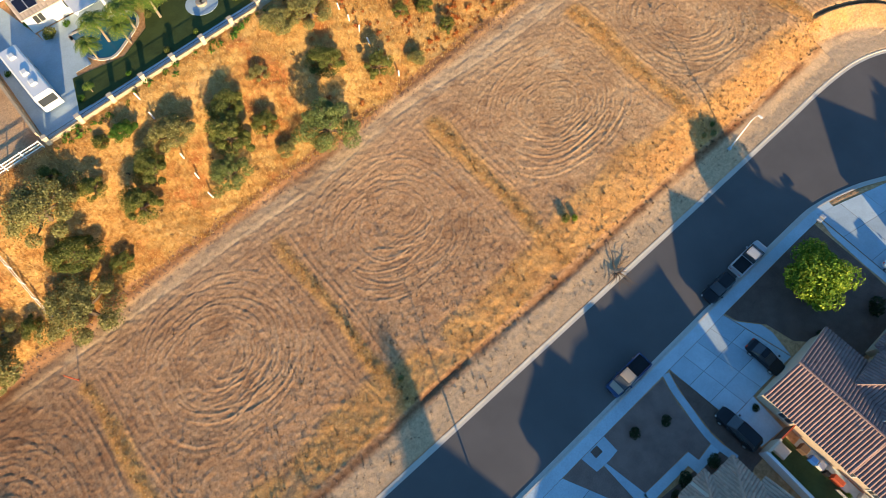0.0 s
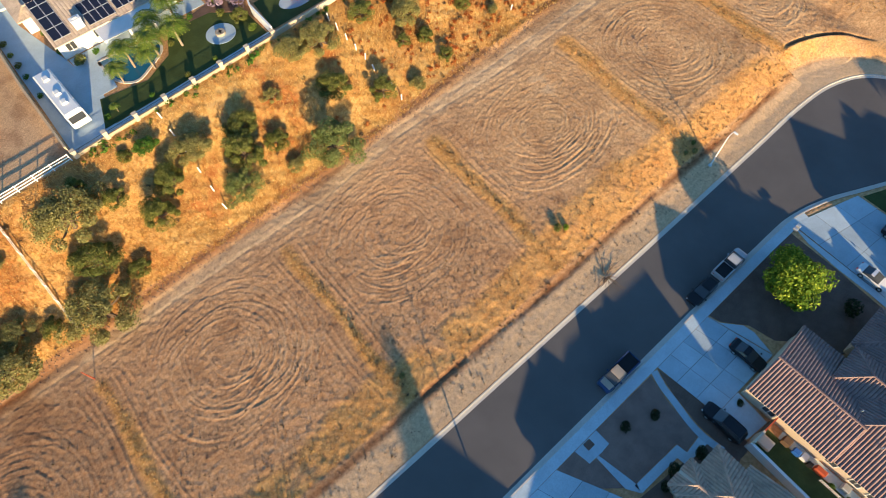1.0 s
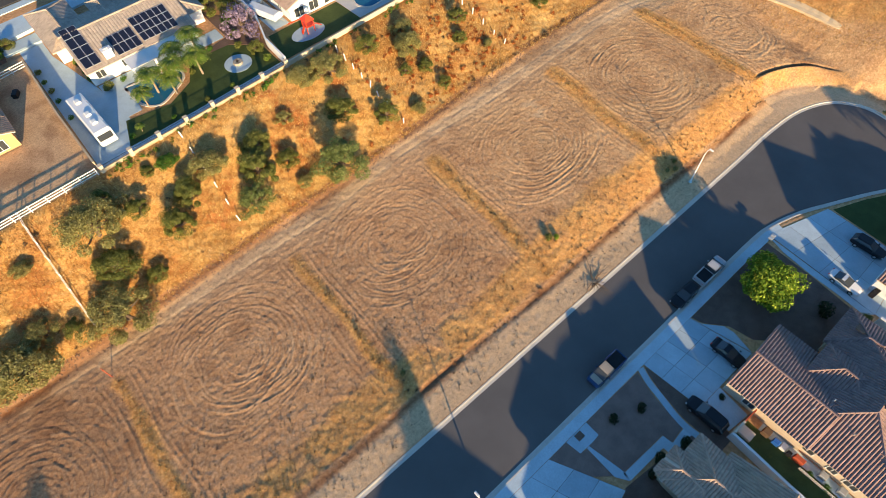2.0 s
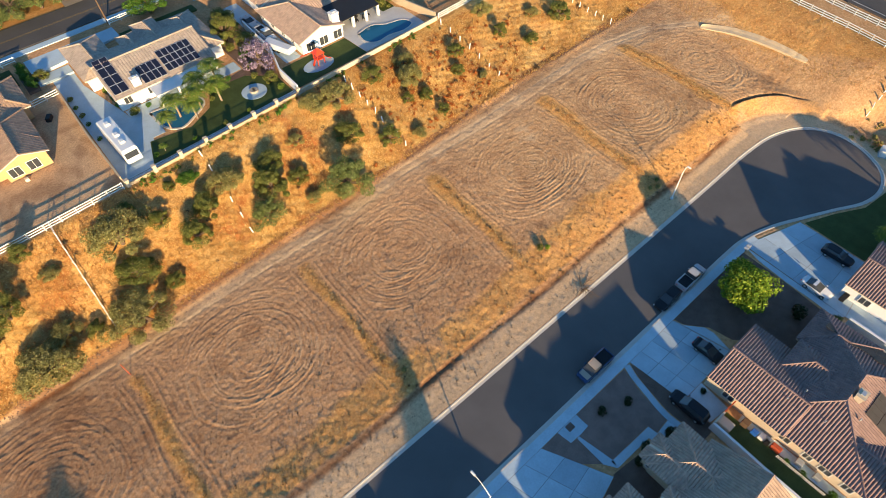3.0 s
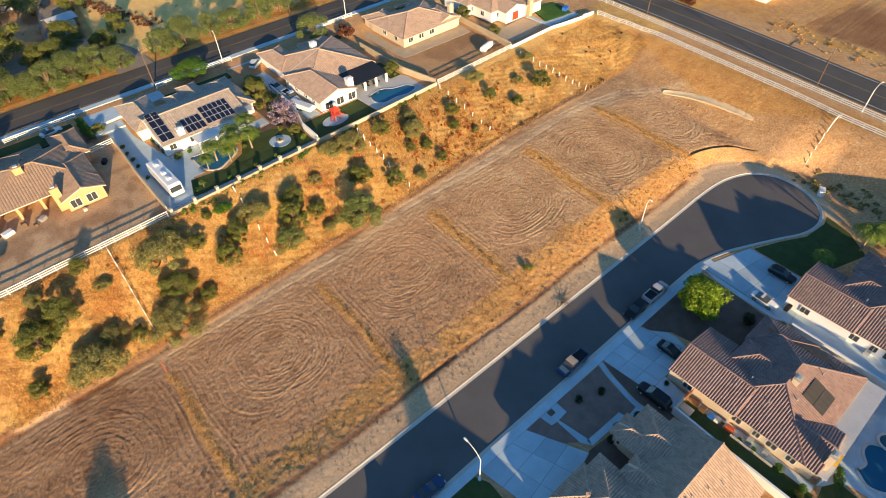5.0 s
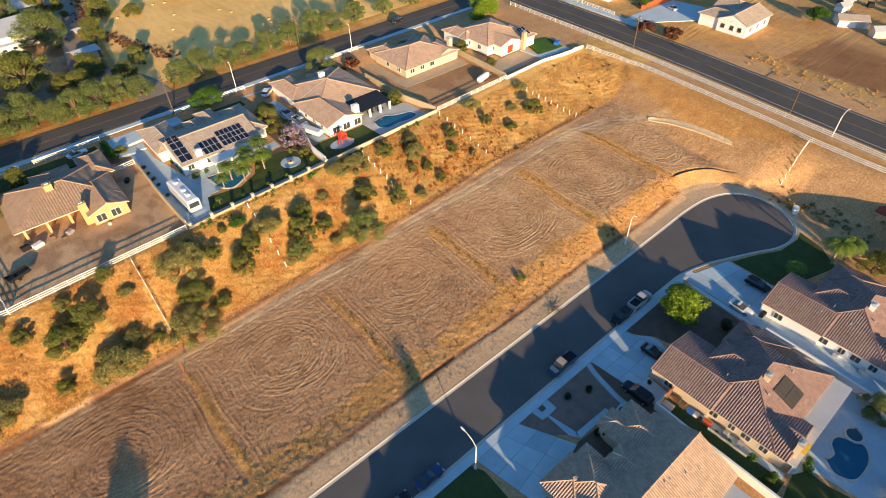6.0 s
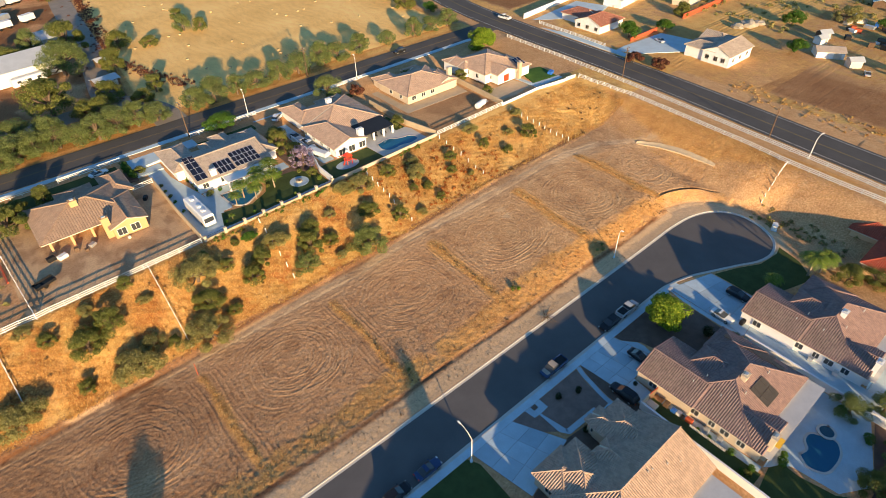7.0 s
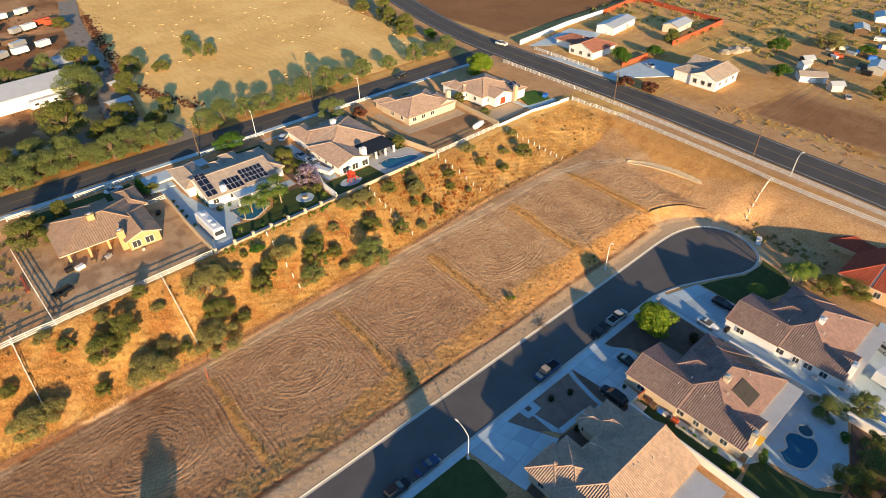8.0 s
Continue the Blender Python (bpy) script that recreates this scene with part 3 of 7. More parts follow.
def rough_height(x, y, marks=None):
    """Height of the ground with its small unevenness."""
    h = height(x, y)
    flat = ((y < 8.2) & (y > -60) & (x < 97)) | (x > 113 + 0.1 * y) & (x < 142) | (y > 66)
    loose = np.where(flat, 0.0, 1.0)
    bumps = 0.10 * np.sin(x * 0.9 + 1.3 * np.sin(y * 0.55)) * np.sin(y * 0.8 + np.sin(x * 0.4)) + 0.05 * np.sin(x * 2.3 + y * 1.1) * np.sin(y * 2.7 - x * 0.7)
    slope = ramp(y, 46, 49) * (1 - ramp(y, 63, 65))
    marks = ruts(x, y) if marks is None else marks
    h = h + loose * bumps * (0.05 + 1.3 * slope) + 0.052 * marks * loose
    # ridges of cleared soil and wheel marks beside the strips and the trail
    for x0, lean in STRIPS:
        c = strip_line(y, x0, lean)
        length = ramp(y, 13, 16) * (1 - ramp(y, 38, 42))
        h = h + 0.10 * np.exp(-((x - c) / 0.6) ** 2) * length * (0.3 + 1.0 * patchy(x, y, 1.4, 2))
        for d, a in ((-4.6, 0.03), (-3.5, 0.04), (-2.6, 0.06), (-1.7, 0.09), (1.6, 0.09), (2.4, 0.06), (3.3, 0.04), (4.3, 0.03)):
            h = h + a * np.exp(-((x - c - d - 0.2 * np.sin(y * 0.3 + d)) / 0.17) ** 2) * length * (0.2 + 1.0 * patchy(x, y, 1.8, 4))
    way = y - trail_line(x)
    for d, a in ((-0.85, -0.03), (0.85, -0.03), (-2.3, 0.02), (-3.7, 0.02)):
        h = h + loose * a * np.exp(-((way - d - 0.2 * np.sin(x * 0.11 + d)) / 0.18) ** 2) * (y < 46.5) * (x < 100)
    h = h + loose * 0.10 * (patchy(x, y, 0.8, 9) - 0.5) * ramp(y, 11.5, 12.5) * (1 - ramp(y, 17, 20)) + loose * 0.07 * (patchy(x, y, 0.5, 11) - 0.5)
    h = h + loose * 0.16 * np.exp(-((y - 46.5 - 0.4 * np.sin(x / 7)) / 0.5) ** 2) * (x < 95) * (0.4 + patchy(x, y, 1.5, 13))
    h = h - loose * 0.20 * np.exp(-((y - 11.7 - 0.25 * np.sin(x / 6)) / 0.34) ** 2) * ramp(x, -4, 4) * (1 - ramp(x, 74, 80)) * (0.4 + 0.6 * patchy(x, y, 5.0, 17))
    r = np.hypot(x - 82.0, y + 2.2)
    h = h - 0.38 * np.exp(-((r - 18.0) / 0.28) ** 2) * ramp(x, 84, 86) * (1 - ramp(x, 96, 98)) * (y > 5)
    return h


def build_ground():
    x, y = np.meshgrid(GX, GY, indexing="ij")
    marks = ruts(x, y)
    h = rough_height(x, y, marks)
    box = (y < 8) & (y > -14) & (x < 96)
    h = np.where(box, np.where(within(offset(EDGE, 0.12), x, y), -0.16, h), h)
    line = np.interp(y, [p[1] for p in CROSS], [p[0] for p in CROSS])
    h = np.where((x > line - 1.0) & (x < line + 15) & (y < 400) & (y > -140), h - 0.16, h)
    h = np.where((y > 108) & (y < 130) & (x < 130) & (x > -300), h - 0.12, h)
    nx, ny = len(GX), len(GY)
    me = bpy.data.meshes.new("ground")
    i = np.arange(nx * ny).reshape(nx, ny)
    quads = np.stack((i[:-1, :-1], i[1:, :-1], i[1:, 1:], i[:-1, 1:]), -1).reshape(-1, 4)
    me.vertices.add(nx * ny)
    me.vertices.foreach_set("co", np.stack((x, y, h), -1).astype(np.float32).ravel())
    me.loops.add(quads.size)
    me.loops.foreach_set("vertex_index", quads.astype(np.int32).ravel())
    me.polygons.add(len(quads))
    me.polygons.foreach_set("loop_start", np.arange(0, quads.size, 4, dtype=np.int32))
    me.update(calc_edges=True)
    col = me.color_attributes.new("zones", "FLOAT_COLOR", "POINT")
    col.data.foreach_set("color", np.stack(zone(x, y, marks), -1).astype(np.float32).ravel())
    tone = me.color_attributes.new("tone", "FLOAT_COLOR", "POINT")
    tone.data.foreach_set("color", np.stack(grass_tone(x, y), -1).astype(np.float32).ravel())
    me.shade_smooth()
    me.materials.append(SOIL)
    return tagged(new("ground", me), "bare graded dirt lots below a dry golden grass slope", "ground", kind="structure")


build_ground()


def z_at(x, y):
    return float(rough_height(np.array([float(x)]), np.array([float(y)]))[0])

# ---- street, turning circle and pavements ----
road = Shape().prism(EDGE, -0.3, 0.0)
tagged(part("road", road, ASPHALT), "dark smooth asphalt street ending in a turning circle", "road", kind="structure")
gutter = strip(Shape(), EDGE, -0.45, 0.0, -0.2, 0.006)
tagged(part("gutter", gutter, KERB), "pale concrete gutter along the asphalt street", "gutter", kind="structure")
kerb = strip(Shape(), EDGE, 0.0, 0.18, -0.2, 0.15)
tagged(part("kerb", kerb, KERB), "pale concrete kerb edging the street", "kerb", kind="structure")
SOUTH = [p for p in EDGE if p[1] < -2 and p[0] < 62]
walkway = strip(Shape(), SOUTH, 0.184, 1.45, -0.1, 0.146)
tagged(part("pavement", walkway, CONCRETE), "pale concrete pavement along the house side of the street", "pavement", kind="structure")

# the street above the slope and the cross road
upper = Shape().prism([(-400, 113.2), (127, 115.0), (131, 124.8), (-400, 122.6)], 9.0, 9.52)
tagged(part("road", upper, ASPHALT_OLD), "dark two-lane asphalt street behind the gardens", "road", kind="structure")


def cross_z(x, y):
    return float(height(np.array([float(x)]), np.array([float(y)]))[0]) + 0.04


def draped(line, d0, d1, lift, n=40):
    """A ribbon between two offsets of a line that follows the ground along it."""
    s = Shape()
    a, b = offset(line, d0), offset(line, d1)
    zs = [cross_z(*p[:2]) + lift for p in line]
    for i in range(len(line) - 1):
        s.add([(*a[i], zs[i]), (*a[i + 1], zs[i + 1]), (*b[i + 1], zs[i + 1]), (*b[i], zs[i]), (*a[i], zs[i] - 0.3), (*a[i + 1], zs[i + 1] - 0.3), (*b[i + 1], zs[i + 1] - 0.3), (*b[i], zs[i] - 0.3)], [(3, 2, 1, 0), (0, 1, 5, 4), (2, 3, 7, 6)])
    return s


CLINE = spline(CROSS, 8)
tagged(part("road", draped(CLINE, 0, -13.0, 0.0), ASPHALT_OLD), "two-lane asphalt cross road on an embankment", "road", kind="structure")
for off, mat, what in ((-0.9, LINE_WHITE, "white edge line on the cross road"), (-12.0, LINE_WHITE, "white edge line on the cross road"), (-6.2, LINE_YELLOW, "yellow centre line on the cross road"), (-6.5, LINE_YELLOW, "yellow centre line on the cross road")):
    tagged(part("road_marking", draped(CLINE, off, off - 0.14, 0.006), mat), what, "road marking", kind="structure")
for off in (0.0, 0.3):
    s = Shape().prism([(-400, 117.8 + off), (110, 119.6 + off), (110, 119.7 + off), (-400, 117.9 + off)], 9.5, 9.526)
    tagged(part("road_marking", s, LINE_YELLOW), "faded yellow centre line on the upper street", "road marking", kind="structure")
tagged(part("pavement", Shape().prism([(-90, 111.5), (112, 113.3), (112, 115.0), (-90, 113.2)], 9.3, 9.56), CONCRETE), "pale concrete verge beside the upper street", "pavement", kind="structure")

# ---- houses ----
def tile_slope(shape, poly, w=0.38, l=0.45, lift=0.05, arch_k=1.0):
    """Barrel tiles in rows over a roof plane; the first two corners are its eave."""
    p0, p1 = Vector(poly[0]), Vector(poly[1])
    e = (p1 - p0).normalized()
    nrm = e.cross(Vector(poly[2]) - p0).normalized()
    if nrm.z < 0:
        nrm = -nrm
    u = nrm.cross(e)
    if u.z < 0:
        u = -u
    flat = [((Vector(q) - p0).dot(e), (Vector(q) - p0).dot(u)) for q in poly]
    s0, s1 = min(q[0] for q in flat), max(q[0] for q in flat)
    k = max(1, round((s1 - s0) / w))
    step = (s1 - s0) / k
    arch = ((-0.5, 0.0), (-0.33, 0.075), (0.0, 0.115), (0.33, 0.075), (0.5, 0.0))
    for i in range(k):
        s = s0 + (i + 0.5) * step
        cut = []
        for (a0, b0), (a1, b1) in zip(flat, flat[1:] + flat[:1]):
            if (a0 - s) * (a1 - s) < 0:
                cut.append(b0 + (b1 - b0) * (s - a0) / (a1 - a0))
        if len(cut) < 2:
            continue
        lo, hi = min(cut) - 0.06, max(cut)
        n = max(1, round((hi - lo) / l))
        for j in range(n):
            t0, t1 = lo + (hi - lo) * j / n, lo + (hi - lo) * (j + 1) / n
            r = rnd.uniform(-0.012, 0.012)
            base = p0 + nrm * lift
            pts = [base + e * (s + a * step * 0.98 + r) + u * t0 + nrm * (z * arch_k + 0.03) for a, z in arch] + [base + e * (s + a * step * 0.98 + r) + u * t1 + nrm * z * arch_k for a, z in arch]
            shape.add(pts, [(q, q + 1, q + 6, q + 5) for q in range(4)] + [(4, 3, 2, 1, 0)])


class House:
    """Roof blocks over stucco walls, gathered into one thing."""

    def __init__(self, name, label, at, tile, wall, category="house", ridge=None):
        self.c = Vector(at)
        self.top = thing(name, at, label, category)
        self.tile, self.wall, self.ridge = tile, wall, ridge or tile
        self.blocks, self.walls = [], Shape()
        self.deck, self.tiles, self.caps = Shape(), Shape(), Shape()

    def slab(self, poly):
        n = len(poly)
        pts = [tuple(p) for p in poly] + [(p[0], p[1], p[2] - 0.16) for p in poly]
        self.deck.add(pts, [tuple(range(n)), tuple(range(n, 2 * n))[::-1]] + [(i, n + i, n + (i + 1) % n, (i + 1) % n) for i in range(n)])

    def roof(self, x0, x1, y0, y1, ze, pitch=0.40, along="x", hips=(True, True), walls=True, inset=0.55, w=0.38, peak=0.5):
        self.deck, self.tiles, self.caps = Shape(), Shape(), Shape()
        self.blocks.append((self.deck, self.tiles, self.caps))
        flip = along == "y"
        if flip:
            x0, x1, y0, y1 = y0, y1, x0, x1
        half = (y1 - y0) / 2
        ym = y0 + (y1 - y0) * peak
        zr = ze + (ym - y0) * pitch
        ra, rb = x0 + (half if hips[0] else 0), x1 - (half if hips[1] else 0)
        P = (lambda x, y, z: (y, x, z)) if flip else (lambda x, y, z: (x, y, z))
        A, B = P(ra, ym, zr), P(rb, ym, zr)
        c = [P(x0, y0, ze), P(x1, y0, ze), P(x1, y1, ze), P(x0, y1, ze)]
        planes = [(c[0], c[1], B, A), (c[2], c[3], A, B)]
        lines = [(A, B)]
        if hips[0]:
            planes.append((c[3], c[0], A))
            lines += [(c[3], A), (c[0], A)]
        if hips[1]:
            planes.append((c[1], c[2], B))
            lines += [(c[1], B), (c[2], B)]
        for p in planes:
            self.slab(p)
            tile_slope(self.tiles, p, w, 0.45, 0.05, 1.25 if w < 0.45 else 0.6)
        for a, b in lines:
            a, b = Vector(a), Vector(b)
            n = max(1, int((b - a).length / 0.45))
            for i in range(n):
                self.caps.tube([a.lerp(b, i / n) + Vector((0, 0, 0.13)), a.lerp(b, (i + 1.05) / n) + Vector((0, 0, 0.11))], [0.17, 0.14], 6)
        if walls:
            g = self.c.z - 0.3
            xi0, xi1, yi0, yi1 = x0 + inset * (1 if hips[0] else 0.5), x1 - inset * (1 if hips[1] else 0.5), y0 + inset, y1 - inset
            lift = inset * pitch
            zt = ze + lift - 0.17
            pts = [P(xi0, yi0, g), P(xi1, yi0, g), P(xi1, yi1, g), P(xi0, yi1, g), P(xi0, yi0, zt), P(xi1, yi0, zt), P(xi1, yi1, zt), P(xi0, yi1, zt)]
            faces = [(0, 1, 5, 4), (1, 2, 6, 5), (2, 3, 7, 6), (3, 0, 4, 7), (4, 5, 6, 7)]
            if not hips[0]:
                pts.append(P(xi0, ym, zr - 0.17))
                faces.append((4, 7, len(pts) - 1))
            if not hips[1]:
                pts.append(P(xi1, ym, zr - 0.17))
                faces.append((5, 6, len(pts) - 1))
            self.walls.add(pts, faces)
        return zr

    def wing(self, x0, x1, y0, y1, z1):
        self.walls.box(x0, x1, y0, y1, self.c.z - 0.3, z1)

    def put(self, name, shape, mat, parent=None, label="", smooth=False, kind=""):
        shape.v = [(a - self.c.x, b - self.c.y, d - self.c.z) for a, b, d in shape.v]
        return part(name, shape, mat, parent or self.top, label, smooth, kind)

    def window(self, face, a0, a1, level, z0, z1):
        """face: '-x' or '-y' and so on; level: the wall's plane."""
        axis_x, sign = face[1] == "x", -1 if face[0] == "-" else 1
        def slab(b0, b1, h0, h1, d0, d1):
            lo, hi = sorted((level + sign * d0, level + sign * d1))
            return (lo, hi, b0, b1, h0, h1) if axis_x else (b0, b1, lo, hi, h0, h1)
        fr = Shape()
        for q in ((a0 - 0.09, a1 + 0.09, z0 - 0.09, z0), (a0 - 0.09, a1 + 0.09, z1, z1 + 0.09), (a0 - 0.09, a0, z0, z1), (a1, a1 + 0.09, z0, z1), ((a0 + a1) / 2 - 0.03, (a0 + a1) / 2 + 0.03, z0, z1)):
            fr.box(*slab(q[0], q[1], q[2], q[3], -0.02, 0.06))
        ob = self.put("window", fr, WHITE, label="white framed window")
        self.put("pane", Shape().box(*slab(a0, a1, z0, z1, -0.02, 0.025)), GLASS, ob)

    def chimney(self, x, y, z0, z1, w=1.1, d=0.8, mat=None):
        s = Shape().box(x - w / 2, x + w / 2, y - d / 2, y + d / 2, z0, z1 - 0.12).box(x - w / 2 - 0.1, x + w / 2 + 0.1, y - d / 2 - 0.1, y + d / 2 + 0.1, z1 - 0.12, z1)
        ob = self.put("chimney", s, mat or self.wall)
        self.put("chimney_cap", Shape().box(x - w / 4, x + w / 4, y - d / 4, y + d / 4, z1, z1 + 0.25), METAL, ob)

    def pipe(self, x, y, z):
        self.put("vent_pipe", Shape().tube([(x, y, z - 0.4), (x, y, z + 0.45)], 0.09, 8), METAL)

    def done(self):
        for deck, tiles, caps in self.blocks:
            ob = self.put("roof", deck, TRIM)
            self.put("roof_tiles", tiles, self.tile, ob, kind="stuff")
            self.put("ridge_tiles", caps, self.ridge, ob, kind="stuff")
        self.put("wall", self.walls, self.wall)
        return self.top


def street_house(dx, dy, wall, label, tile):
    """The single-storey house with a hipped tile roof that stands twice along the street."""
    h = House("house", label, (43 + dx, -25 + dy, 0.15), tile, wall)
    X, Y = lambda v: v + dx, lambda v: v + dy
    h.roof(X(33.3), X(53.0), Y(-33.1), Y(-18.3), 3.0, 0.41, "x")
    h.roof(X(33.32), X(41.7), Y(-34.9), Y(-28.5), 2.98, 0.41, "y", (False, False), inset=0.66)
    h.roof(X(33.0), X(44.4), Y(-23.4), Y(-12.7), 3.0, 0.42, "y", (False, False), peak=0.41)
    h.roof(X(40.5), X(45.8), Y(-25), Y(-18.1), 4.15, 0.5, "y", (True, True), walls=False)
    h.roof(X(46.6), X(53.4), Y(-26), Y(-17.6), 3.0, 0.41, "y", (True, True))
    h.chimney(X(35.6), Y(-34.9), 0, 5.9, 1.5, 0.8)
    h.chimney(X(42.3), Y(-26.5), 5.0, 6.9, 1.3, 0.9)
    for px, py, pz in ((36.6, -21, 4.6), (37.2, -25.5, 4.7), (40, -28, 5.4), (47, -28.5, 5.3), (39, -22, 5.0)):
        h.pipe(X(px), Y(py), pz)
    for a, b in ((-21.2, -20), (-24.4, -23.0), (-27.2, -26.2), (-29.6, -28.2), (-32.2, -31.0)):
        h.window("-x", Y(a), Y(b), X(33.85), 1.0, 2.2)
    h.window("-x", Y(-16.8), Y(-15.4), X(33.45), 1.0, 2.2)
    # patio roof at the back
    h.put("patio_cover", Shape().box(X(33.6), X(53.2), Y(-36.0), Y(-32.9), 2.62, 2.78), COVER, label="pale grey flat patio cover")
    for px in (34.2, 40, 46, 52.6):
        h.put("post", Shape().box(X(px) - 0.1, X(px) + 0.1, Y(-35.8), Y(-35.6), 0, 2.65), WHITE)
    return h


PANEL_GREY = surface("dusty_solar_panel", (0.075, 0.065, 0.055), 0.4, 10, 1.0, 0.2, 0.0)
ha = street_house(0, 0, STUCCO_CREAM, "cream stucco house with a brown barrel-tile hipped roof", TILE_BROWN)
for i in range(2):
    for j in range(4):
        a, b = 41.4 + j * 1.02, -28.1 - i * 1.7
        z0, z1 = 3.0 + (b + 33.1) * 0.41 + 0.3, 3.0 + (b - 1.64 + 33.1) * 0.41 + 0.3
        pts = [(a, b, z0), (a + 0.98, b, z0), (a + 0.98, b - 1.64, z1), (a, b - 1.64, z1)]
        ha.put("solar_panel", Shape().add(pts + [(p[0], p[1], p[2] - 0.1) for p in pts], [(3, 2, 1, 0), (0, 1, 5, 4), (1, 2, 6, 5), (2, 3, 7, 6), (3, 0, 4, 7)]), PANEL_GREY, label="dull grey solar panel on the roof")
for j in range(10):
    a, b = 50.1, -20.2 - j * 1.06
    for k in range(2 if 1 < j < 8 else 1):
        x0 = a + k * 1.5 - (0.0 if j % 3 else 0.25)
        z0, z1 = 3.0 + (53.1 - x0) * 0.41 + 0.3, 3.0 + (53.1 - x0 - 1.45) * 0.41 + 0.3
        pts = [(x0, b, z0), (x0 + 1.45, b, z1), (x0 + 1.45, b + 1.02, z1), (x0, b + 1.02, z0)]
        ha.put("solar_panel", Shape().add(pts + [(p[0], p[1], p[2] - 0.1) for p in pts], [(0, 1, 2, 3), (0, 4, 5, 1), (1, 5, 6, 2), (2, 6, 7, 3), (3, 7, 4, 0)]), PANEL_GREY, label="dull grey solar panel on the roof")
ha.put("awning", Shape().box(36.4, 38.6, -36.02, -33.6, 2.79, 2.84), PAINT_YELLOW, label="orange plywood sheet")
ha.done()
hc = street_house(27.0, -5.0, STUCCO_WHITE, "white stucco house with a brown barrel-tile hipped roof", TILE_BROWN)
hc.done()

he = House("house", "cream stucco house with a wide brown tile gable roof", (14, -23, 0.15), TILE_TAN, STUCCO_CREAM)
he.roof(4.4, 26.4, -31.2, -17.9, 3.0, 0.42, "x", (True, False))
he.roof(0.3, 10.0, -31.1, -19.6, 3.0, 0.41, "x", (True, True))
he.roof(17.9, 25.4, -24, -14.3, 3.1, 0.44, "y", (True, True))
he.roof(18.1, 22.1, -20, -13.2, 3.12, 0.5, "y", (True, True), inset=0.5)
he.roof(14.1, 17.6, -23.5, -17.7, 3.75, 0.58, "y", (True, True), walls=False)
he.roof(5.2, 14.5, -24, -14.3, 3.1, 0.42, "y", (True, True))
he.roof(5.0, 11.8, -20, -13.7, 3.14, 0.42, "y", (True, True), inset=0.5)
he.put("patio_cover", Shape().box(6, 25.0, -36.4, -31.3, 2.6, 2.76), COVER, label="pale grey flat patio cover")
for px in (6.4, 15, 24.6):
    he.put("post", Shape().box(px - 0.1, px + 0.1, -36.2, -36.0, 0, 2.62), WHITE)
for px, py, pz in ((20, -26.5, 5.0), (22, -27.5, 4.6), (16.5, -25.4, 5.4), (17.4, -25.6, 5.3), (12, -27.5, 4.6)):
    he.pipe(px, py, pz)
he.window("-x", -17.5, -16.2, 5.5, 1.0, 2.2)
he.window("-x", -15.6, -14.4, 18.6, 1.0, 2.2)
he.done()

# the red-roofed house past the turning circle
hr = House("house", "peach stucco house with a bright red tile roof", (110, -32, 1.2), TILE_RED, STUCCO_PEACH)
hr.roof(89.8, 118, -40, -27.5, 4.3, 0.45, "x")
hr.roof(100.4, 110, -33, -21.4, 4.3, 0.4, "y", (True, True))
for a in (97.5, 101.0, 105.0):
    hr.window("-y", a, a + 1.3, -38.45, 2.0, 3.4)
hr.window("-x", -36, -34.8, 90.35, 2.0, 3.4)
hr.done()

hv = House("house", "cream stucco house with a broad brown tile hipped roof", (-14, -27, 0.15), TILE_BROWN, STUCCO_CREAM)
hv.roof(-28.0, -0.9, -38.2, -18.0, 3.0, 0.41, "x", (True, True))
hv.window("-x", -30, -28.6, -27.45, 1.0, 2.2)
hv.done()

# ---- houses above the slope ----
hs = House("house", "white stucco house with a weathered tile roof and solar panels", (7, 93, 8.9), TILE_GREY, STUCCO_WHITE)
hs.roof(-4.0, 15.2, 83.0, 99.0, 11.3, 0.30, "x", (False, False), w=0.5)
hs.roof(-6.0, 1.0, 92, 105.6, 11.3, 0.36, "y", (True, True), w=0.5)
hs.roof(3.2, 6.8, 93, 100.8, 11.7, 0.45, "y", (True, True), w=0.5)
hs.roof(7.0, 11.6, 93, 103.5, 11.5, 0.45, "y", (True, True), w=0.5)
hs.roof(11.8, 18.4, 86.0, 101.2, 11.3, 0.38, "y", (True, True), w=0.5)
hs.chimney(0.7, 84.3, 9, 13.2, 1.4, 0.9, STUCCO_WHITE)
hs.put("patio_cover", Shape().box(2.0, 13.0, 79.6, 83.2, 11.0, 11.18), WHITE, label="white flat patio cover")
for px in (2.3, 6.0, 9.6, 12.7):
    hs.put("post", Shape().box(px - 0.17, px + 0.17, 79.8, 80.14, 8.4, 11.0), WHITE)
for a in (-2.6, 1.8, 4.2, 7.6, 11):
    hs.window("-y", a, a + 1.3, 83.55, 9.6, 10.8)
for a in (86, 90, 95):
    hs.window("-x", a, a + 1.2, -3.73, 9.6, 10.8)


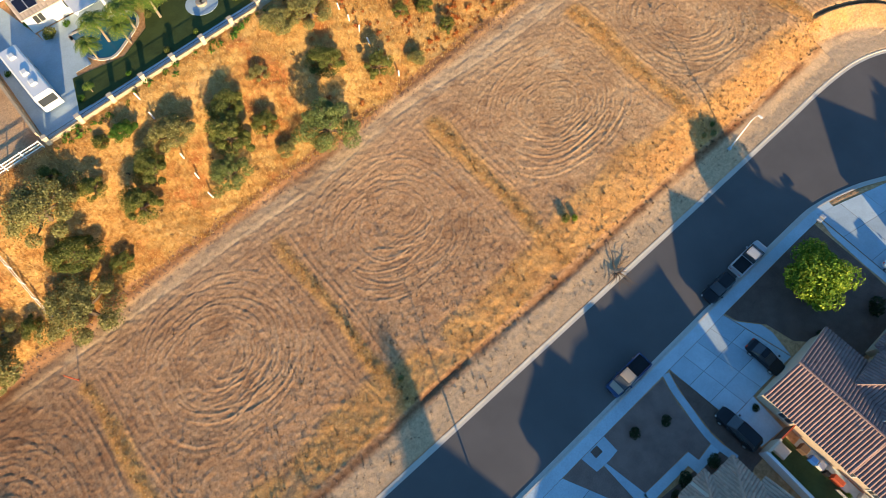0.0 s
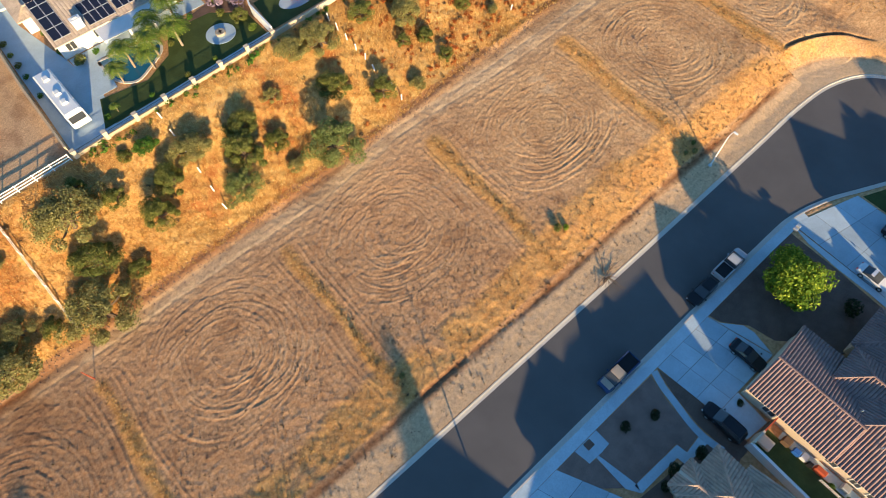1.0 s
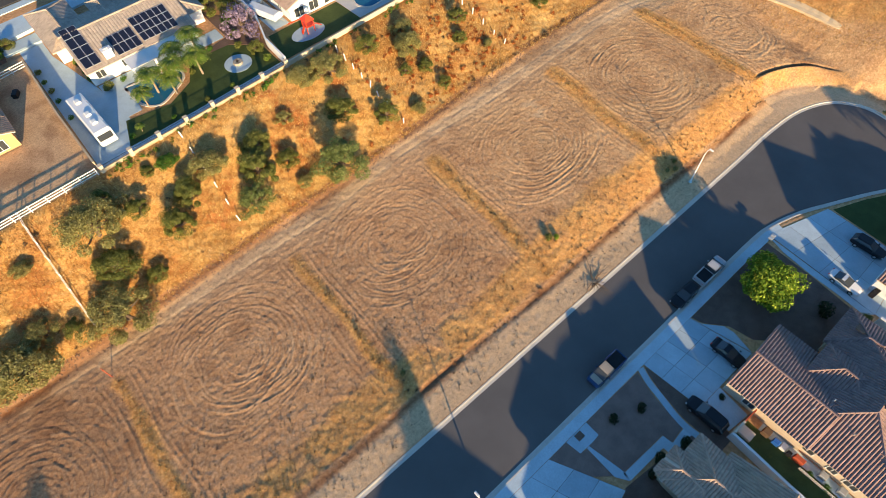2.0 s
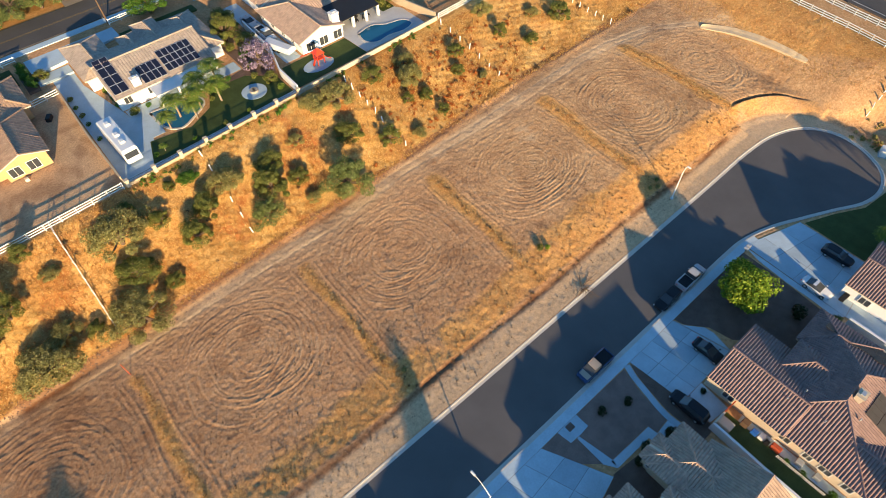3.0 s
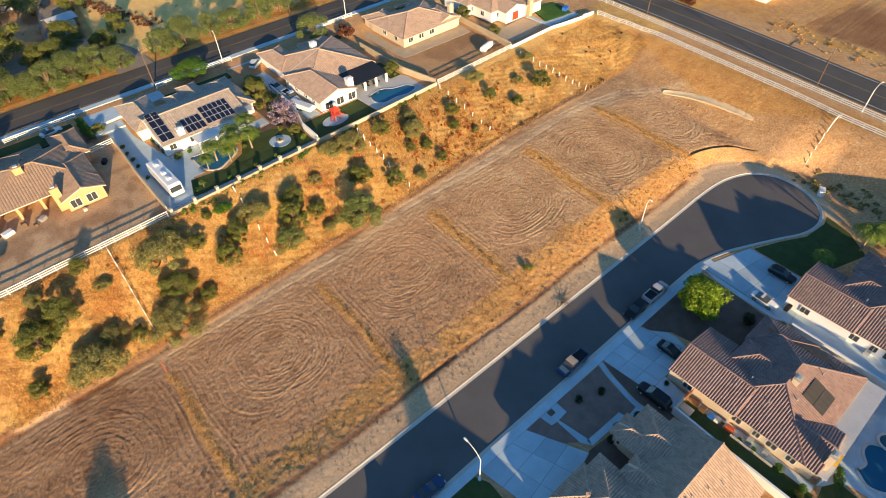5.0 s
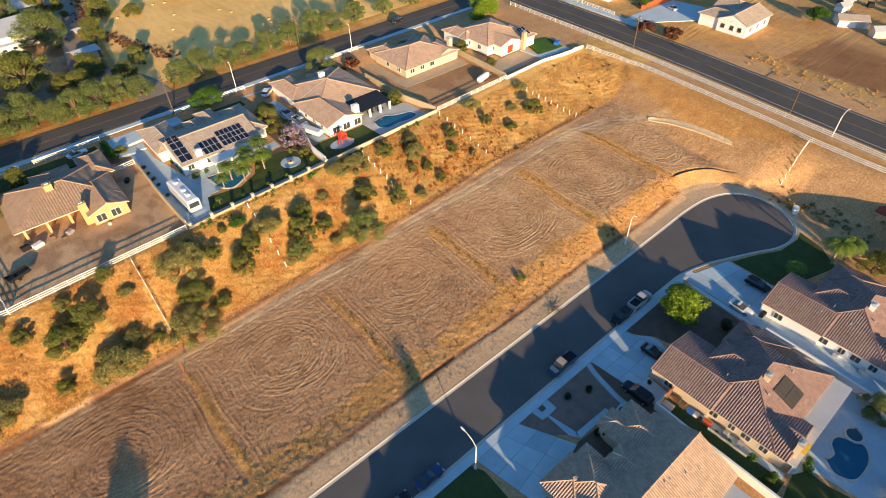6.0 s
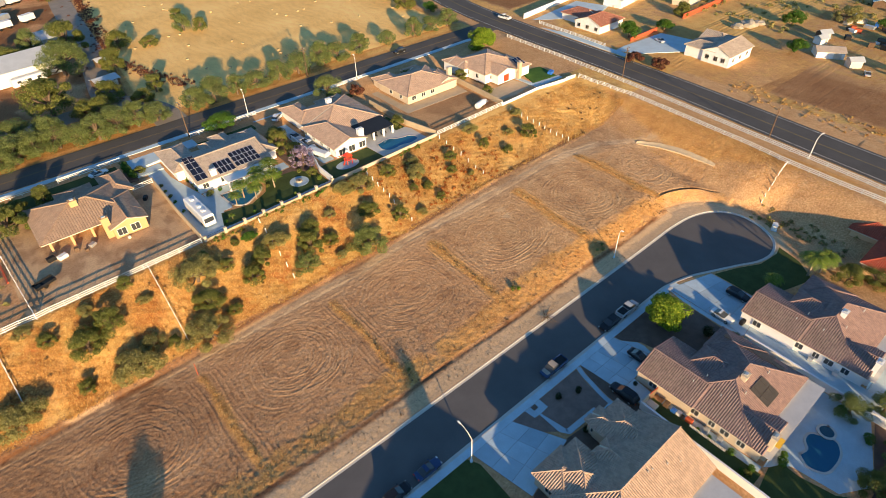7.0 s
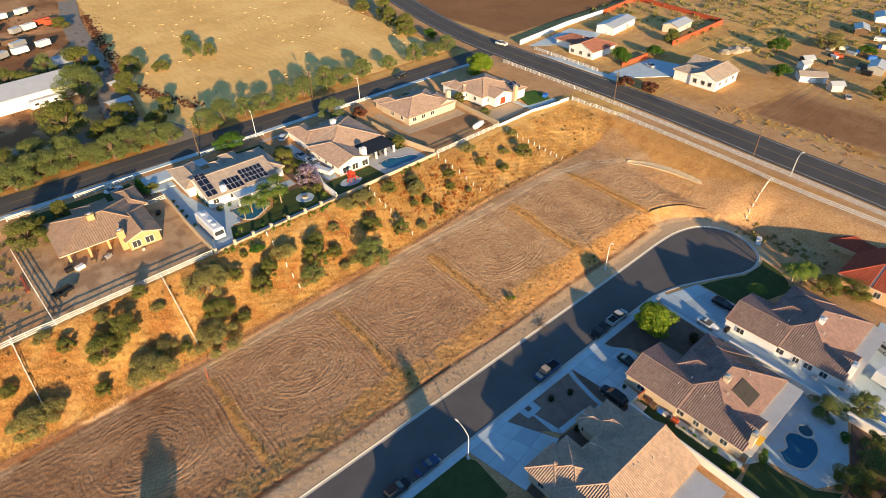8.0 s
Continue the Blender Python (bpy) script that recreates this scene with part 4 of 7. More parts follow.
def solar_array(h, x0, y0, nx, ny, ze, ye, pitch, pw=1.05, ph=1.7):
    """Panels in rows on a roof plane that rises towards +y from its eave at ye."""
    for i in range(nx):
        for j in range(ny):
            a, b = x0 + i * (pw + 0.05), y0 + j * (ph + 0.05)
            z = lambda y: ze + (y - ye) * pitch + 0.26
            pts = [(a, b, z(b)), (a + pw, b, z(b)), (a + pw, b + ph, z(b + ph)), (a, b + ph, z(b + ph))]
            fr = Shape().add(pts + [(q[0], q[1], q[2] - 0.06) for q in pts], [(0, 1, 2, 3), (0, 4, 5, 1), (1, 5, 6, 2), (2, 6, 7, 3), (3, 7, 4, 0)])
            ob = h.put("solar_panel", fr, METAL, label="dark blue solar panel in a metal frame")
            g = [(a + 0.05, b + 0.05), (a + pw - 0.05, b + 0.05), (a + pw - 0.05, b + ph - 0.05), (a + 0.05, b + ph - 0.05)]
            h.put("solar_glass", Shape().add([(x, y, z(y) + 0.006) for x, y in g], [(0, 1, 2, 3)]), SOLAR, ob)


solar_array(hs, -3.5, 83.8, 2, 4, 11.3, 83.0, 0.30, 1.3, 2.0)
solar_array(hs, 1.9, 83.5, 4, 2, 11.3, 83.0, 0.30, 1.0, 1.95)
solar_array(hs, 6.5, 83.9, 6, 3, 11.3, 83.0, 0.30, 1.0, 1.6)
hs.done()

hb = House("house", "white stucco house with a broad tan tile hipped roof", (39, 90, 8.9), TILE_TAN, STUCCO_WHITE)
hb.roof(30.0, 49.0, 82.5, 102.0, 11.2, 0.33, "x", w=0.5)
hb.roof(28.5, 38.8, 75.4, 92, 11.2, 0.33, "y", (False, True), w=0.5)
hb.roof(29.6, 36.0, 94, 106.8, 11.2, 0.36, "y", (True, True), w=0.5)
hb.roof(39.5, 47.8, 96, 104.0, 11.2, 0.36, "y", (True, True), w=0.5)
hb.chimney(37.6, 76.9, 10, 13.6, 1.6, 1.2, STUCCO_WHITE)
hb.chimney(39.6, 95.0, 12.5, 15.2, 1.4, 1.2, STUCCO_WHITE)
hb.put("patio_roof", Shape().add([(38.6, 77.0, 11.0), (48.4, 77.0, 11.0), (48.4, 83.0, 11.6), (38.6, 83.0, 11.6), (38.6, 77.0, 10.8), (48.4, 77.0, 10.8), (48.4, 83.0, 11.4), (38.6, 83.0, 11.4)], [(0, 1, 2, 3), (7, 6, 5, 4), (0, 4, 5, 1), (1, 5, 6, 2), (2, 6, 7, 3), (3, 7, 4, 0)]), BLACK, label="dark flat patio roof")
for px in (39, 42, 45.2, 48.2):
    hb.put("post", Shape().box(px - 0.25, px + 0.25, 77.1, 77.6, 8.4, 10.9), STUCCO_WHITE)
for a in (30.0, 33.0, 36.2):
    hb.window("-y", a, a + 1.8, 75.68, 9.0, 10.6)
for a in (78.5, 82, 86, 90):
    hb.window("-x", a, a + 1.2, 29.05, 9.6, 10.8)
hb.done()

hy = House("house", "yellow stucco house with a long brown tile roof", (-26, 91, 9.0), TILE_MID, STUCCO_YELLOW)
hy.roof(-37.0, -17.0, 82.4, 99.0, 11.3, 0.33, "x", (True, True), inset=4.6, w=0.5)
hy.roof(-24.6, -16.8, 78.4, 92, 11.3, 0.36, "y", (False, True), w=0.5)
hy.roof(-30.5, -22.6, 92, 101.5, 11.3, 0.36, "y", (True, True), w=0.5)
hy.roof(-21.0, -15.4, 92, 103.0, 11.3, 0.36, "y", (True, True), w=0.5)
hy.chimney(-24.6, 80.6, 8.6, 13.6, 1.5, 1.0, STUCCO_YELLOW)
hy.chimney(-28.0, 89.6, 12.5, 15.0, 1.5, 1.2, STUCCO_YELLOW)
for a in (-23.4, -20.6):
    hy.window("-y", a, a + 1.7, 78.68, 9.2, 10.8)
hy.put("porch_post", Shape().box(-35.6, -35.1, 82.8, 83.3, 8.4, 11.3), STUCCO_YELLOW)
hy.put("porch_post", Shape().box(-31.6, -31.1, 82.8, 83.3, 8.4, 11.3), STUCCO_YELLOW)
hy.put("porch_post", Shape().box(-27.6, -27.1, 82.8, 83.3, 8.4, 11.3), STUCCO_YELLOW)
hy.done()

hd = House("house", "pale yellow stucco house with a tan tile roof", (71, 95, 9.0), TILE_TAN, STUCCO_CREAM)
hd.roof(61.4, 81.0, 87.2, 103.0, 11.2, 0.33, "x", (True, True), w=0.5)
hd.roof(74.0, 82.0, 87.8, 98.0, 11.2, 0.33, "y", (False, True), w=0.5)
hd.roof(61.8, 69.0, 95, 106.5, 11.2, 0.36, "y", (True, True), w=0.5)
hd.roof(72.5, 79, 96, 105.5, 11.2, 0.36, "y", (True, True), w=0.5)
hd.chimney(80.6, 90.6, 9, 14.2, 1.4, 1.0, STUCCO_CREAM)
for a in (63.4, 67.0, 70.6, 76.4, 79):
    hd.window("-y", a, a + 1.5, 87.74 if a < 74 else 88.08, 9.6, 10.8)
for a in (90.5, 95.5):
    hd.window("-x", a, a + 1.3, 61.92, 9.6, 10.8)
hd.done()

hf = House("house", "white stucco house with a tan tile roof and red door", (95, 88, 9.2), TILE_TAN, STUCCO_WHITE)
hf.roof(88.0, 104.5, 82.0, 98.0, 12.0, 0.33, "x", w=0.5)
hf.roof(90.6, 99.0, 79.0, 92, 12.0, 0.33, "y", (False, True), w=0.5)
hf.roof(98.5, 105.5, 78.5, 90, 12.0, 0.3, "y", (True, True), w=0.5)
hf.roof(86.5, 93.0, 90, 101.0, 12.0, 0.36, "y", (True, True), w=0.5)
hf.put("garden_door", Shape().box(93.6, 95.8, 79.2, 79.28, 9.2, 11.4), PAINT_RED, label="bright red door")
hf.chimney(99.6, 78.4, 9, 14.2, 1.3, 1.0, BLOCK_TAN)
for a in (82, 85.5, 90):
    hf.window("-x", a, a + 1.2, 90.85 if a < 83 else 88.55, 10.0, 11.2)
solar_array(hf, 100.4, 79.6, 3, 2, 12.0, 78.5, 0.30)
hf.done()

# ---- trees and shrubs ----
def unit(v):
    return v / np.maximum(np.linalg.norm(v, axis=1, keepdims=True), 1e-6)


def leaf_cloud(shape, centres, count, size, seed):
    """Many small leaves gathered in uneven clumps."""
    g = np.random.default_rng(int(seed * 1000) % 2 ** 31)
    c = np.array(centres)[g.integers(0, len(centres), count)]
    d = unit(g.normal(size=(count, 3))) * (c[:, 3] * g.uniform(0.45, 1.0, count) ** 0.6)[:, None]
    p = c[:, :3] + d * (1, 1, 0.8)
    n = unit(unit(d) + np.stack((g.uniform(-0.9, 0.9, count), g.uniform(-0.9, 0.9, count), g.uniform(-0.5, 1.0, count)), -1))
    t = unit(np.cross(n, g.uniform(-1, 1, (count, 3))))
    u = np.cross(n, t)
    s, w = size * g.uniform(0.6, 1.3, (count, 1)), size * g.uniform(0.35, 0.7, (count, 1))
    pts = np.stack((p - t * s, p + u * w + n * s * 0.15, p + t * s, p - u * w + n * s * 0.15), 1).reshape(-1, 3)
    shape.add(pts.tolist(), np.arange(4 * count).reshape(-1, 4).tolist())


def tree_model(name, seed, leaf, bark, label, tall=1.0, count=9500, size=0.034, clumps=26, spread=0.76):
    """A tree of crown radius 1: trunk with limbs, crown of leaf clumps; scaled when copied."""
    r = random.Random(seed)
    top = thing(name, (0, 0, -500), label, "tree")
    wood = Shape()
    lean = r.uniform(-0.12, 0.12)
    wood.tube([(0, 0, -0.15), (lean * 0.4, 0.02, 0.3 * tall), (lean, 0.05, 0.75 * tall), (lean, 0.0, 1.15 * tall)], [0.085, 0.07, 0.05, 0.02], 7)
    centres = []
    for i in range(clumps):
        a = i * 2.4 + r.uniform(-0.4, 0.4)
        d = spread * math.sqrt((i + 0.5) / clumps) * r.uniform(0.85, 1.2)
        z = tall * (1.05 - 0.5 * (d / spread) ** 2 * r.uniform(0.4, 1.2)) if i < clumps * 0.4 else tall * r.uniform(0.24, 0.8)
        c = (lean + d * math.cos(a) * (1 + 0.25 * math.sin(2 * a + seed)), d * math.sin(a), max(0.26, z))
        centres.append((*c, r.uniform(0.16, 0.36)))
        if i % 2 == 0:
            wood.tube([(lean * 0.6, 0.02, 0.4 * tall), (c[0] * 0.5, c[1] * 0.5, c[2] * 0.72), c], [0.04, 0.028, 0.01], 5)
    part("trunk", wood, bark, top)
    crown = Shape()
    leaf_cloud(crown, centres, count, size, seed + 50)
    part("crown", crown, leaf, top)
    return top


KINDS = {
    "k": [tree_model("tree", 11, LEAF_OAK, BARK, "dark green bushy young tree on the dry slope"), tree_model("tree", 12, LEAF_OAK, BARK, "dark green bushy young tree on the dry slope", 1.2, 9500, 0.034, 24, 0.72)],
    "v": [tree_model("tree", 13, LEAF_BUSH, BARK, "olive brown spreading shrub tree in dry grass", 0.95, 9500), tree_model("tree", 14, LEAF_BUSH, BARK, "olive brown spreading shrub tree in dry grass", 0.85, 9500, 0.033, 28, 0.8)],
    "o": [tree_model("olive_tree", 15, LEAF_OLIVE, BARK, "grey-green olive tree with an open crown", 1.2, 9500, 0.032, 26, 0.78), tree_model("olive_tree", 16, LEAF_OLIVE, BARK, "grey-green olive tree with an open crown", 1.35, 9500, 0.032, 24, 0.72)],
    "g": [tree_model("tree", 17, LEAF_GREEN, BARK, "fresh green leafy tree", 1.0, 9000, 0.036, 20)],
    "L": [tree_model("tree", 18, LEAF_LIME, BARK, "bright lime green rounded street tree", 0.95, 13000, 0.042, 40, 0.6)],
    "m": [tree_model("flowering_tree", 19, LEAF_MAUVE, BARK, "tree covered with mauve blossom", 1.1, 1300, 0.06, 18, 0.72)],
    "r": [tree_model("shrub", 20, LEAF_RUST, BARK, "dark rust-red rounded shrub", 0.7, 1400, 0.09, 12)],
}
HILL = [(-51.1, 48.5, 4.2, "v"), (-42.7, 58.5, 1.8, "k"), (-37.6, 54.8, 3.3, "k"), (-33.0, 56.4, 2.8, "k"), (-32.1, 47.5, 4.1, "v"), (-40.6, 49.0, 1.7, "k"), (-53.3, 55.7, 1.5, "k"),
        (-15.7, 58.1, 3.9, "v"), (-16.1, 52.7, 3.0, "k"), (-19.0, 47.2, 3.9, "v"), (-27.5, 62.7, 1.7, "k"), (-9.6, 57.4, 1.7, "k"), (-5.5, 61.9, 1.1, "k"), (-2.5, 61.1, 1.6, "g"), (-2.7, 56.0, 2.4, "k")]
HILL += [(-6.4, 52.7, 2.6, "k"), (2.0, 57.7, 2.9, "v"), (4.3, 50.0, 2.6, "o"), (9.5, 56.9, 2.4, "k"), (7.5, 53.3, 2.9, "k"), (12.4, 53.2, 1.9, "k"), (18.2, 47.1, 4.0, "o"), (22.1, 62.2, 2.3, "v"), (27.0, 61.4, 2.6, "v"), (24.2, 55.0, 2.5, "k")]
HILL += [(35.1, 61.6, 2.1, "k"), (40.6, 58.0, 2.7, "v"), (29.8, 50.4, 2.0, "k"), (41.4, 54.0, 1.5, "k"), (52.6, 58.3, 1.6, "k"), (64.2, 63.3, 2.1, "v"), (63.8, 57.3, 1.5, "k"), (68.3, 52.7, 1.6, "k"), (77.8, 54.0, 2.5, "k"), (81.9, 62.8, 1.6, "v"), (42.4, 62.0, 1.7, "v"), (35.2, 48.7, 1.4, "v"), (41.9, 49.8, 1.3, "k"), (50.2, 55.0, 1.3, "k"), (73.8, 58.3, 1.3, "v"), (53.8, 51.7, 1.0, "v"), (37.8, 55.2, 1.2, "k"), (12.6, 49.2, 1.3, "v"), (-12.5, 61.4, 1.2, "k"), (-25.8, 58.6, 1.4, "v"), (-45.6, 62.0, 1.5, "v"), (-60.0, 51.5, 2.2, "k"), (-28.2, 51.0, 1.8, "v"), (-12.6, 49.6, 1.5, "k"), (-25.0, 49.4, 1.4, "k"), (-35.5, 60.8, 1.6, "v"), (16.0, 58.6, 1.2, "v")]
ROWS_UP = [(-38.3, 125.6, 5.0, "o"), (-33.3, 127.5, 4.6, "o"), (-28.3, 129.6, 4.1, "o"), (-23.1, 129.0, 4.7, "o"), (-18.4, 127.4, 4.0, "o"), (-13.6, 126.6, 4.5, "o"), (-8.2, 127.6, 4.4, "o"), (-3.2, 127.6, 3.8, "o"), (1.9, 127.4, 4.0, "o")]
ROWS_UP += [(13.9, 126.9, 4.1, "o"), (19.8, 128.0, 4.4, "o"), (27, 128.5, 3.2, "o"), (33.6, 128.8, 3.9, "o"), (41.7, 129.4, 4.0, "o"), (49.0, 129.6, 4.1, "o"), (58.0, 130.5, 4.2, "o"), (65.3, 131.0, 4.3, "o"), (74.8, 132.0, 4.0, "o"), (86.0, 131.5, 3.0, "o"), (98.5, 131.3, 3.7, "o"), (107.5, 131.6, 3.8, "o"), (115.4, 131.6, 3.9, "o")]
ROWS_UP += [(121.6, 167.2, 4.9, "k"), (125.9, 188.0, 5.2, "k"), (126.2, 207.4, 4.3, "k"), (122.1, 149.4, 3.1, "g"), (117, 160, 4.2, "k"), (121, 178, 4.2, "k")]
FAR_LEFT = [(-9.0, 182.5, 7.6, "o"), (-19.4, 151.3, 7.5, "k"), (-3.7, 150.2, 4.6, "k"), (-9.2, 138.5, 3.9, "k"), (-12.4, 144.0, 4.0, "k"), (-2.1, 203.4, 7.7, "k"), (12.5, 196.4, 4.6, "k"), (4.2, 173.8, 4.6, "k"), (21.6, 190.7, 3.3, "k"), (40.6, 213.0, 3.3, "k"), (37.6, 198.9, 3.7, "o"), (42.5, 193.8, 3.1, "k"), (7.4, 284.4, 4.1, "k"), (-26.1, 206.7, 5.2, "k"), (-20.3, 200.1, 5.1, "k"), (-12.8, 211.4, 4.8, "o")]
FAR_LEFT += [(-30, 140, 4.6, "o"), (-38, 138, 4.4, "k"), (-45, 133, 5, "o"), (-52, 128, 5, "o"), (-60, 127, 5, "o"), (-24, 138, 3.6, "o"), (3, 141, 3.4, "k"), (9, 148, 3.2, "k")]
GARDEN = [(13.4, 109.6, 3.9, "g"), (109.2, 105.7, 5.7, "L"), (21.0, 78.0, 3.7, "m"), (20.4, 90.6, 3.0, "k"), (22.5, 95.2, 3.1, "k"), (22.6, 86.0, 2.0, "k"), (47.0, 107.5, 4.1, "o"), (54.7, 104.6, 2.6, "r"), (51.6, 79.7, 2.5, "k"), (-40.6, 96.1, 4.7, "k"), (-38.5, 101.7, 3.1, "k"), (-32.4, 104.5, 2.6, "k"), (-11.3, 103.1, 1.6, "k"), (137.5, 61.4, 3.0, "r"), (139.7, 52.5, 2.9, "r")]
GARDEN += [(155.5, 76.1, 3.8, "g"), (171.4, 71.6, 3.5, "g"), (185, 29, 3.6, "g"), (212, 42, 3.6, "g"), (230, 30, 4.5, "v"), (233, 17, 3.0, "g"), (189, -3, 4.5, "k"), (191.2, 76.4, 3.7, "k"), (85.2, 90.4, 2.2, "k"), (85.0, 78.0, 2.0, "k"), (73.3, 103.0, 2.2, "k"), (20.3, 73.1, 1.5, "k"), (49.3, -8.4, 4.5, "L"), (53.6, -40.5, 2.6, "o"), (51.1, -48.8, 2.8, "k"), (42.2, -48.4, 3.0, "k"), (54.6, -19.8, 1.2, "k"), (30.6, -34.5, 0.9, "k"), (87.0, -27.5, 3.2, "k"), (90.5, -31.5, 3.4, "k"), (94.5, -35.5, 3.4, "k"), (-52.5, -6.5, 4.1, "k"), (-17.0, -40.0, 2.3, "k"), (-19.4, -41.0, 1.8, "k"), (44.5, -54.5, 3.0, "k"), (39.0, -54.0, 3.2, "k"), (33.6, -54.4, 3.0, "k"), (28.0, -53.6, 3.2, "k"), (57.9, -44.0, 2.6, "o"), (47.6, -49.6, 3.0, "o")]
for i, (x, y, r, k) in enumerate(HILL + ROWS_UP + FAR_LEFT + GARDEN):
    model = KINDS[k][1 if x < -52 and y < 0 else i % len(KINDS[k])]
    t = copy_thing(model, pose(x, y, z_at(x, y) - 0.05, 0, 0, (i * 77) % 360))
    r *= 1.2 if 40 < y < 66 else 1.14
    t.scale = (r, r * (0.9 + 0.05 * (i % 5)), r * (0.85 + 0.08 * (i % 4)))
    if x < -10 and y < 0 and y > -60:
        t.scale.z = 5.2 if x < -52 else 9.0
    elif y < -53:
        t.scale.z = 4.4
    t["group"] = "trees on the dry slope" if y < 66 and y > 40 else "trees beyond the street" if y > 120 else "garden trees"
for models in KINDS.values():
    for m in models:
        for o in (*m.children, m):
            bpy.data.objects.remove(o)


def palm_model(name, tall, fronds, reach, seed, label):
    r = random.Random(seed)
    top = thing(name, (0, 0, -500), label, "palm")
    part("trunk", Shape().tube([(0, 0, -0.2), (0.08, 0, tall * 0.5), (0.0, 0.1, tall)], [0.2, 0.16, 0.13], 8), PALE_BARK, top)
    for i in range(fronds):
        a, lift = i * 2.4, r.uniform(0.1, 1.0)
        s = Shape()
        rib = []
        for k in range(6):
            u = k / 5
            rib.append(Vector((math.cos(a) * reach * u, 0.1 + math.sin(a) * reach * u, tall + reach * (lift * u - (0.55 + lift * 0.6) * u * u))))
        side = Vector((-math.sin(a), math.cos(a), 0))
        for k in range(5):
            for j in range(4):
                p = rib[k].lerp(rib[k + 1], j / 4)
                w = reach * 0.30 * math.sin(math.pi * min(0.97, (k + j / 4 + 0.8) / 6))
                f = (rib[k + 1] - rib[k]).normalized()
                for d in (-1, 1):
                    q = p + side * d * w + f * w * 0.5 - Vector((0, 0, w * 0.35))
                    s.add([p, p + f * 0.09, q + f * 0.03, q], [(0, 1, 2, 3)])
        part("frond", s, LEAF_PALM, top)
    return top


PALM = palm_model("palm_tree", 4.3, 26, 2.6, 3, "slender palm with arching green fronds beside the pool")
for i, (x, y, s) in enumerate(((12.6, 79.6, 1.0), (3.3, 75.2, 0.95), (7.1, 74.8, 1.0), (10.8, 74.4, 1.0), (5.4, 73.0, 0.8), (8.6, 78.6, 0.9), (0.7, 73.4, 0.7), (-2.4, 68.9, 0.32), (83.6, -21.2, 1.25), (86.5, -22.5, 1.1), (73.5, -17.8, 0.8))):
    p = copy_thing(PALM, pose(x, y, z_at(x, y), 0, 0, i * 51))
    p.scale = (s, s, s)
    p["group"] = "palms"
for o in (*PALM.children, PALM):
    bpy.data.objects.remove(o)


def tufts(name, label, seed, count, place, mat, h0, h1, fine=0.05, lean=0.22, blades=4):
    """Clumps of thin dry blades, past counting."""
    r = random.Random(seed)
    g = np.random.default_rng(seed)
    spots = np.repeat(np.array([place(r) for _ in range(count)]), blades, 0)
    m = len(spots)
    z = rough_height(spots[:, 0], spots[:, 1])
    tall = np.repeat(g.uniform(h0, h1, count), blades) * g.uniform(0.6, 1.0, m)
    a, d = g.uniform(0, 6.28, m), g.uniform(0.05, lean, m)
    c, q = np.cos(a), np.sin(a)
    bx, by = spots[:, 0] + g.uniform(-0.14, 0.14, m), spots[:, 1] + g.uniform(-0.14, 0.14, m)
    pts = np.stack((np.stack((bx - q * fine, by + c * fine, z - 0.03), -1), np.stack((bx + q * fine, by - c * fine, z - 0.03), -1), np.stack((bx + c * d, by + q * d, z + tall), -1)), 1).reshape(-1, 3)
    s = Shape().add(pts.tolist(), np.arange(3 * m).reshape(-1, 3).tolist())
    tagged(part(name, s, mat), label, "grass", kind="stuff")


def on_slope(r):
    while True:
        x, y = r.uniform(-70, 112), r.uniform(46.5, 66)
        if y < wall_line(x) - 0.3 and noise.noise(Vector((x * 0.16, y * 0.16, 0))) + r.uniform(-0.5, 0.9) > 0:
            return x, y


def strip_spots():
    g = np.random.default_rng(4)
    n = 40000
    y = g.uniform(12.5, 40, n)
    x = np.select([np.arange(n) % 5 == i for i in range(5)], [strip_line(y, x0, lean) for x0, lean in STRIPS]) + g.normal(0, 0.55, n)
    x, y = np.append(x, g.uniform(-60, 92, 2 * n)), np.append(y, g.uniform(12, 21, 2 * n))
    keep = zone(x, y)[3] > g.uniform(0.22, 0.62, 3 * n)
    spots = np.stack((x[keep], y[keep]), -1)
    return iter(g.permutation(spots).tolist())


SPOTS = strip_spots()


def on_strips(r):
    return next(SPOTS)


def on_east(r):
    while True:
        x, y = r.uniform(92, 113), r.uniform(-18, 66)
        if x > 98 + 0.22 * abs(y - 20):
            return x, y


tufts("dry_grass", "tall dry golden grass on the slope", 1, 52000, on_slope, LEAF_STRAW, 0.14, 0.5, 0.03, 0.42)
tufts("dry_grass", "dry golden weeds along the strips between the lots", 2, 9000, on_strips, LEAF_STRAW, 0.06, 0.24, 0.025, 0.3)
tufts("dry_grass", "dry golden grass on the road embankment", 3, 9000, on_east, LEAF_STRAW, 0.08, 0.3, 0.03, 0.3)


def on_lots(r):
    while True:
        x, y = r.uniform(-60, 98), min(r.uniform(12, 42), r.uniform(14, 42))
        if noise.noise(Vector((x * 0.12, y * 0.12, 7))) + r.uniform(-0.9, 0.35) > 0.0:
            return x, y


LEAF_WEED = leaves("dead_weed_stalks", (0.10, 0.07, 0.04), (0.26, 0.19, 0.09))
tufts("dead_weeds", "sparse dark dead weeds on the bare lots", 4, 1500, on_lots, LEAF_WEED, 0.08, 0.34)
tufts("dead_weeds", "small dry weeds on the street verge", 8, 170, lambda r: (r.uniform(-20, 60), r.uniform(8.0, 11.2)), LEAF_WEED, 0.12, 0.35)


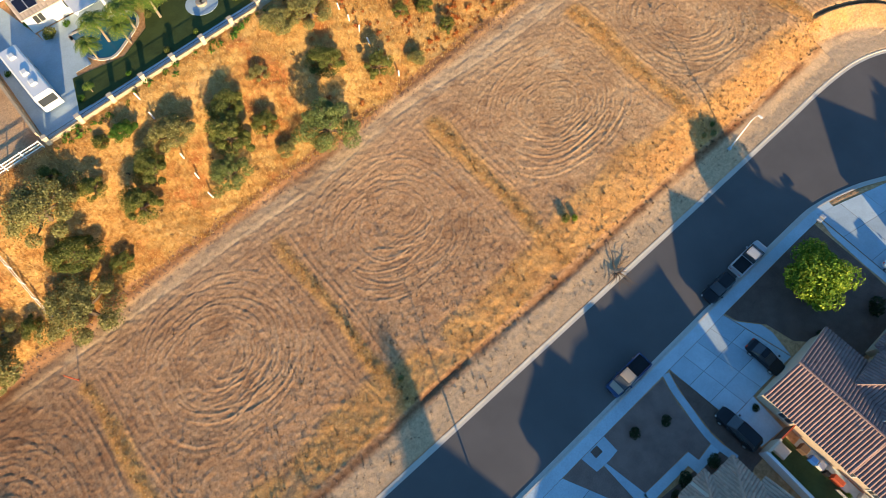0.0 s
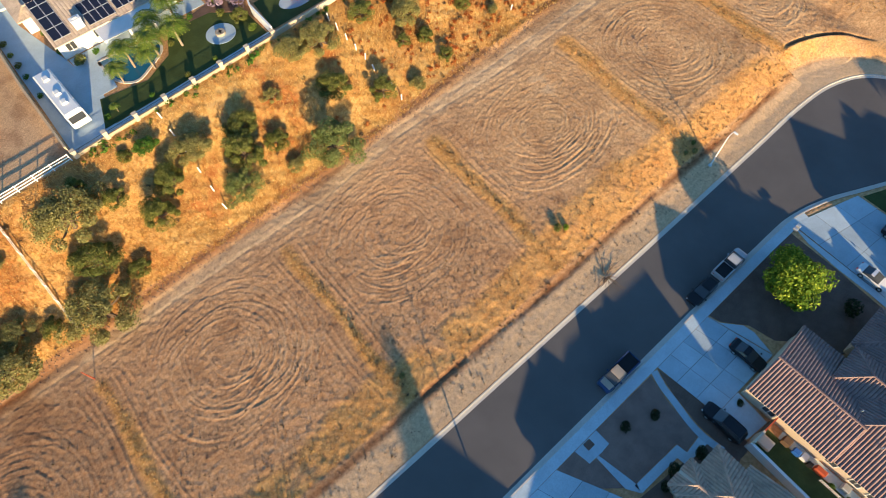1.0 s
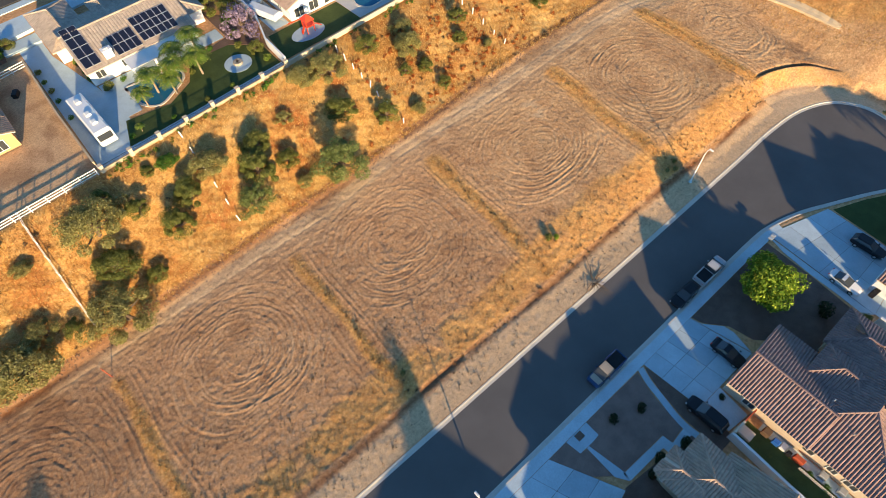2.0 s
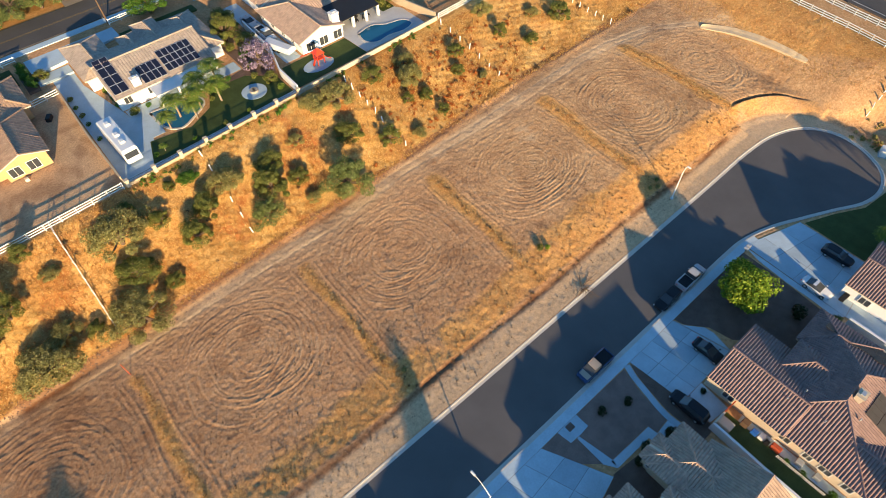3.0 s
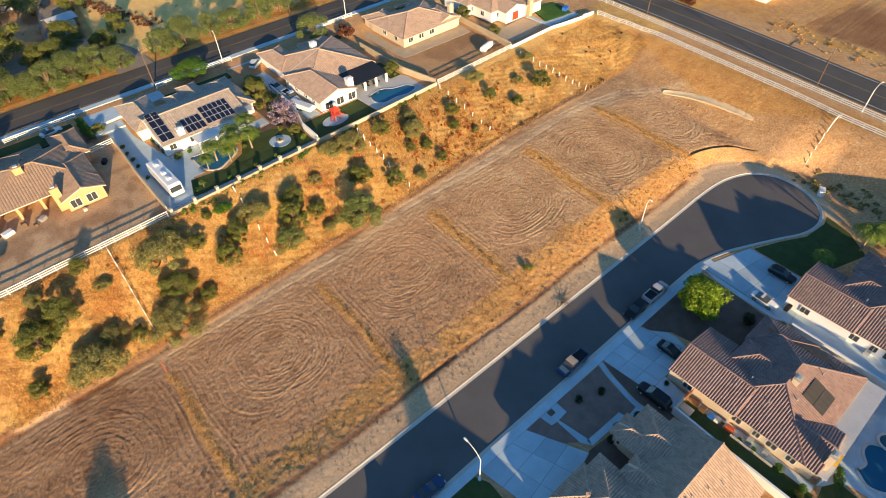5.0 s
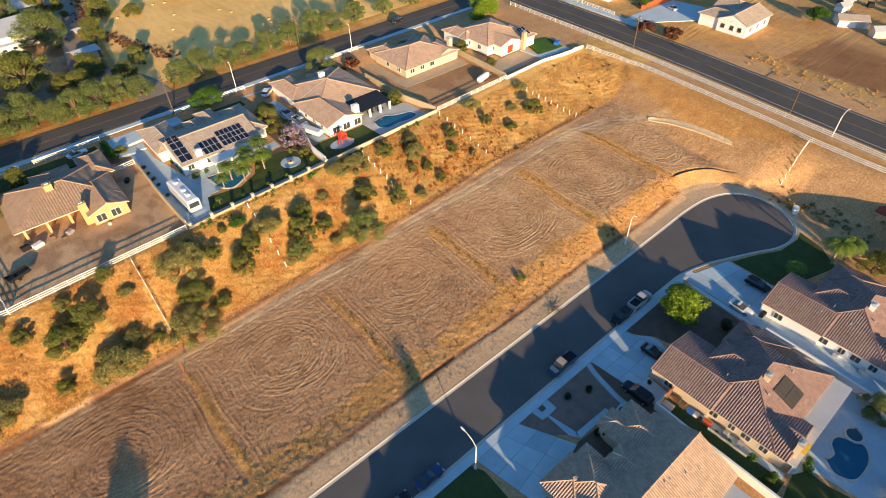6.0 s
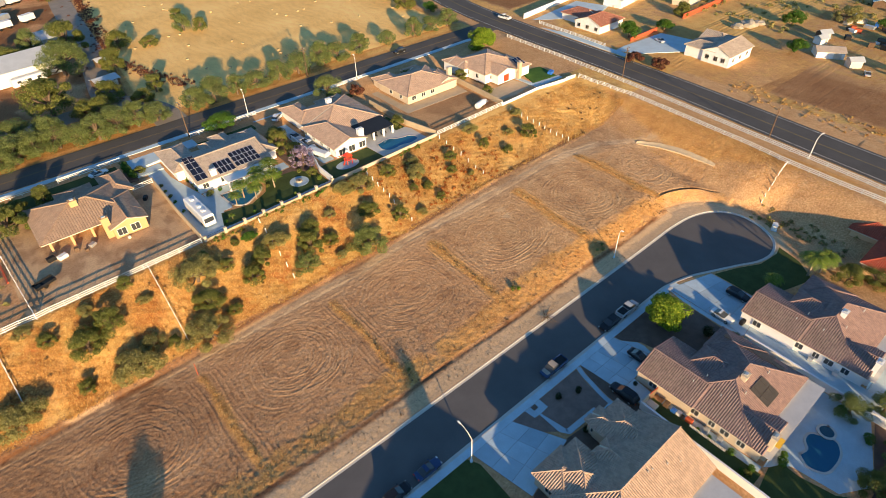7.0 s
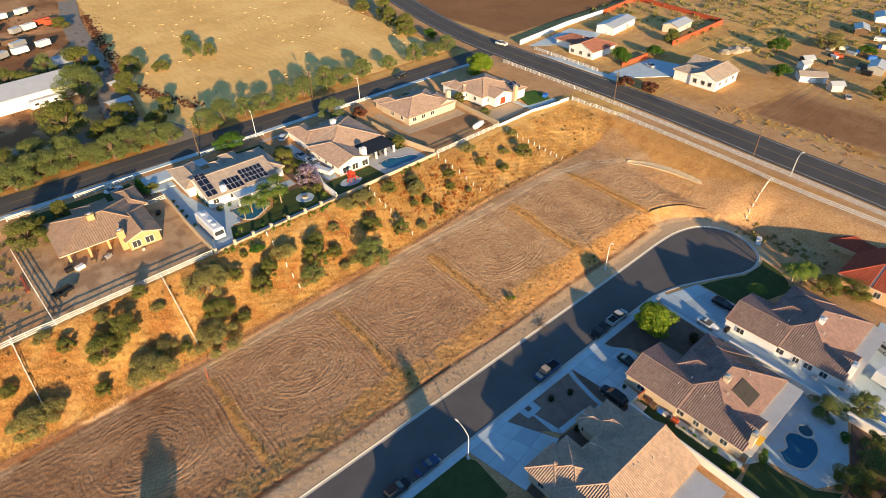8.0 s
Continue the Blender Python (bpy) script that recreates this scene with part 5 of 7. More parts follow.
def clods(name, label, seed, count, place, mat, r0, r1):
    """Loose lumps of soil and stone, past counting."""
    r = random.Random(seed)
    spots = [place(r) for _ in range(count)]
    zs = rough_height(np.array([p[0] for p in spots]), np.array([p[1] for p in spots]))
    s = Shape()
    for (x, y), z in zip(spots, zs):
        k, a = r.uniform(r0, r1), r.uniform(0, 6.28)
        pts = [(x + k * math.cos(a + i * 1.57) * r.uniform(0.7, 1.2), y + k * math.sin(a + i * 1.57) * r.uniform(0.7, 1.2), z - 0.03) for i in range(4)] + [(x + r.uniform(-0.2, 0.2) * k, y + r.uniform(-0.2, 0.2) * k, z + k * r.uniform(0.4, 0.9))]
        s.add(pts, [(0, 1, 4), (1, 2, 4), (2, 3, 4), (3, 0, 4)])
    tagged(part(name, s, mat), label, "clods", kind="stuff")


CLOD = surface("dry_clods", (0.44, 0.245, 0.145), 0.95, 6, 0.8, 0.25, 0.02, per="island")
clods("soil_clods", "loose dry clods of soil on the lots", 5, 7000, lambda r: (r.uniform(-60, 100), r.uniform(11, 45)), CLOD, 0.04, 0.12)
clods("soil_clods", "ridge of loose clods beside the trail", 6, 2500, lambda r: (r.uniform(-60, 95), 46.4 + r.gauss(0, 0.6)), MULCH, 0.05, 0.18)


# a heap of fallen dry branches at the kerb
heap = thing("fallen_branches", (33.3, 7.9, 0.1), "heap of grey dead branches fallen over the kerb", "branches")
hr_ = random.Random(9)
for i in range(16):
    a = hr_.choice((0.3, 1.2, 2.4, 3.6, 4.5, 5.2)) + hr_.uniform(-0.4, 0.4)
    L = hr_.uniform(1.2, 3.4)
    pts = [(0.3 * math.cos(a), 0.3 * math.sin(a), 0.15)]
    for k in range(4):
        a += hr_.uniform(-0.35, 0.35)
        pts.append((pts[-1][0] + L / 4 * math.cos(a), pts[-1][1] + L / 4 * math.sin(a), max(0.12, 0.25 + 0.35 * math.sin(k + i) * 0.6)))
    part("branch", Shape().tube(pts, [0.06, 0.05, 0.035, 0.025, 0.012], 5), BARK, heap)

# ---- fences, walls, poles ----
def rail_fence(name, line, label, tall=1.3, rails=3, step=2.4, group=""):
    """White posts with level rails that follow the ground."""
    top = thing(name, (*line[0], z_at(*line[0])), label, "fence", group)
    c = top.location
    pts = []
    for a, b in zip(line, line[1:]):
        n = max(1, round(math.dist(a, b) / step))
        pts += [(a[0] + (b[0] - a[0]) * i / n, a[1] + (b[1] - a[1]) * i / n) for i in range(n)]
    pts.append(line[-1])
    pos = [Vector((x, y, z_at(x, y))) - c for x, y in pts]
    post = Shape().box(-0.07, 0.07, -0.07, 0.07, -0.2, tall + 0.05).add([(-0.09, -0.09, tall + 0.05), (0.09, -0.09, tall + 0.05), (0.09, 0.09, tall + 0.05), (-0.09, 0.09, tall + 0.05), (0, 0, tall + 0.14)], [(0, 1, 4), (1, 2, 4), (2, 3, 4), (3, 0, 4), (3, 2, 1, 0)]).mesh("post")
    for p in pos:
        part("post", post, WHITE, top).location = p
    for a, b in zip(pos, pos[1:]):
        for k in range(rails):
            h = tall * (0.28 + 0.68 * k / max(1, rails - 1))
            part("rail", Shape().beam(a + Vector((0, 0, h)), b + Vector((0, 0, h)), 0.05, 0.15), WHITE, top)
    return top


def block_wall(name, line, label, tall, mat, thick=0.2, cap=None, drop=0.5):
    top = thing(name, (*line[0], z_at(*line[0])), label, "wall")
    c = top.location
    body, caps = Shape(), Shape()
    for a, b in zip(line, line[1:]):
        n = max(1, round(math.dist(a, b) / 4))
        for i in range(n):
            p, q = [Vector((a[0] + (b[0] - a[0]) * k / n, a[1] + (b[1] - a[1]) * k / n, 0)) for k in (i, i + 1)]
            z = max(z_at(p.x, p.y), z_at(q.x, q.y))
            low = min(z_at(p.x, p.y), z_at(q.x, q.y)) - drop
            m = (low + z + tall) / 2
            if name == "plank_fence":
                part("fence_panel", Shape().beam(Vector((p.x, p.y, m)) - c, Vector((q.x, q.y, m)) - c, thick, z + tall - low), mat, top)
            body.beam(Vector((p.x, p.y, m)) - c, Vector((q.x, q.y, m)) - c, thick, z + tall - low)
            caps.beam(Vector((p.x, p.y, z + tall + 0.04)) - c, Vector((q.x, q.y, z + tall + 0.04)) - c, thick + 0.08, 0.08)
    if name != "plank_fence":
        part("wall", body, mat, top)
    part("coping", caps, cap or mat, top)
    return top


W = lambda x, d=0.0: (x, wall_line(x) + d)
rail_fence("rail_fence", [W(-75), W(-60), W(-42.6), W(-28), W(-11)], "white three-rail fence along the top of the slope")
rail_fence("rail_fence", [W(56.2), W(64), W(73), W(82)], "white three-rail fence along the top of the slope")
rail_fence("rail_fence", [(-42.6, 64.5), (-43.6, 80), (-44.5, 96)], "white three-rail fence at the side of the yard")
rail_fence("rail_fence", [(-17.5, 95.5), (-10.5, 96.3)], "white three-rail fence at the side of the yard")
rail_fence("rail_fence", [(-43, 110.2), (-31, 110.3)], "white rail fence along the upper street", 1.1)
rail_fence("rail_fence", [(-28, 110.2), (-13.5, 110.6)], "white rail fence along the upper street", 1.1)
rail_fence("rail_fence", [(5.0, 110.8), (24.5, 111.4)], "white rail fence along the upper street", 1.1)
rail_fence("rail_fence", [(50, 111.6), (62, 112.0)], "white rail fence along the upper street", 1.1)
rail_fence("rail_fence", [(113.9, 65.7), (114.6, 46.6), (113.1, 26.0), (111.8, 8.2), (110.3, -2.4), (109.6, -14.4), (109.4, -28.8), (108, -50)], "white rail fence beside the cross road path", 1.25)
rail_fence("rail_fence", [(122.6, 106), (121.9, 76), (120.6, 51.1), (119.0, 30.8), (117.4, 11.7), (116.2, -4.5), (114.8, -18.5), (112, -40)], "white rail fence beside the cross road path", 1.25)
rail_fence("rail_fence", [(142.5, 108), (142.0, 90), (141.2, 76)], "white rail fence in front of the red-roofed house", 1.2)

# wall with pillars and iron rails between the gardens and the slope
block_wall("garden_wall", [W(-10.6), W(0), W(10), W(22)], "low tan block wall with pillars above the slope", 0.5, BLOCK_TAN)
pil = thing("wall_pillars", (-10.6, float(wall_line(-10.6)), 8.3), "row of cream pillars along the garden wall", "pillars")
for i in range(8):
    x = -10.2 + i * 4.6
    part("pillar", Shape().box(-0.28, 0.28, -0.28, 0.28, -0.6, 1.5, bevel=0.05).box(-0.36, 0.36, -0.36, 0.36, 1.5, 1.62, bevel=0.05), STUCCO_CREAM, pil).location = (x + 10.6, float(wall_line(x) - wall_line(-10.6)), 0)
    if i < 7:
        bars = Shape()
        for h in (0.65, 1.35):
            bars.beam((x + 10.6 + 0.28, float(wall_line(x) - wall_line(-10.6)), h), (x + 10.6 + 4.32, float(wall_line(x + 4.6) - wall_line(-10.6)), h), 0.04)
        for k in range(28):
            u = (k + 0.5) / 28
            bars.beam((x + 10.88 + 4.04 * u, float(wall_line(x + 4.6 * u) - wall_line(-10.6)), 0.5), (x + 10.88 + 4.04 * u, float(wall_line(x + 4.6 * u) - wall_line(-10.6)), 1.4), 0.025)
        part("iron_railing", bars, BLACK, pil, "black iron railing")
block_wall("garden_wall", [W(22), W(38), W(55.8)], "low cream stucco wall above the slope", 0.8, STUCCO_CREAM)
block_wall("garden_wall", [W(82.2), W(98), (113.5, 66.8)], "white stucco wall above the slope", 0.8, STUCCO_WHITE)
block_wall("garden_wall", [(22.2, 66.6), (22.4, 73), (24.6, 80), (25.2, 92)], "white block wall between two gardens", 1.7, STUCCO_WHITE)
block_wall("garden_wall", [(-10.6, 66.0), (-10.8, 80), (-10.4, 96)], "tan block wall between two gardens", 1.7, BLOCK_TAN)
block_wall("garden_wall", [(55.6, 67.8), (53.6, 78), (53.6, 96)], "tan block wall between two gardens", 1.6, BLOCK_TAN)
block_wall("garden_wall", [(82.2, 68.8), (83.0, 80), (84.0, 98)], "tan block wall between two gardens", 1.6, BLOCK_TAN)
block_wall("garden_wall", [(28.9, -16.8), (28.6, -24), (28.4, -40), (28.2, -70)], "white painted block wall between two houses", 1.75, STUCCO_WHITE, 0.25)
block_wall("garden_wall", [(56.1, -21.0), (55.7, -32), (55.1, -46), (54.2, -75)], "white painted block wall between two houses", 1.75, STUCCO_WHITE, 0.25)
block_wall("garden_gate", [(28.95, -16.9), (31.0, -17.0)], "cream stucco gate wall between house and boundary wall", 2.0, STUCCO_CREAM, 0.2)
block_wall("garden_gate", [(31.1, -17.0), (33.3, -17.1)], "brown wooden side gate beside the cream house", 1.95, WOOD, 0.08, RED_WOOD)
SWALE = spline([(100.4, 33.6), (101.2, 32.0), (102.5, 27.6), (103.1, 21.0), (103.1, 15.8), (102.8, 11.8)], 6)
swale = Shape()
for i in range(len(SWALE) - 1):
    row = []
    for k in (i, i + 1):
        x, y = SWALE[k]
        wd = 0.35 + 1.25 * math.sin(math.pi * min(1.0, (k + 1) / len(SWALE))) ** 0.7
        base = z_at(x, y)
        row += [(x - wd / 2, y, base - 0.05), (x, y, base + 0.14), (x + wd / 2, y, base + 0.5)]
    row += [(q[0], q[1], q[2] - 0.4) for q in row]
    swale.add(row, [(0, 3, 4, 1), (1, 4, 5, 2), (0, 6, 9, 3), (2, 5, 11, 8)])
tagged(part("drain_channel", swale, surface("pale_sandy_concrete", (0.66, 0.50, 0.31), 0.9, 5, 0.6, 0.12, 0.01)), "tan curved concrete drain channel at the foot of the embankment", "drain", kind="structure")
block_wall("garden_wall", [(88, -22), (95, -34), (99, -46)], "tan block wall beside the garden", 1.5, BLOCK_TAN)


def post_row(line, n, label, tall=1.3, lean=0.0):
    """Single white posts without rails; each is a thing."""
    for i in range(n):
        u = i / max(1, n - 1)
        x, y = line[0][0] + (line[1][0] - line[0][0]) * u, line[0][1] + (line[1][1] - line[0][1]) * u
        ob = part("fence_post", Shape().box(-0.08, 0.08, -0.08, 0.08, -0.3, tall * rnd.uniform(0.8, 1.05), bevel=0.03), WHITE)
        ob.matrix_basis = pose(x, y, z_at(x, y), rnd.uniform(-7, 7), rnd.uniform(-7, 7), rnd.uniform(0, 90))
        tagged(ob, label, "post", "posts up the slope")


rail_fence("rail_fence", [(-22.3, 65.2), (-22.6, 56), (-22.9, 47.6)], "white rail fence running down the slope", 1.1, 2)
rail_fence("rail_fence", [(-49.8, 65.2), (-49.8, 58), (-49.7, 52.0)], "white rail fence running down the slope", 1.1, 2)
post_row([(30.6, 64.2), (31.8, 48.6)], 9, "weathered white fence post in dry grass")
post_row([(1.6, 64.0), (1.0, 50.0)], 6, "weathered white fence post in dry grass")
post_row([(55.5, 66.0), (56.5, 50.0)], 7, "weathered white fence post in dry grass")
post_row([(109.6, -2.0), (100.6, -2.6)], 9, "leaning white fence post standing on the embankment")
post_row([(82.0, 65.0), (87.0, 47.0)], 11, "weathered white fence post in dry grass")


def street_lamp(at, turn, label, tall=7.0, arm=2.6, mat=WHITE):
    t = thing("street_lamp", at, label, "street lamp", turn=turn)
    part("base_plate", Shape().tube([(0, 0, -0.1), (0, 0, 0.35)], [0.28, 0.24], 10), CONCRETE, t)
    part("pole", Shape().tube([(0, 0, 0), (0, 0, tall * 0.5), (0, 0, tall)], [0.11, 0.095, 0.07], 10), mat, t)
    part("arm", Shape().tube([(0, 0, tall - 0.15), (arm * 0.35, 0, tall + 0.75), (arm * 0.75, 0, tall + 1.15), (arm, 0, tall + 1.2)], [0.055, 0.05, 0.04, 0.04], 8), mat, t)
    head = part("lamp_head", Shape().box(arm - 0.1, arm + 0.55, -0.14, 0.14, tall + 1.14, tall + 1.3, bevel=0.06), mat, t)
    part("lens", Shape().box(arm, arm + 0.45, -0.1, 0.1, tall + 1.1, tall + 1.136), GLASS, head)
    return t


street_lamp((0.9, -5.2, 0.1), 90, "white steel street lamp with a curved arm beside the pavement", 6.2)
street_lamp((58.2, 9.7, 0.1), -90, "pale steel street lamp with a short arm on the dirt verge", 6.6, 0.35)
street_lamp((22.6, 112.2, 9.5), 90, "steel street lamp with a curved arm beside the upper street", 6.6, 0.4)
street_lamp((116.5, -4.5, 8.2), -10, "steel street lamp with a curved arm beside the cross road", 5.4, 1.6)
street_lamp((60.5, 112.6, 9.5), 90, "steel street lamp with a curved arm beside the upper street", 6.6, 0.4)


def power_pole(at, tall, label, turn=0):
    t = thing("power_pole", at, label, "power pole", turn=turn)
    part("pole", Shape().tube([(0, 0, -0.3), (0, 0, tall)], [0.17, 0.11], 9), WOOD, t)
    for z in (tall - 0.5, tall - 1.4):
        arm = part("crossarm", Shape().box(-1.2, 1.2, -0.06, 0.06, z - 0.06, z + 0.06), WOOD, t)
        for x in (-1.05, -0.4, 0.4, 1.05):
            part("insulator", Shape().tube([(x, 0, z + 0.06), (x, 0, z + 0.24)], [0.05, 0.035], 6), METAL, arm)
    return t


power_pole((5.0, 111.9, 9.4), 10, "tall dark wooden power pole with crossarms", 95)
power_pole((49.5, 124.8, 9.4), 10, "tall dark wooden power pole with crossarms", 95)
power_pole((-47, 126, 9.4), 10, "tall dark wooden power pole with crossarms", 95)
power_pole((118.0, 6.5, 8.4), 10, "tall dark wooden power pole with crossarms", 0)
power_pole((123.6, 56, 8.9), 10, "tall dark wooden power pole with crossarms", 0)
wires = Shape()
for z, d in ((19.2, -0.9), (19.2, 0.0), (19.2, 0.9), (17.8, 0.0)):
    for a, b in (((-47, 126), (5, 111.9)), ((5, 111.9), (49.5, 124.8))):
        wires.tube([(a[0] + (b[0] - a[0]) * u, a[1] + d + (b[1] - a[1]) * u, z - 0.2 - 2.4 * u * (1 - u)) for u in np.linspace(0, 1, 9)], 0.02, 4)
tagged(part("power_line", wires, BLACK), "thin black overhead wires between the poles", "wires", kind="structure")

# a post with a red marker, a plank and a yellow stake on the lots
stake = thing("marker_post", (-24.6, 41.2, z_at(-24.6, 41.2)), "thin rusty red marker post at the corner of a lot", "post")
part("post", Shape().tube([(0, 0, -0.3), (0.05, -0.1, 1.6), (0.1, -0.15, 3.2)], [0.07, 0.06, 0.05], 8), RED_WOOD, stake)

# ---- vehicles ----
def car_model(kind, paint_mat, label, L, Wd, H, name="car", second=None):
    """A parked vehicle on its wheels, nose along +x, centred over the ground."""
    t = thing(name, (0, 0, 0), label, "truck" if kind == "truck" else "car")
    h, w = L / 2, Wd / 2

    def loft(sections, mat, nm, lab=""):
        # sections: x, half width low, z low, z high, half width high
        pts, faces = [], []
        for x, wl, z0, z1, wh in sections:
            m = (z0 + z1) / 2
            pts += [(x, -wl * 0.92, z0), (x, -wl, z0 + 0.12), (x, -wl * 0.99, m), (x, -wh, z1 - 0.04), (x, -wh * 0.85, z1), (x, wh * 0.85, z1), (x, wh, z1 - 0.04), (x, wl * 0.99, m), (x, wl, z0 + 0.12), (x, wl * 0.92, z0)]
        n = 10
        for i in range(len(sections) - 1):
            faces += [(i * n + k, i * n + (k + 1) % n, (i + 1) * n + (k + 1) % n, (i + 1) * n + k) for k in range(n)]
        faces += [tuple(range(n))[::-1], tuple((len(sections) - 1) * n + k for k in range(n))]
        return part(nm, Shape().add(pts, [f[::-1] for f in faces]), mat, t, lab)

    if kind == "truck":
        body = loft([(-h, w * 0.94, 0.5, 1.02, w * 0.92), (-h + 0.1, w, 0.42, 1.1, w * 0.96), (-0.25, w, 0.36, 1.12, w * 0.97), (h - 1.6, w, 0.36, 1.14, w * 0.95), (h - 0.3, w * 0.97, 0.4, 1.05, w * 0.88), (h, w * 0.86, 0.5, 0.92, w * 0.76)], paint_mat, "body")
        loft([(-0.45, w * 0.93, 1.05, 1.2, w * 0.9), (-0.3, w * 0.92, 1.05, 1.72, w * 0.78), (0.9, w * 0.92, 1.05, 1.8, w * 0.76), (1.75, w * 0.9, 1.05, 1.15, w * 0.84)], GLASS, "cabin_glass")
        loft([(-0.3, w * 0.74, 1.7, 1.79, w * 0.7), (0.1, w * 0.76, 1.74, 1.85, w * 0.72), (0.8, w * 0.75, 1.76, 1.86, w * 0.7), (0.98, w * 0.73, 1.7, 1.8, w * 0.68)], second or paint_mat, "cab_roof")
        loft([(1.5, w * 0.86, 1.0, 1.165, w * 0.8), (h - 1.2, w * 0.86, 1.0, 1.15, w * 0.8), (h - 0.35, w * 0.8, 0.95, 1.085, w * 0.74)], second or paint_mat, "bonnet")
        part("bed", Shape().box(-h + 0.18, -0.55, -w * 0.8, w * 0.8, 1.06, 1.124), BLACK, t, "dark open load bed")
        for y in (-w * 0.93, w * 0.93):
            part("bed_rail", Shape().box(-h + 0.08, -0.5, y - 0.08, y + 0.08, 1.05, 1.3, bevel=0.04), paint_mat, t)
        part("tailgate", Shape().box(-h + 0.03, -h + 0.13, -w * 0.9, w * 0.9, 0.7, 1.28, bevel=0.03), paint_mat, t)
        part("bumper", Shape().box(-h - 0.12, -h + 0.02, -w * 0.9, w * 0.9, 0.5, 0.68, bevel=0.04), METAL, t)
    else:
        suv = kind == "suv"
        z = 1.0 if suv else 0.86
        body = loft([(-h, w * 0.84, 0.5, z - 0.08, w * 0.78), (-h + 0.25, w * 0.97, 0.36, z + (0.08 if suv else 0.04), w * 0.9), (-0.6, w, 0.3, z + 0.04, w * 0.95), (h - 1.5, w, 0.3, z, w * 0.94), (h - 0.35, w * 0.95, 0.34, z - 0.12, w * 0.84), (h, w * 0.78, 0.45, z - 0.24, w * 0.66)], paint_mat, "body")
        back, front = (-h + 0.25, h - 1.35) if suv else (-h + 0.75, h - 1.5)
        loft([(back, w * 0.9, z - 0.06, z + 0.08, w * 0.84), (back + (0.35 if suv else 0.85), w * 0.9, z - 0.06, H - 0.06, w * 0.72), (front - 1.0, w * 0.9, z - 0.06, H - 0.06, w * 0.72), (front, w * 0.88, z - 0.06, z + 0.04, w * 0.8)], GLASS, "cabin_glass")
        loft([(back + (0.25 if suv else 0.85), w * 0.7, H - 0.12, H - 0.03, w * 0.64), (back + (0.7 if suv else 1.2), w * 0.72, H - 0.1, H, w * 0.66), (front - 1.3, w * 0.72, H - 0.1, H, w * 0.66), (front - 0.95, w * 0.7, H - 0.12, H - 0.04, w * 0.64)], paint_mat, "roof")
    for x in (-h + 0.95, h - 0.95):
        for y in (-w + 0.1, w - 0.1):
            r = 0.4 if kind == "truck" else 0.34
            wheel = part("wheel", Shape().tube([(x, y - 0.12, r), (x, y + 0.12, r)], r, 18), RUBBER, t)
            part("rim", Shape().tube([(x, y - 0.13, r), (x, y + 0.13, r)], r * 0.6, 12), METAL, wheel)
    for y in (-w * 0.66, w * 0.66):
        part("headlight", Shape().box(h - 0.2, h - 0.02, y - 0.2, y + 0.2, 0.62, 0.74, bevel=0.03), METAL, t)
        part("tail_light", Shape().box(-h - 0.01, -h + 0.12, y - 0.14, y + 0.14, 0.72, 0.84, bevel=0.02), PAINT_RED, t)
    for y in (-w - 0.1, w + 0.1):
        part("mirror", Shape().box(0.75, 0.95, y - 0.1, y + 0.1, 1.0, 1.14, bevel=0.03), paint_mat, t)
    return t


def park(t, x, y, turn, z=None):
    t.matrix_basis = pose(x, y, z_at(x, y) if z is None else z, 0, 0, turn)
    return t


park(car_model("truck", CAR_BLUE, "dark blue pickup truck with tan roof and bonnet at the kerb", 5.8, 1.95, 1.85, "pickup_truck", CAR_TAN), 24.4, -1.75, 180, 0.0)
park(car_model("truck", CAR_SILVER, "silver crew-cab pickup truck parked at the kerb", 5.5, 1.9, 1.85, "pickup_truck"), 46.5, -1.9, 0, 0.0)
park(car_model("suv", CAR_BLACK, "black off-road car parked at the kerb", 4.6, 1.85, 1.8), 40.6, -1.9, 180, 0.0)
park(car_model("sedan", CAR_BLACK, "black sedan parked on the driveway", 4.7, 1.85, 1.45), 37.8, -10.8, -90, 0.17)
park(car_model("suv", CAR_BLACK, "black sport utility car parked beside the house", 5.2, 1.95, 1.8), 29.0, -13.6, 90, 0.17)
park(car_model("sedan", CAR_WHITE, "white sedan parked on the driveway", 4.5, 1.82, 1.42), 58.6, -15.4, -92, 0.17)
park(car_model("suv", CAR_BLACK, "black car parked on the driveway", 4.7, 1.85, 1.6), 66.5, -14.6, -88, 0.17)
park(car_model("sedan", CAR_BLUE, "dark blue sedan parked at the kerb", 4.7, 1.8, 1.42), -5.2, -1.9, 0, 0.0)
park(car_model("suv", CAR_BLACK, "black car parked at the kerb", 4.7, 1.85, 1.65), -11.3, -1.9, 0, 0.0)
park(car_model("suv", CAR_WHITE, "white car parked on a driveway", 4.7, 1.85, 1.65), 28.3, 105.6, 40)
park(car_model("sedan", CAR_SILVER, "silver car parked beside the house", 4.6, 1.8, 1.42), 26.8, 92.6, -85)
park(car_model("truck", CAR_WHITE, "white pickup truck parked beside the house", 5.5, 1.9, 1.85, "pickup_truck"), 27.0, 86.4, -88)
park(car_model("sedan", CAR_WHITE, "white car parked beside the upper street", 4.5, 1.8, 1.42), -19.4, 107.8, 10)
park(car_model("truck", CAR_WHITE, "white pickup truck on the cross road", 5.6, 1.95, 1.85, "pickup_truck"), 137.0, 121.5, 95, 9.64)
park(car_model("suv", CAR_BLACK, "black car on the upper street", 4.7, 1.85, 1.65), 84.5, 121.6, 182, 9.52)
park(car_model("sedan", CAR_WHITE, "white car on a driveway", 4.6, 1.82, 1.42), 160.0, 66.0, 70)
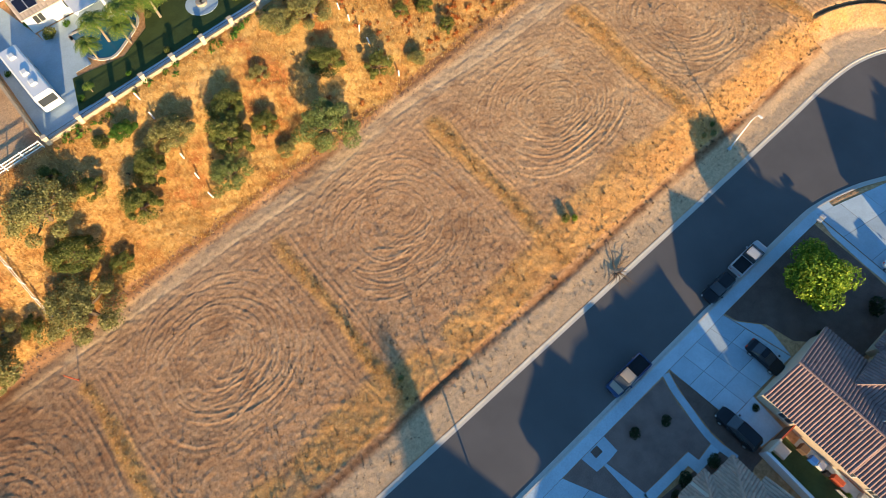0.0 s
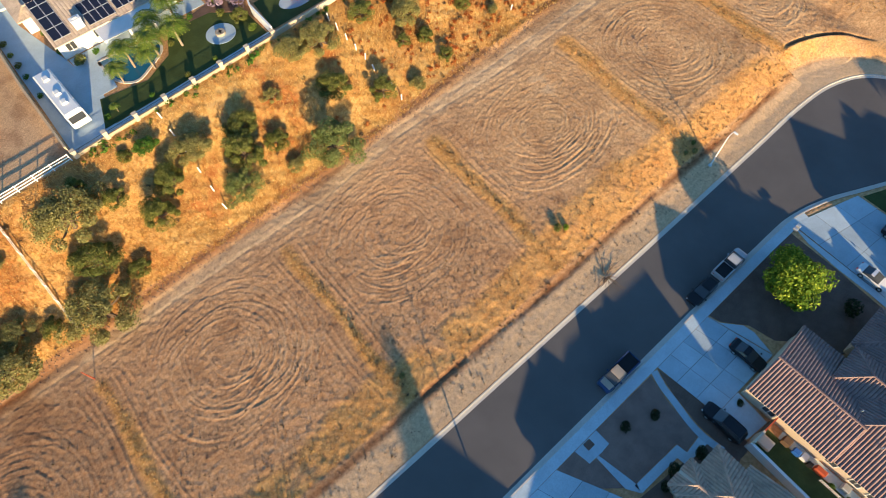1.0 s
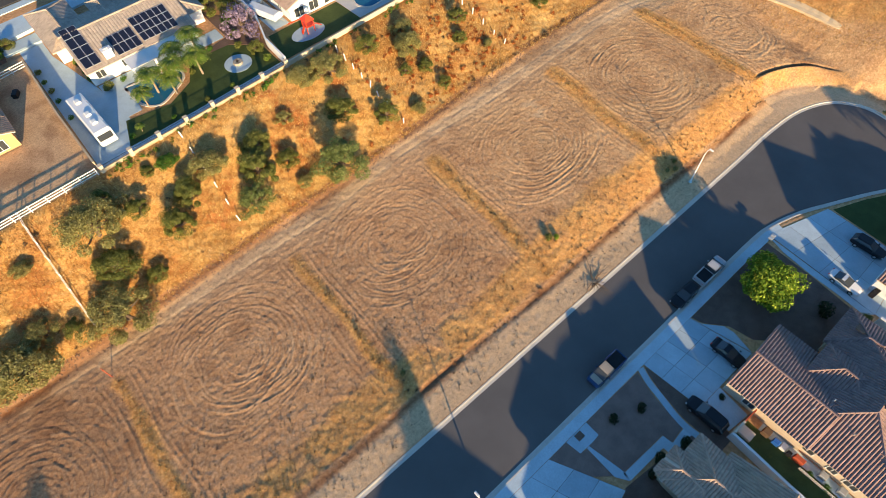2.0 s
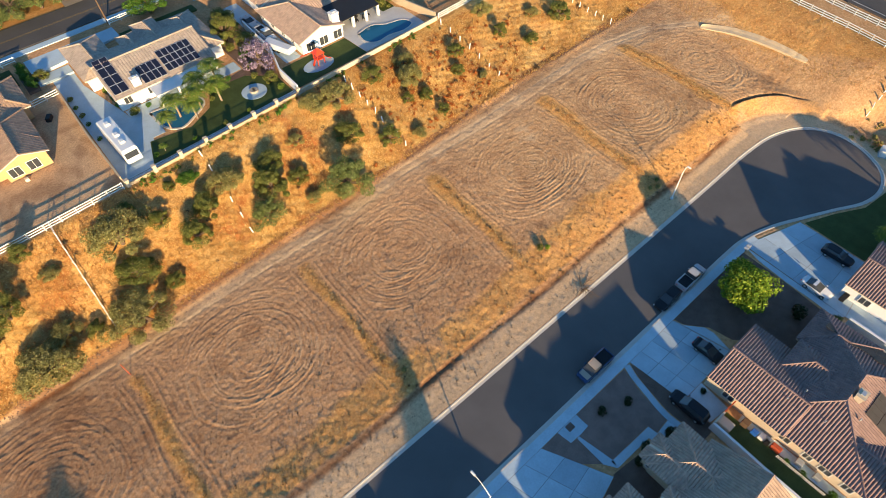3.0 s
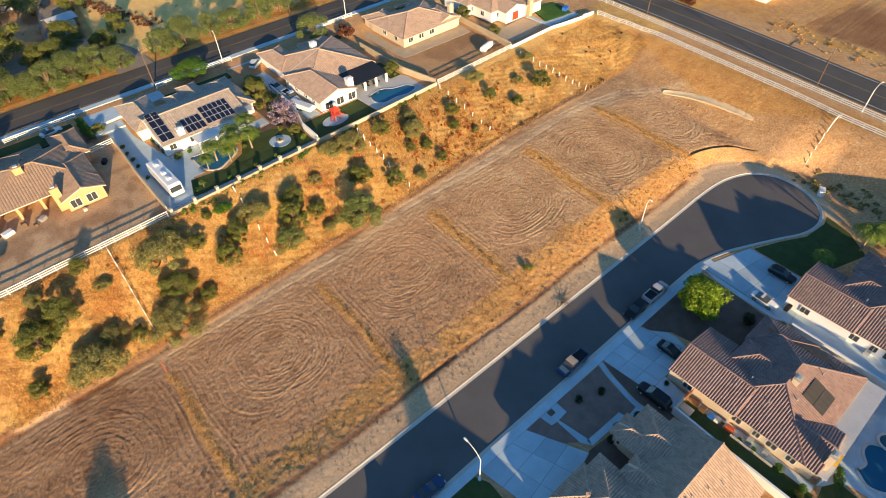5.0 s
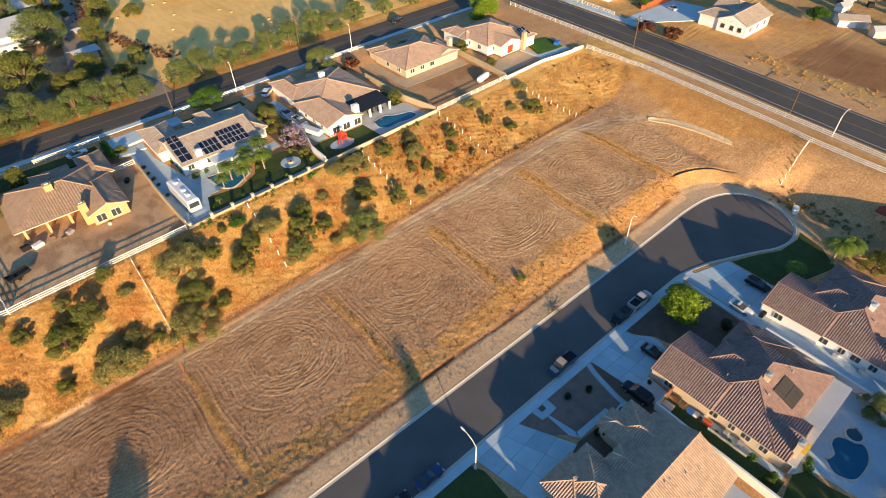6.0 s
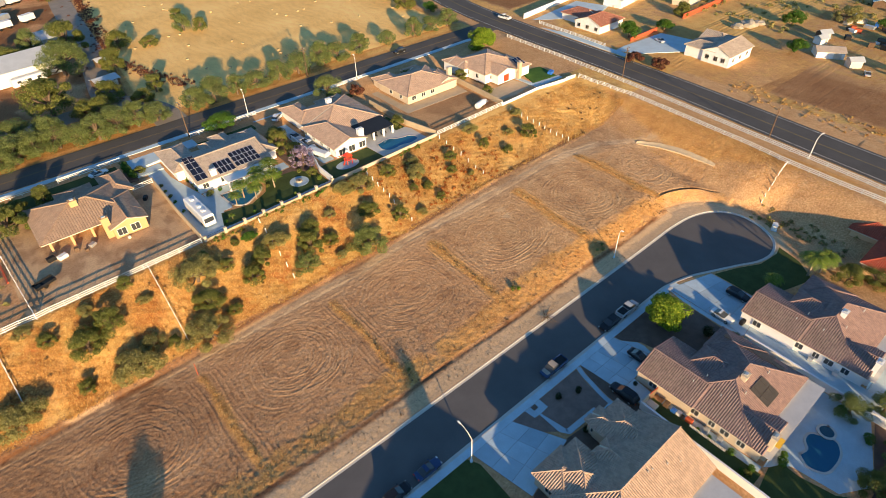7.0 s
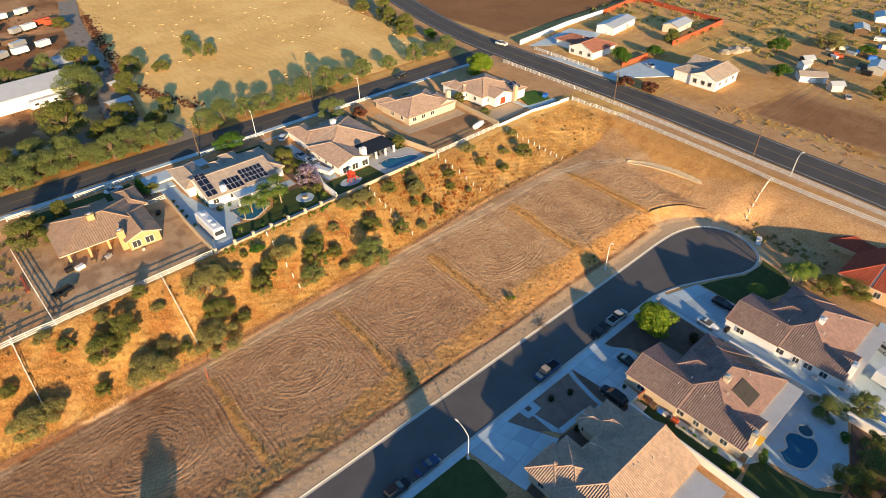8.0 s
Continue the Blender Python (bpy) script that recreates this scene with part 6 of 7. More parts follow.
park(car_model("sedan", CAR_SILVER, "pale car beside a shed", 4.6, 1.82, 1.42), 181.9, 5.2, 20)
park(car_model("sedan", CAR_WHITE, "white car by a house front", 4.6, 1.82, 1.42), 182.0, 101.0, 30)

rv = thing("motorhome", (-7.3, 74.5, 8.35), "white motorhome parked beside the block wall", "motorhome", turn=-88)
part("body", Shape().box(-5.2, 5.0, -1.25, 1.25, 0.55, 3.2, bevel=0.22), CAR_WHITE, rv)
part("stripe", Shape().box(-5.0, 4.8, -1.262, 1.262, 1.0, 1.35), TRIM, rv, "tan stripe")
part("windscreen", Shape().box(4.9, 5.03, -1.05, 1.05, 1.5, 2.6), GLASS, rv)
for x in (-3.2, 0.4, 2.6):
    part("roof_unit", Shape().box(x - 0.5, x + 0.5, -0.4, 0.4, 3.2, 3.5, bevel=0.1), WHITE, rv)
for x in (-3.0, 3.2):
    for y in (-1.12, 1.12):
        part("wheel", Shape().tube([(x, y - 0.14, 0.45), (x, y + 0.14, 0.45)], 0.45, 16), RUBBER, rv)

# ---- yards along the street ----
def slab(name, poly, z, mat, label, category, thick=0.12):
    return tagged(part(name, Shape().prism(poly, z - thick, z), mat), label, category, kind="structure")


def panels(name, poly, nx, ny, z, mat, label, gap=0.03):
    """A concrete surface cast in panels: poly is four corners, panels run along its sides."""
    top = thing(name, (*poly[0], z), label, "driveway", kind="structure")
    a, b, c, d = [Vector((*p, 0)) for p in poly]
    part("joint_filler", Shape().prism([((p - a).x, (p - a).y) for p in (a, b, c, d)], -0.13, -0.012), MULCH, top, "dark filler in the joints")
    for i in range(nx):
        for j in range(ny):
            q = []
            for u, v in ((i, j), (i + 1, j), (i + 1, j + 1), (i, j + 1)):
                u, v = u / nx, v / ny
                q.append((a.lerp(b, u)).lerp(d.lerp(c, u), v) - a)
            m = sum(q, Vector()) / 4
            q = [p + (m - p).normalized() * gap for p in q]
            part("panel", Shape().prism([(p.x, p.y) for p in q], -0.12, rnd.uniform(-0.004, 0.004)), mat, top)
    return top


panels("driveway", [(28.7, -4.47), (38.6, -4.47), (40.4, -12.8), (29.4, -12.6)], 4, 3, 0.152, CONCRETE, "pale concrete driveway cast in square panels")
slab("driveway", [(29.45, -12.65), (33.4, -12.7), (33.0, -17.0), (29.6, -16.6)], 0.148, CONCRETE, "pale concrete strip beside the house", "driveway")
slab("driveway", [(38.7, -4.5), (39.1, -6.0), (41.0, -8.2), (41.2, -9.6), (40.5, -12.7)], 0.148, CONCRETE, "pale concrete edge of the driveway", "driveway")
slab("gravel_bed", [(27.3, -4.6), (17.5, -4.5), (17.4, -6.4), (15.6, -6.5), (16.4, -11.3), (23.2, -11.6), (23.4, -12.9), (25.7, -12.7), (26.4, -7.6), (27.0, -5.6)], 0.135, GRAVEL, "brown gravel front yard bed", "gravel")
slab("gravel_bed", [(13.9, -4.5), (11.0, -4.5), (11.5, -6.4), (12.5, -8.5), (15.2, -10.8), (15.2, -6.7), (14.2, -6.4)], 0.135, GRAVEL, "brown gravel front yard bed", "gravel")
slab("gravel_bed", [(28.6, -4.6), (29.0, -7.9), (29.3, -12.6), (29.5, -17.4), (27.5, -17.4), (26.9, -15.3), (26.8, -12.0), (27.5, -7.9), (28.1, -5.8)], 0.135, MULCH, "dark gravel strip beside the driveway", "gravel")
path_line = spline([(28.0, -4.5), (27.3, -6.4), (26.9, -8.4), (26.3, -11.2), (26.2, -13.4), (26.6, -15.6)], 6)
tagged(part("garden_path", strip(Shape(), path_line, -0.42, 0.42, 0.0, 0.165), CONCRETE), "curved pale concrete garden path", "path", kind="structure")
slab("garden_path", [(13.9, -4.5), (17.5, -4.5), (17.5, -6.5), (16.2, -6.6), (14.2, -6.5)], 0.15, CONCRETE, "pale concrete landing in the front yard", "path")
slab("planter", [(15.15, -4.62), (16.2, -4.62), (16.2, -5.5), (15.15, -5.5)], 0.165, MULCH, "small square soil planter in the concrete", "planter")
slab("garden_path", [(15.25, -6.6), (15.62, -6.6), (16.5, -11.4), (16.2, -12.4), (15.2, -10.9)], 0.15, CONCRETE, "straight pale concrete garden path", "path")
slab("garden_path", [(16.2, -11.35), (23.2, -11.68), (23.4, -12.98), (25.7, -12.8), (26.2, -13.9), (22.2, -13.8), (22.1, -12.6), (16.3, -12.4)], 0.15, CONCRETE, "pale concrete path along the house", "path")
panels("driveway", [(1.8, -4.47), (10.9, -4.47), (15.0, -12.7), (3.8, -15.4)], 3, 3, 0.15, CONCRETE, "wide pale concrete driveway cast in panels")
slab("yard_soil", [(38.9, -4.5), (57.0, -4.5), (56.6, -12), (55.8, -20), (46, -18.2), (44.4, -14.1), (42.2, -11.9), (41.5, -8.6), (39.3, -6.0)], 0.125, MULCH, "dark bare soil yard under the round tree", "soil")
slab("gravel_bed", [(15.2, -12.5), (26.6, -13.9), (27.6, -17.3), (26.0, -17.8), (4.0, -17.8), (3.9, -15.5), (14.8, -12.8)], 0.128, MULCH, "dark gravel along the front of the house", "gravel")
slab("lawn", [(-30, -4.5), (0.6, -4.5), (1.6, -6.5), (1.2, -14), (-30, -14)], 0.14, LAWN, "dark green front lawn beside the street lamp", "lawn")
panels("driveway", [(58.4, -3.9), (69.2, -7.3), (68.9, -19.2), (57.4, -20.6)], 3, 4, 0.152, CONCRETE, "wide pale concrete driveway cast in panels")
slab("driveway", [(58.2, -4.2), (57.4, -20.5), (56.3, -19.6), (56.6, -16), (56.8, -11.6), (57.3, -7.0)], 0.146, CONCRETE, "pale concrete edge of the driveway", "driveway")
slab("driveway", [(57.5, -20.6), (61.2, -20.2), (61.2, -75), (56.8, -75)], 0.147, CONCRETE, "pale concrete drive beside the white house", "driveway")
slab("lawn", [(69.6, -7.9), (75, -10.2), (80, -12.9), (86, -13.6), (88.6, -13.0), (87, -18), (83, -22.5), (69.2, -18.0)], 0.14, LAWN, "green lawn beside the turning circle", "lawn")
slab("lawn", [(29.2, -17.2), (32.4, -17.2), (32.4, -36), (29.2, -36)], 0.13, LAWN, "narrow shaded lawn between house and wall", "lawn")
slab("garden_path", [(32.45, -18.8), (33.7, -18.8), (33.7, -35.5), (32.45, -35.5)], 0.14, CONCRETE, "narrow concrete path along the house", "path")
slab("patio", [(33.8, -35.6), (55.2, -35.6), (54.8, -43.5), (43.0, -48.0), (38.0, -45.0), (37.2, -38.4)], 0.13, CONCRETE, "grey concrete patio round the pool", "patio")
POOL = spline([(40.2, -38.5), (42.0, -38.9), (43.5, -37.9), (45.2, -38.0), (46.1, -39.6), (46.6, -41.3), (44.8, -42.5), (42.2, -42.7), (40.0, -42.2), (39.1, -40.2), (40.2, -38.5)], 4)[:-1]


def pool(outline, z, label, water, deck=KERB):
    top = thing("swimming_pool", (*outline[0], z), label, "pool", kind="structure")
    o = Vector((*outline[0], 0))
    loc = [(p[0] - o.x, p[1] - o.y) for p in outline]
    part("water", Shape().prism(loc, -0.08, 0.03), water, top)
    part("coping", strip(Shape(), loc + loc[:2], 0.0, -0.38 if sum(a[0] * b[1] - b[0] * a[1] for a, b in zip(loc, loc[1:] + loc[:1])) > 0 else 0.38, -0.1, 0.07), deck, top, "pale stone coping")
    return top


pool(POOL, 0.15, "kidney-shaped swimming pool with dark blue water", WATER)
pool([(47.3 + 1.1 * math.cos(a), -39.5 + 1.1 * math.sin(a)) for a in np.linspace(0, 6.28, 17)[:-1]], 0.35, "small round spa beside the pool", WATER_DARK)
slab("lawn", [(34.4, -36.2), (36.6, -37.4), (36.4, -40), (37.4, -44.8), (40, -48), (30, -48), (29, -37)], 0.135, LAWN, "curved green lawn behind the house", "lawn")
slab("yard_soil", [(47, -46.6), (54.9, -44), (54.0, -75), (30, -75), (30, -48.2), (42.8, -48.4)], 0.12, MULCH, "dark planted soil at the back of the garden", "soil")


def shrub_thing(x, y, r, mat, label, seed, z=0.13):
    t = thing("shrub", (x, y, z), label, "shrub")
    s = Shape()
    leaf_cloud(s, [(0, 0, r * 0.7, r * 0.75), (r * 0.3, r * 0.2, r * 0.55, r * 0.55), (-r * 0.3, -r * 0.1, r * 0.5, r * 0.55)], 420, 0.13 * max(0.6, r), seed)
    part("crown", s, mat, t)
    part("stem", Shape().tube([(0, 0, -0.05), (0, 0, r * 0.6)], [0.06, 0.03], 6), BARK, t)


for i, (x, y, r) in enumerate(((20.2, -6.5, 0.85), (23.8, -7.9, 0.85), (20.6, -13.2, 1.1), (24.4, -14.0, 1.0), (18.6, -13.6, 0.8), (32.4, -13.6, 0.6), (44.8, -13.6, 0.9), (52.6, -15.8, 1.5))):
    shrub_thing(x, y, r, LEAF_DARK, "rounded dark green shrub in the gravel", 300 + i)
for i, (x, y, r) in enumerate(((32.2, -25.6, 0.5), (32.2, -27.6, 0.6), (32.3, -31.2, 0.9), (32.0, -34.6, 0.8), (36.5, -37.2, 1.1), (38.0, -36.9, 0.8), (30.4, -33.8, 0.7), (50.5, -44.5, 1.3), (53, -39.5, 1.2), (54.6, -33, 0.9))):
    shrub_thing(x, y, r, LEAF_GREEN, "leafy green garden shrub", 330 + i)

for i, (x, y, r, mat) in enumerate(((33.4, 16.9, 0.8, LEAF_OAK), (34.3, 16.2, 0.6, LEAF_LIME), (57.9, 12.6, 0.6, LEAF_BUSH), (56.6, 13.2, 0.45, LEAF_BUSH), (58.8, 13.6, 0.5, LEAF_OAK), (4.6, 15.4, 0.5, LEAF_BUSH))):
    shrub_thing(x, y, r, mat, "scraggy dry shrub on the bank above the street", 400 + i, z_at(x, y))

# clutter beside the cream house
def crate(x, y, w, d, h, mat, name, label, z=0.14, turn=0.0):
    ob = part(name, Shape().box(-w / 2, w / 2, -d / 2, d / 2, 0, h, bevel=0.05), mat)
    ob.matrix_basis = pose(x, y, z, 0, 0, turn)
    return tagged(ob, label, name.replace("_", " "))


for x, y, w, d, h, m, n, l in ((32.6, -19.6, 0.9, 0.9, 0.9, WOOD, "wooden_barrel", "old wooden barrel beside the house"), (32.5, -21.0, 0.7, 0.8, 0.6, PAINT_BLUE, "plastic_tub", "blue plastic tub beside the house"), (32.7, -21.9, 0.9, 0.7, 0.5, WHITE, "storage_box", "white storage box beside the house"), (32.4, -22.7, 0.5, 0.5, 0.7, BLACK, "rubbish_bin", "black rubbish bin beside the house"), (32.6, -23.8, 0.6, 1.2, 0.9, RED_WOOD, "wooden_bench", "red-brown wooden bench beside the house"), (33.1, -26.6, 0.8, 0.8, 0.8, METAL, "air_conditioner", "grey air conditioner unit on a pad"), (33.1, -28.9, 0.8, 0.8, 0.8, METAL, "air_conditioner", "grey air conditioner unit on a pad"), (60.5, -35.6, 0.8, 0.8, 0.8, METAL, "air_conditioner", "grey air conditioner unit on a pad"), (60.5, -31.4, 0.8, 0.8, 0.8, METAL, "air_conditioner", "grey air conditioner unit on a pad"), (61.0, -22.6, 0.7, 0.7, 1.0, PAINT_GREEN, "rubbish_bin", "green wheeled rubbish bin against the wall"), (59.8, -18.8, 0.7, 0.7, 1.05, BLACK, "rubbish_bin", "black wheeled rubbish bin"), (60.7, -18.9, 0.7, 0.7, 1.05, BLACK, "rubbish_bin", "black wheeled rubbish bin"), (30.8, -18.0, 1.3, 1.8, 0.5, TRIM, "storage_box", "tan storage box by the wall")):
    crate(x, y, w, d, h, m, n, l)
for i, (x, y, tn) in enumerate(((13.4, -15.4, 20), (14.6, -15.0, -25))):
    seat = thing("porch_chair", (x, y, 0.13), "dark padded chair on the shaded front porch", "chair", "porch chairs", turn=tn)
    part("seat", Shape().box(-0.4, 0.4, -0.4, 0.4, 0.3, 0.48, bevel=0.05), BLACK, seat)
    part("backrest", Shape().box(-0.4, 0.4, -0.45, -0.33, 0.3, 0.95, bevel=0.04), BLACK, seat)
    for lx in (-0.34, 0.34):
        part("armrest", Shape().box(lx - 0.06, lx + 0.06, -0.38, 0.38, 0.05, 0.66, bevel=0.03), BLACK, seat)
picket = thing("picket_fence", (32.1, -25, 0.1), "low white picket fence beside the path", "fence")
for i in range(26):
    part("picket", Shape().box(-0.02, 0.02, -0.05, 0.05, 0, 0.7), WHITE, picket).location = (-0.25, -i * 0.24 + 0.6, 0)
for z in (0.2, 0.55):
    part("rail", Shape().box(-0.27, -0.23, -5.5, 0.7, z - 0.03, z + 0.03), WHITE, picket)
boxw = thing("utility_box", (94.4, -9.0, 0.12), "white utility cabinet at the end of the street", "cabinet", turn=25)
part("body", Shape().box(-0.8, 0.8, -0.5, 0.5, 0, 1.35, bevel=0.06), WHITE, boxw)
part("base", Shape().box(-0.95, 0.95, -0.65, 0.65, -0.1, 0.06), CONCRETE, boxw)
part("lid", Shape().box(-0.84, 0.84, -0.54, 0.54, 1.35, 1.42, bevel=0.03), WHITE, boxw)
# mailboxes and meter covers at the kerb
mail = thing("mailbox_stand", (57.4, -4.6, 0.12), "double mailbox on a post by the kerb", "mailbox")
part("post", Shape().box(-0.05, 0.05, -0.05, 0.05, 0, 1.0), WOOD, mail)
for dx in (-0.35, 0.35):
    part("mailbox", Shape().box(dx - 0.25, dx + 0.25, -0.3, 0.3, 1.0, 1.3, bevel=0.08), METAL, mail)

# ---- gardens above the slope ----
UP = 8.5
slab("driveway", [(-10.4, 67.0), (-3.6, 67.0), (-2.6, 73.5), (-3.6, 83), (-6.2, 96), (-6.2, 101), (-10.2, 101)], UP + 0.03, CONCRETE, "pale concrete drive beside the block wall", "driveway", 0.2)
slab("driveway", [(-12.4, 101.1), (-6.1, 101.1), (-6.1, 104.0), (-12.4, 104.0)], 8.9, CONCRETE, "pale concrete drive beside the hedge", "driveway", 0.6)
slab("lawn", [(-41, 99.5), (-31, 99.5), (-31, 103.4), (-15.2, 104.0), (-15.2, 109.6), (-41, 109.4)], 9.3, LAWN, "dark green front lawn of the yellow house", "lawn", 0.9)
slab("driveway", [(-12.4, 104.1), (5, 106.0), (5, 110.6), (-12.4, 110.4)], 9.35, CONCRETE, "pale concrete drive up to the street", "driveway", 0.6)
slab("patio", [(-3.6, 73.4), (-0.4, 73.4), (0.2, 80.4), (18, 80.4), (18, 83.4), (-3.4, 83.4)], UP + 0.04, CONCRETE, "pale concrete patio behind the white house", "patio", 0.2)
slab("lawn", [(-3.4, 72.8), (-5.2, 67.2), (21.8, 68.0), (21.8, 74.0), (17.5, 78.0), (10.5, 78.6), (8.2, 74.0), (3.5, 71.5)], UP + 0.05, LAWN, "green garden lawn with long palm shadows", "lawn", 0.2)
slab("flower_bed", [(9.4, 78.4), (17.8, 78.0), (21.6, 74.6), (21.8, 84), (18.4, 90), (18.4, 80.2)], UP + 0.045, MULCH, "brown planted bed beside the lawn", "flower bed", 0.2)
pool(spline([(-0.2, 79.8), (0.2, 74.8), (2.2, 72.6), (5.0, 73.8), (7.8, 75.8), (8.0, 78.0), (5.6, 79.0), (2.6, 79.4), (-0.2, 79.8)], 4)[:-1], UP + 0.06, "small swimming pool shaded by palms", WATER)
slab("garden_path", [(-10.3, 66.0), (22.0, 67.1), (22.0, 68.0), (-5.0, 67.0), (-10.3, 67.0)], UP + 0.06, CONCRETE, "grey concrete strip inside the pillared wall", "path", 0.2)
pit = thing("fire_pit", (16.4, 72.6, UP + 0.06), "round stone fire pit on a pale paved circle", "fire pit")
part("paving", Shape().tube([(0, 0, 0), (0, 0, 0.06)], 2.3, 28), CONCRETE, pit)
part("ring", Shape().tube([(0, 0, 0.06), (0, 0, 0.45), (0, 0, 0.45)], [0.8, 0.75, 0.45], 20), STONE, pit)
slab("hedge_bed", [(-14.6, 100), (-12.6, 100), (-12.0, 110), (-14.6, 110)], 9.0, MULCH, "soil under the clipped hedge", "soil", 0.6)
hedge = thing("hedge", (-13.4, 104.5, 9.0), "clipped bright green hedge beside the drive", "hedge")
s = Shape()
leaf_cloud(s, [(rnd.uniform(-0.5, 0.5), y, 0.9, 0.75) for y in np.linspace(-4.2, 4.2, 15)], 2600, 0.14, 91)
part("leaves", s, LEAF_GREEN, hedge)
for i, (x, y, r) in enumerate(((-9.6, 84, 0.6), (-9.6, 87, 0.7), (-9.7, 90, 0.6), (-9.5, 79, 0.6), (-9.6, 93, 0.7), (-3.4, 88, 0.9), (-3.3, 85.4, 1.1), (-2.2, 81.4, 1.2), (-3.6, 91, 1.0), (0.4, 81.8, 0.7), (9.6, 75.5, 0.7), (12.6, 77.8, 0.8), (14.6, 78.8, 0.7), (18.6, 76.2, 0.9), (19.6, 79.4, 1.0), (20.4, 83.4, 1.3), (19.5, 87, 1.2), (20.6, 70.0, 0.9), (2.6, 68.2, 0.5), (8.4, 68.2, 0.6), (13.0, 68.4, 0.5), (-4.0, 68.6, 0.7))):
    shrub_thing(x, y, r, (LEAF_GREEN, LEAF_OAK, LEAF_PALM)[i % 3], "leafy garden shrub beside the lawn", 360 + i, UP + 0.02)

slab("lawn", [(23.0, 68.0), (38.6, 68.3), (38.2, 75.2), (23.8, 75.2)], UP + 0.05, LAWN, "dark green garden lawn behind the low wall", "lawn", 0.2)
slab("patio", [(38.7, 68.6), (53.4, 68.6), (53.4, 76.0), (49.4, 83.0), (38.4, 83.0), (38.3, 75.3)], UP + 0.04, COVER, "grey stone-paved patio round the pool", "patio", 0.2)
slab("lawn", [(49.6, 77.6), (52.6, 77.6), (52.6, 86), (49.6, 86)], UP + 0.06, LAWN, "small green lawn beside the patio", "lawn", 0.2)
pool(spline([(41.2, 74.4), (40.6, 71.6), (42.2, 69.8), (45.5, 70.0), (48.5, 69.4), (51.2, 70.2), (50.6, 72.4), (47.2, 73.4), (44.6, 75.0), (41.2, 74.4)], 4)[:-1], UP + 0.06, "kidney-shaped swimming pool with bright blue water", WATER)
slab("driveway", [(25.3, 76), (28.6, 76), (28.6, 104), (33, 106), (33, 108), (25.2, 108)], UP + 0.03, CONCRETE, "pale concrete drive beside the tan-roofed house", "driveway", 0.2)
slab("driveway", [(22, 107.8), (36, 107.8), (36, 111.2), (22, 111.0)], 9.25, CONCRETE, "pale concrete drive up to the street", "driveway", 0.7)
slab("lawn", [(37, 104), (53, 104), (53, 109), (37, 109)], 9.0, LAWN, "dark green front lawn", "lawn", 0.7)
slab("lawn", [(5.2, 105), (21, 104.5), (21, 110.2), (5.2, 110)], 9.15, LAWN, "dark green front lawn behind the rail fence", "lawn", 0.8)
slab("sand_pit", [(29.6 + 3.2 * math.cos(a) , 71.4 + 2.0 * math.sin(a)) for a in np.linspace(0, 6.28, 19)[:-1]], UP + 0.08, CONCRETE, "pale oval sand patch under the play set", "sand", 0.2)
play = thing("play_set", (30.0, 71.6, UP + 0.08), "bright red-orange garden play set with a slide", "play set")
for x in (-0.7, 0.7):
    for y in (-0.7, 0.7):
        part("post", Shape().box(x - 0.06, x + 0.06, y - 0.06, y + 0.06, 0, 2.5), PAINT_RED, play)
part("deck", Shape().box(-0.8, 0.8, -0.8, 0.8, 1.2, 1.32), PAINT_RED, play)
part("canopy", Shape().add([(-0.95, -0.95, 2.3), (0.95, -0.95, 2.3), (0.95, 0.95, 2.3), (-0.95, 0.95, 2.3), (0, 0, 3.3)], [(0, 1, 4), (1, 2, 4), (2, 3, 4), (3, 0, 4), (3, 2, 1, 0)]), PAINT_RED, play)
part("slide", Shape().beam((0.8, 0, 1.25), (2.4, 0, 0.15), 0.6, 0.1), PAINT_RED, play)
part("ladder", Shape().beam((-0.8, 0, 1.25), (-1.4, 0, 0.05), 0.5, 0.08), PAINT_RED, play)
part("swing_beam", Shape().beam((-0.7, 0.7, 2.4), (-3.2, 0.9, 2.4), 0.12), PAINT_RED, play)

slab("patio", [(58.5, 83.5), (81.5, 83.0), (82.0, 88.5), (61.0, 89.0), (61.0, 104), (58.5, 104)], UP + 0.04, BLOCK_TAN, "tan paved patio round the cream house", "patio", 0.2)
slab("yard_soil", [(84.6, 71.5), (91, 71.0), (99, 72.6), (98, 80), (90.5, 78.8), (85, 80)], UP + 0.04, BLOCK_TAN, "tan paved sports court", "court", 0.2)
slab("lawn", [(100.8, 73.2), (110.2, 72.0), (112.4, 80.4), (104.0, 82.0)], UP + 0.35, LAWN_BRIGHT, "bright green rectangular lawn", "lawn", 0.5)
slab("patio", [(99.2, 70.5), (113.4, 69.4), (116, 82.0), (112.6, 82.0), (110.6, 71.6), (100.4, 72.8), (100.2, 81.8), (99.0, 80)], UP + 0.3, CONCRETE, "pale concrete round the green lawn", "patio", 0.5)
crate(110.2, 74.2, 2.2, 1.4, 0.9, PAINT_BLUE, "paddling_pool", "bright blue covered tub beside the lawn", UP + 0.3, 20)
boat = thing("boat_trailer", (77.4, 72.6, UP + 0.02), "pale covered boat on a trailer in the dirt yard", "boat", turn=15)
part("hull", Shape().tube([(-2.6, 0, 0.9), (-1.8, 0, 0.85), (1.2, 0, 0.85), (2.8, 0, 1.0)], [0.7, 0.95, 0.9, 0.15], 12), WHITE, boat)
part("trailer", Shape().box(-2.4, 3.4, -0.5, 0.5, 0.3, 0.42), METAL, boat)
for y in (-0.8, 0.8):
    part("wheel", Shape().tube([(-0.6, y - 0.1, 0.3), (-0.6, y + 0.1, 0.3)], 0.3, 12), RUBBER, boat)

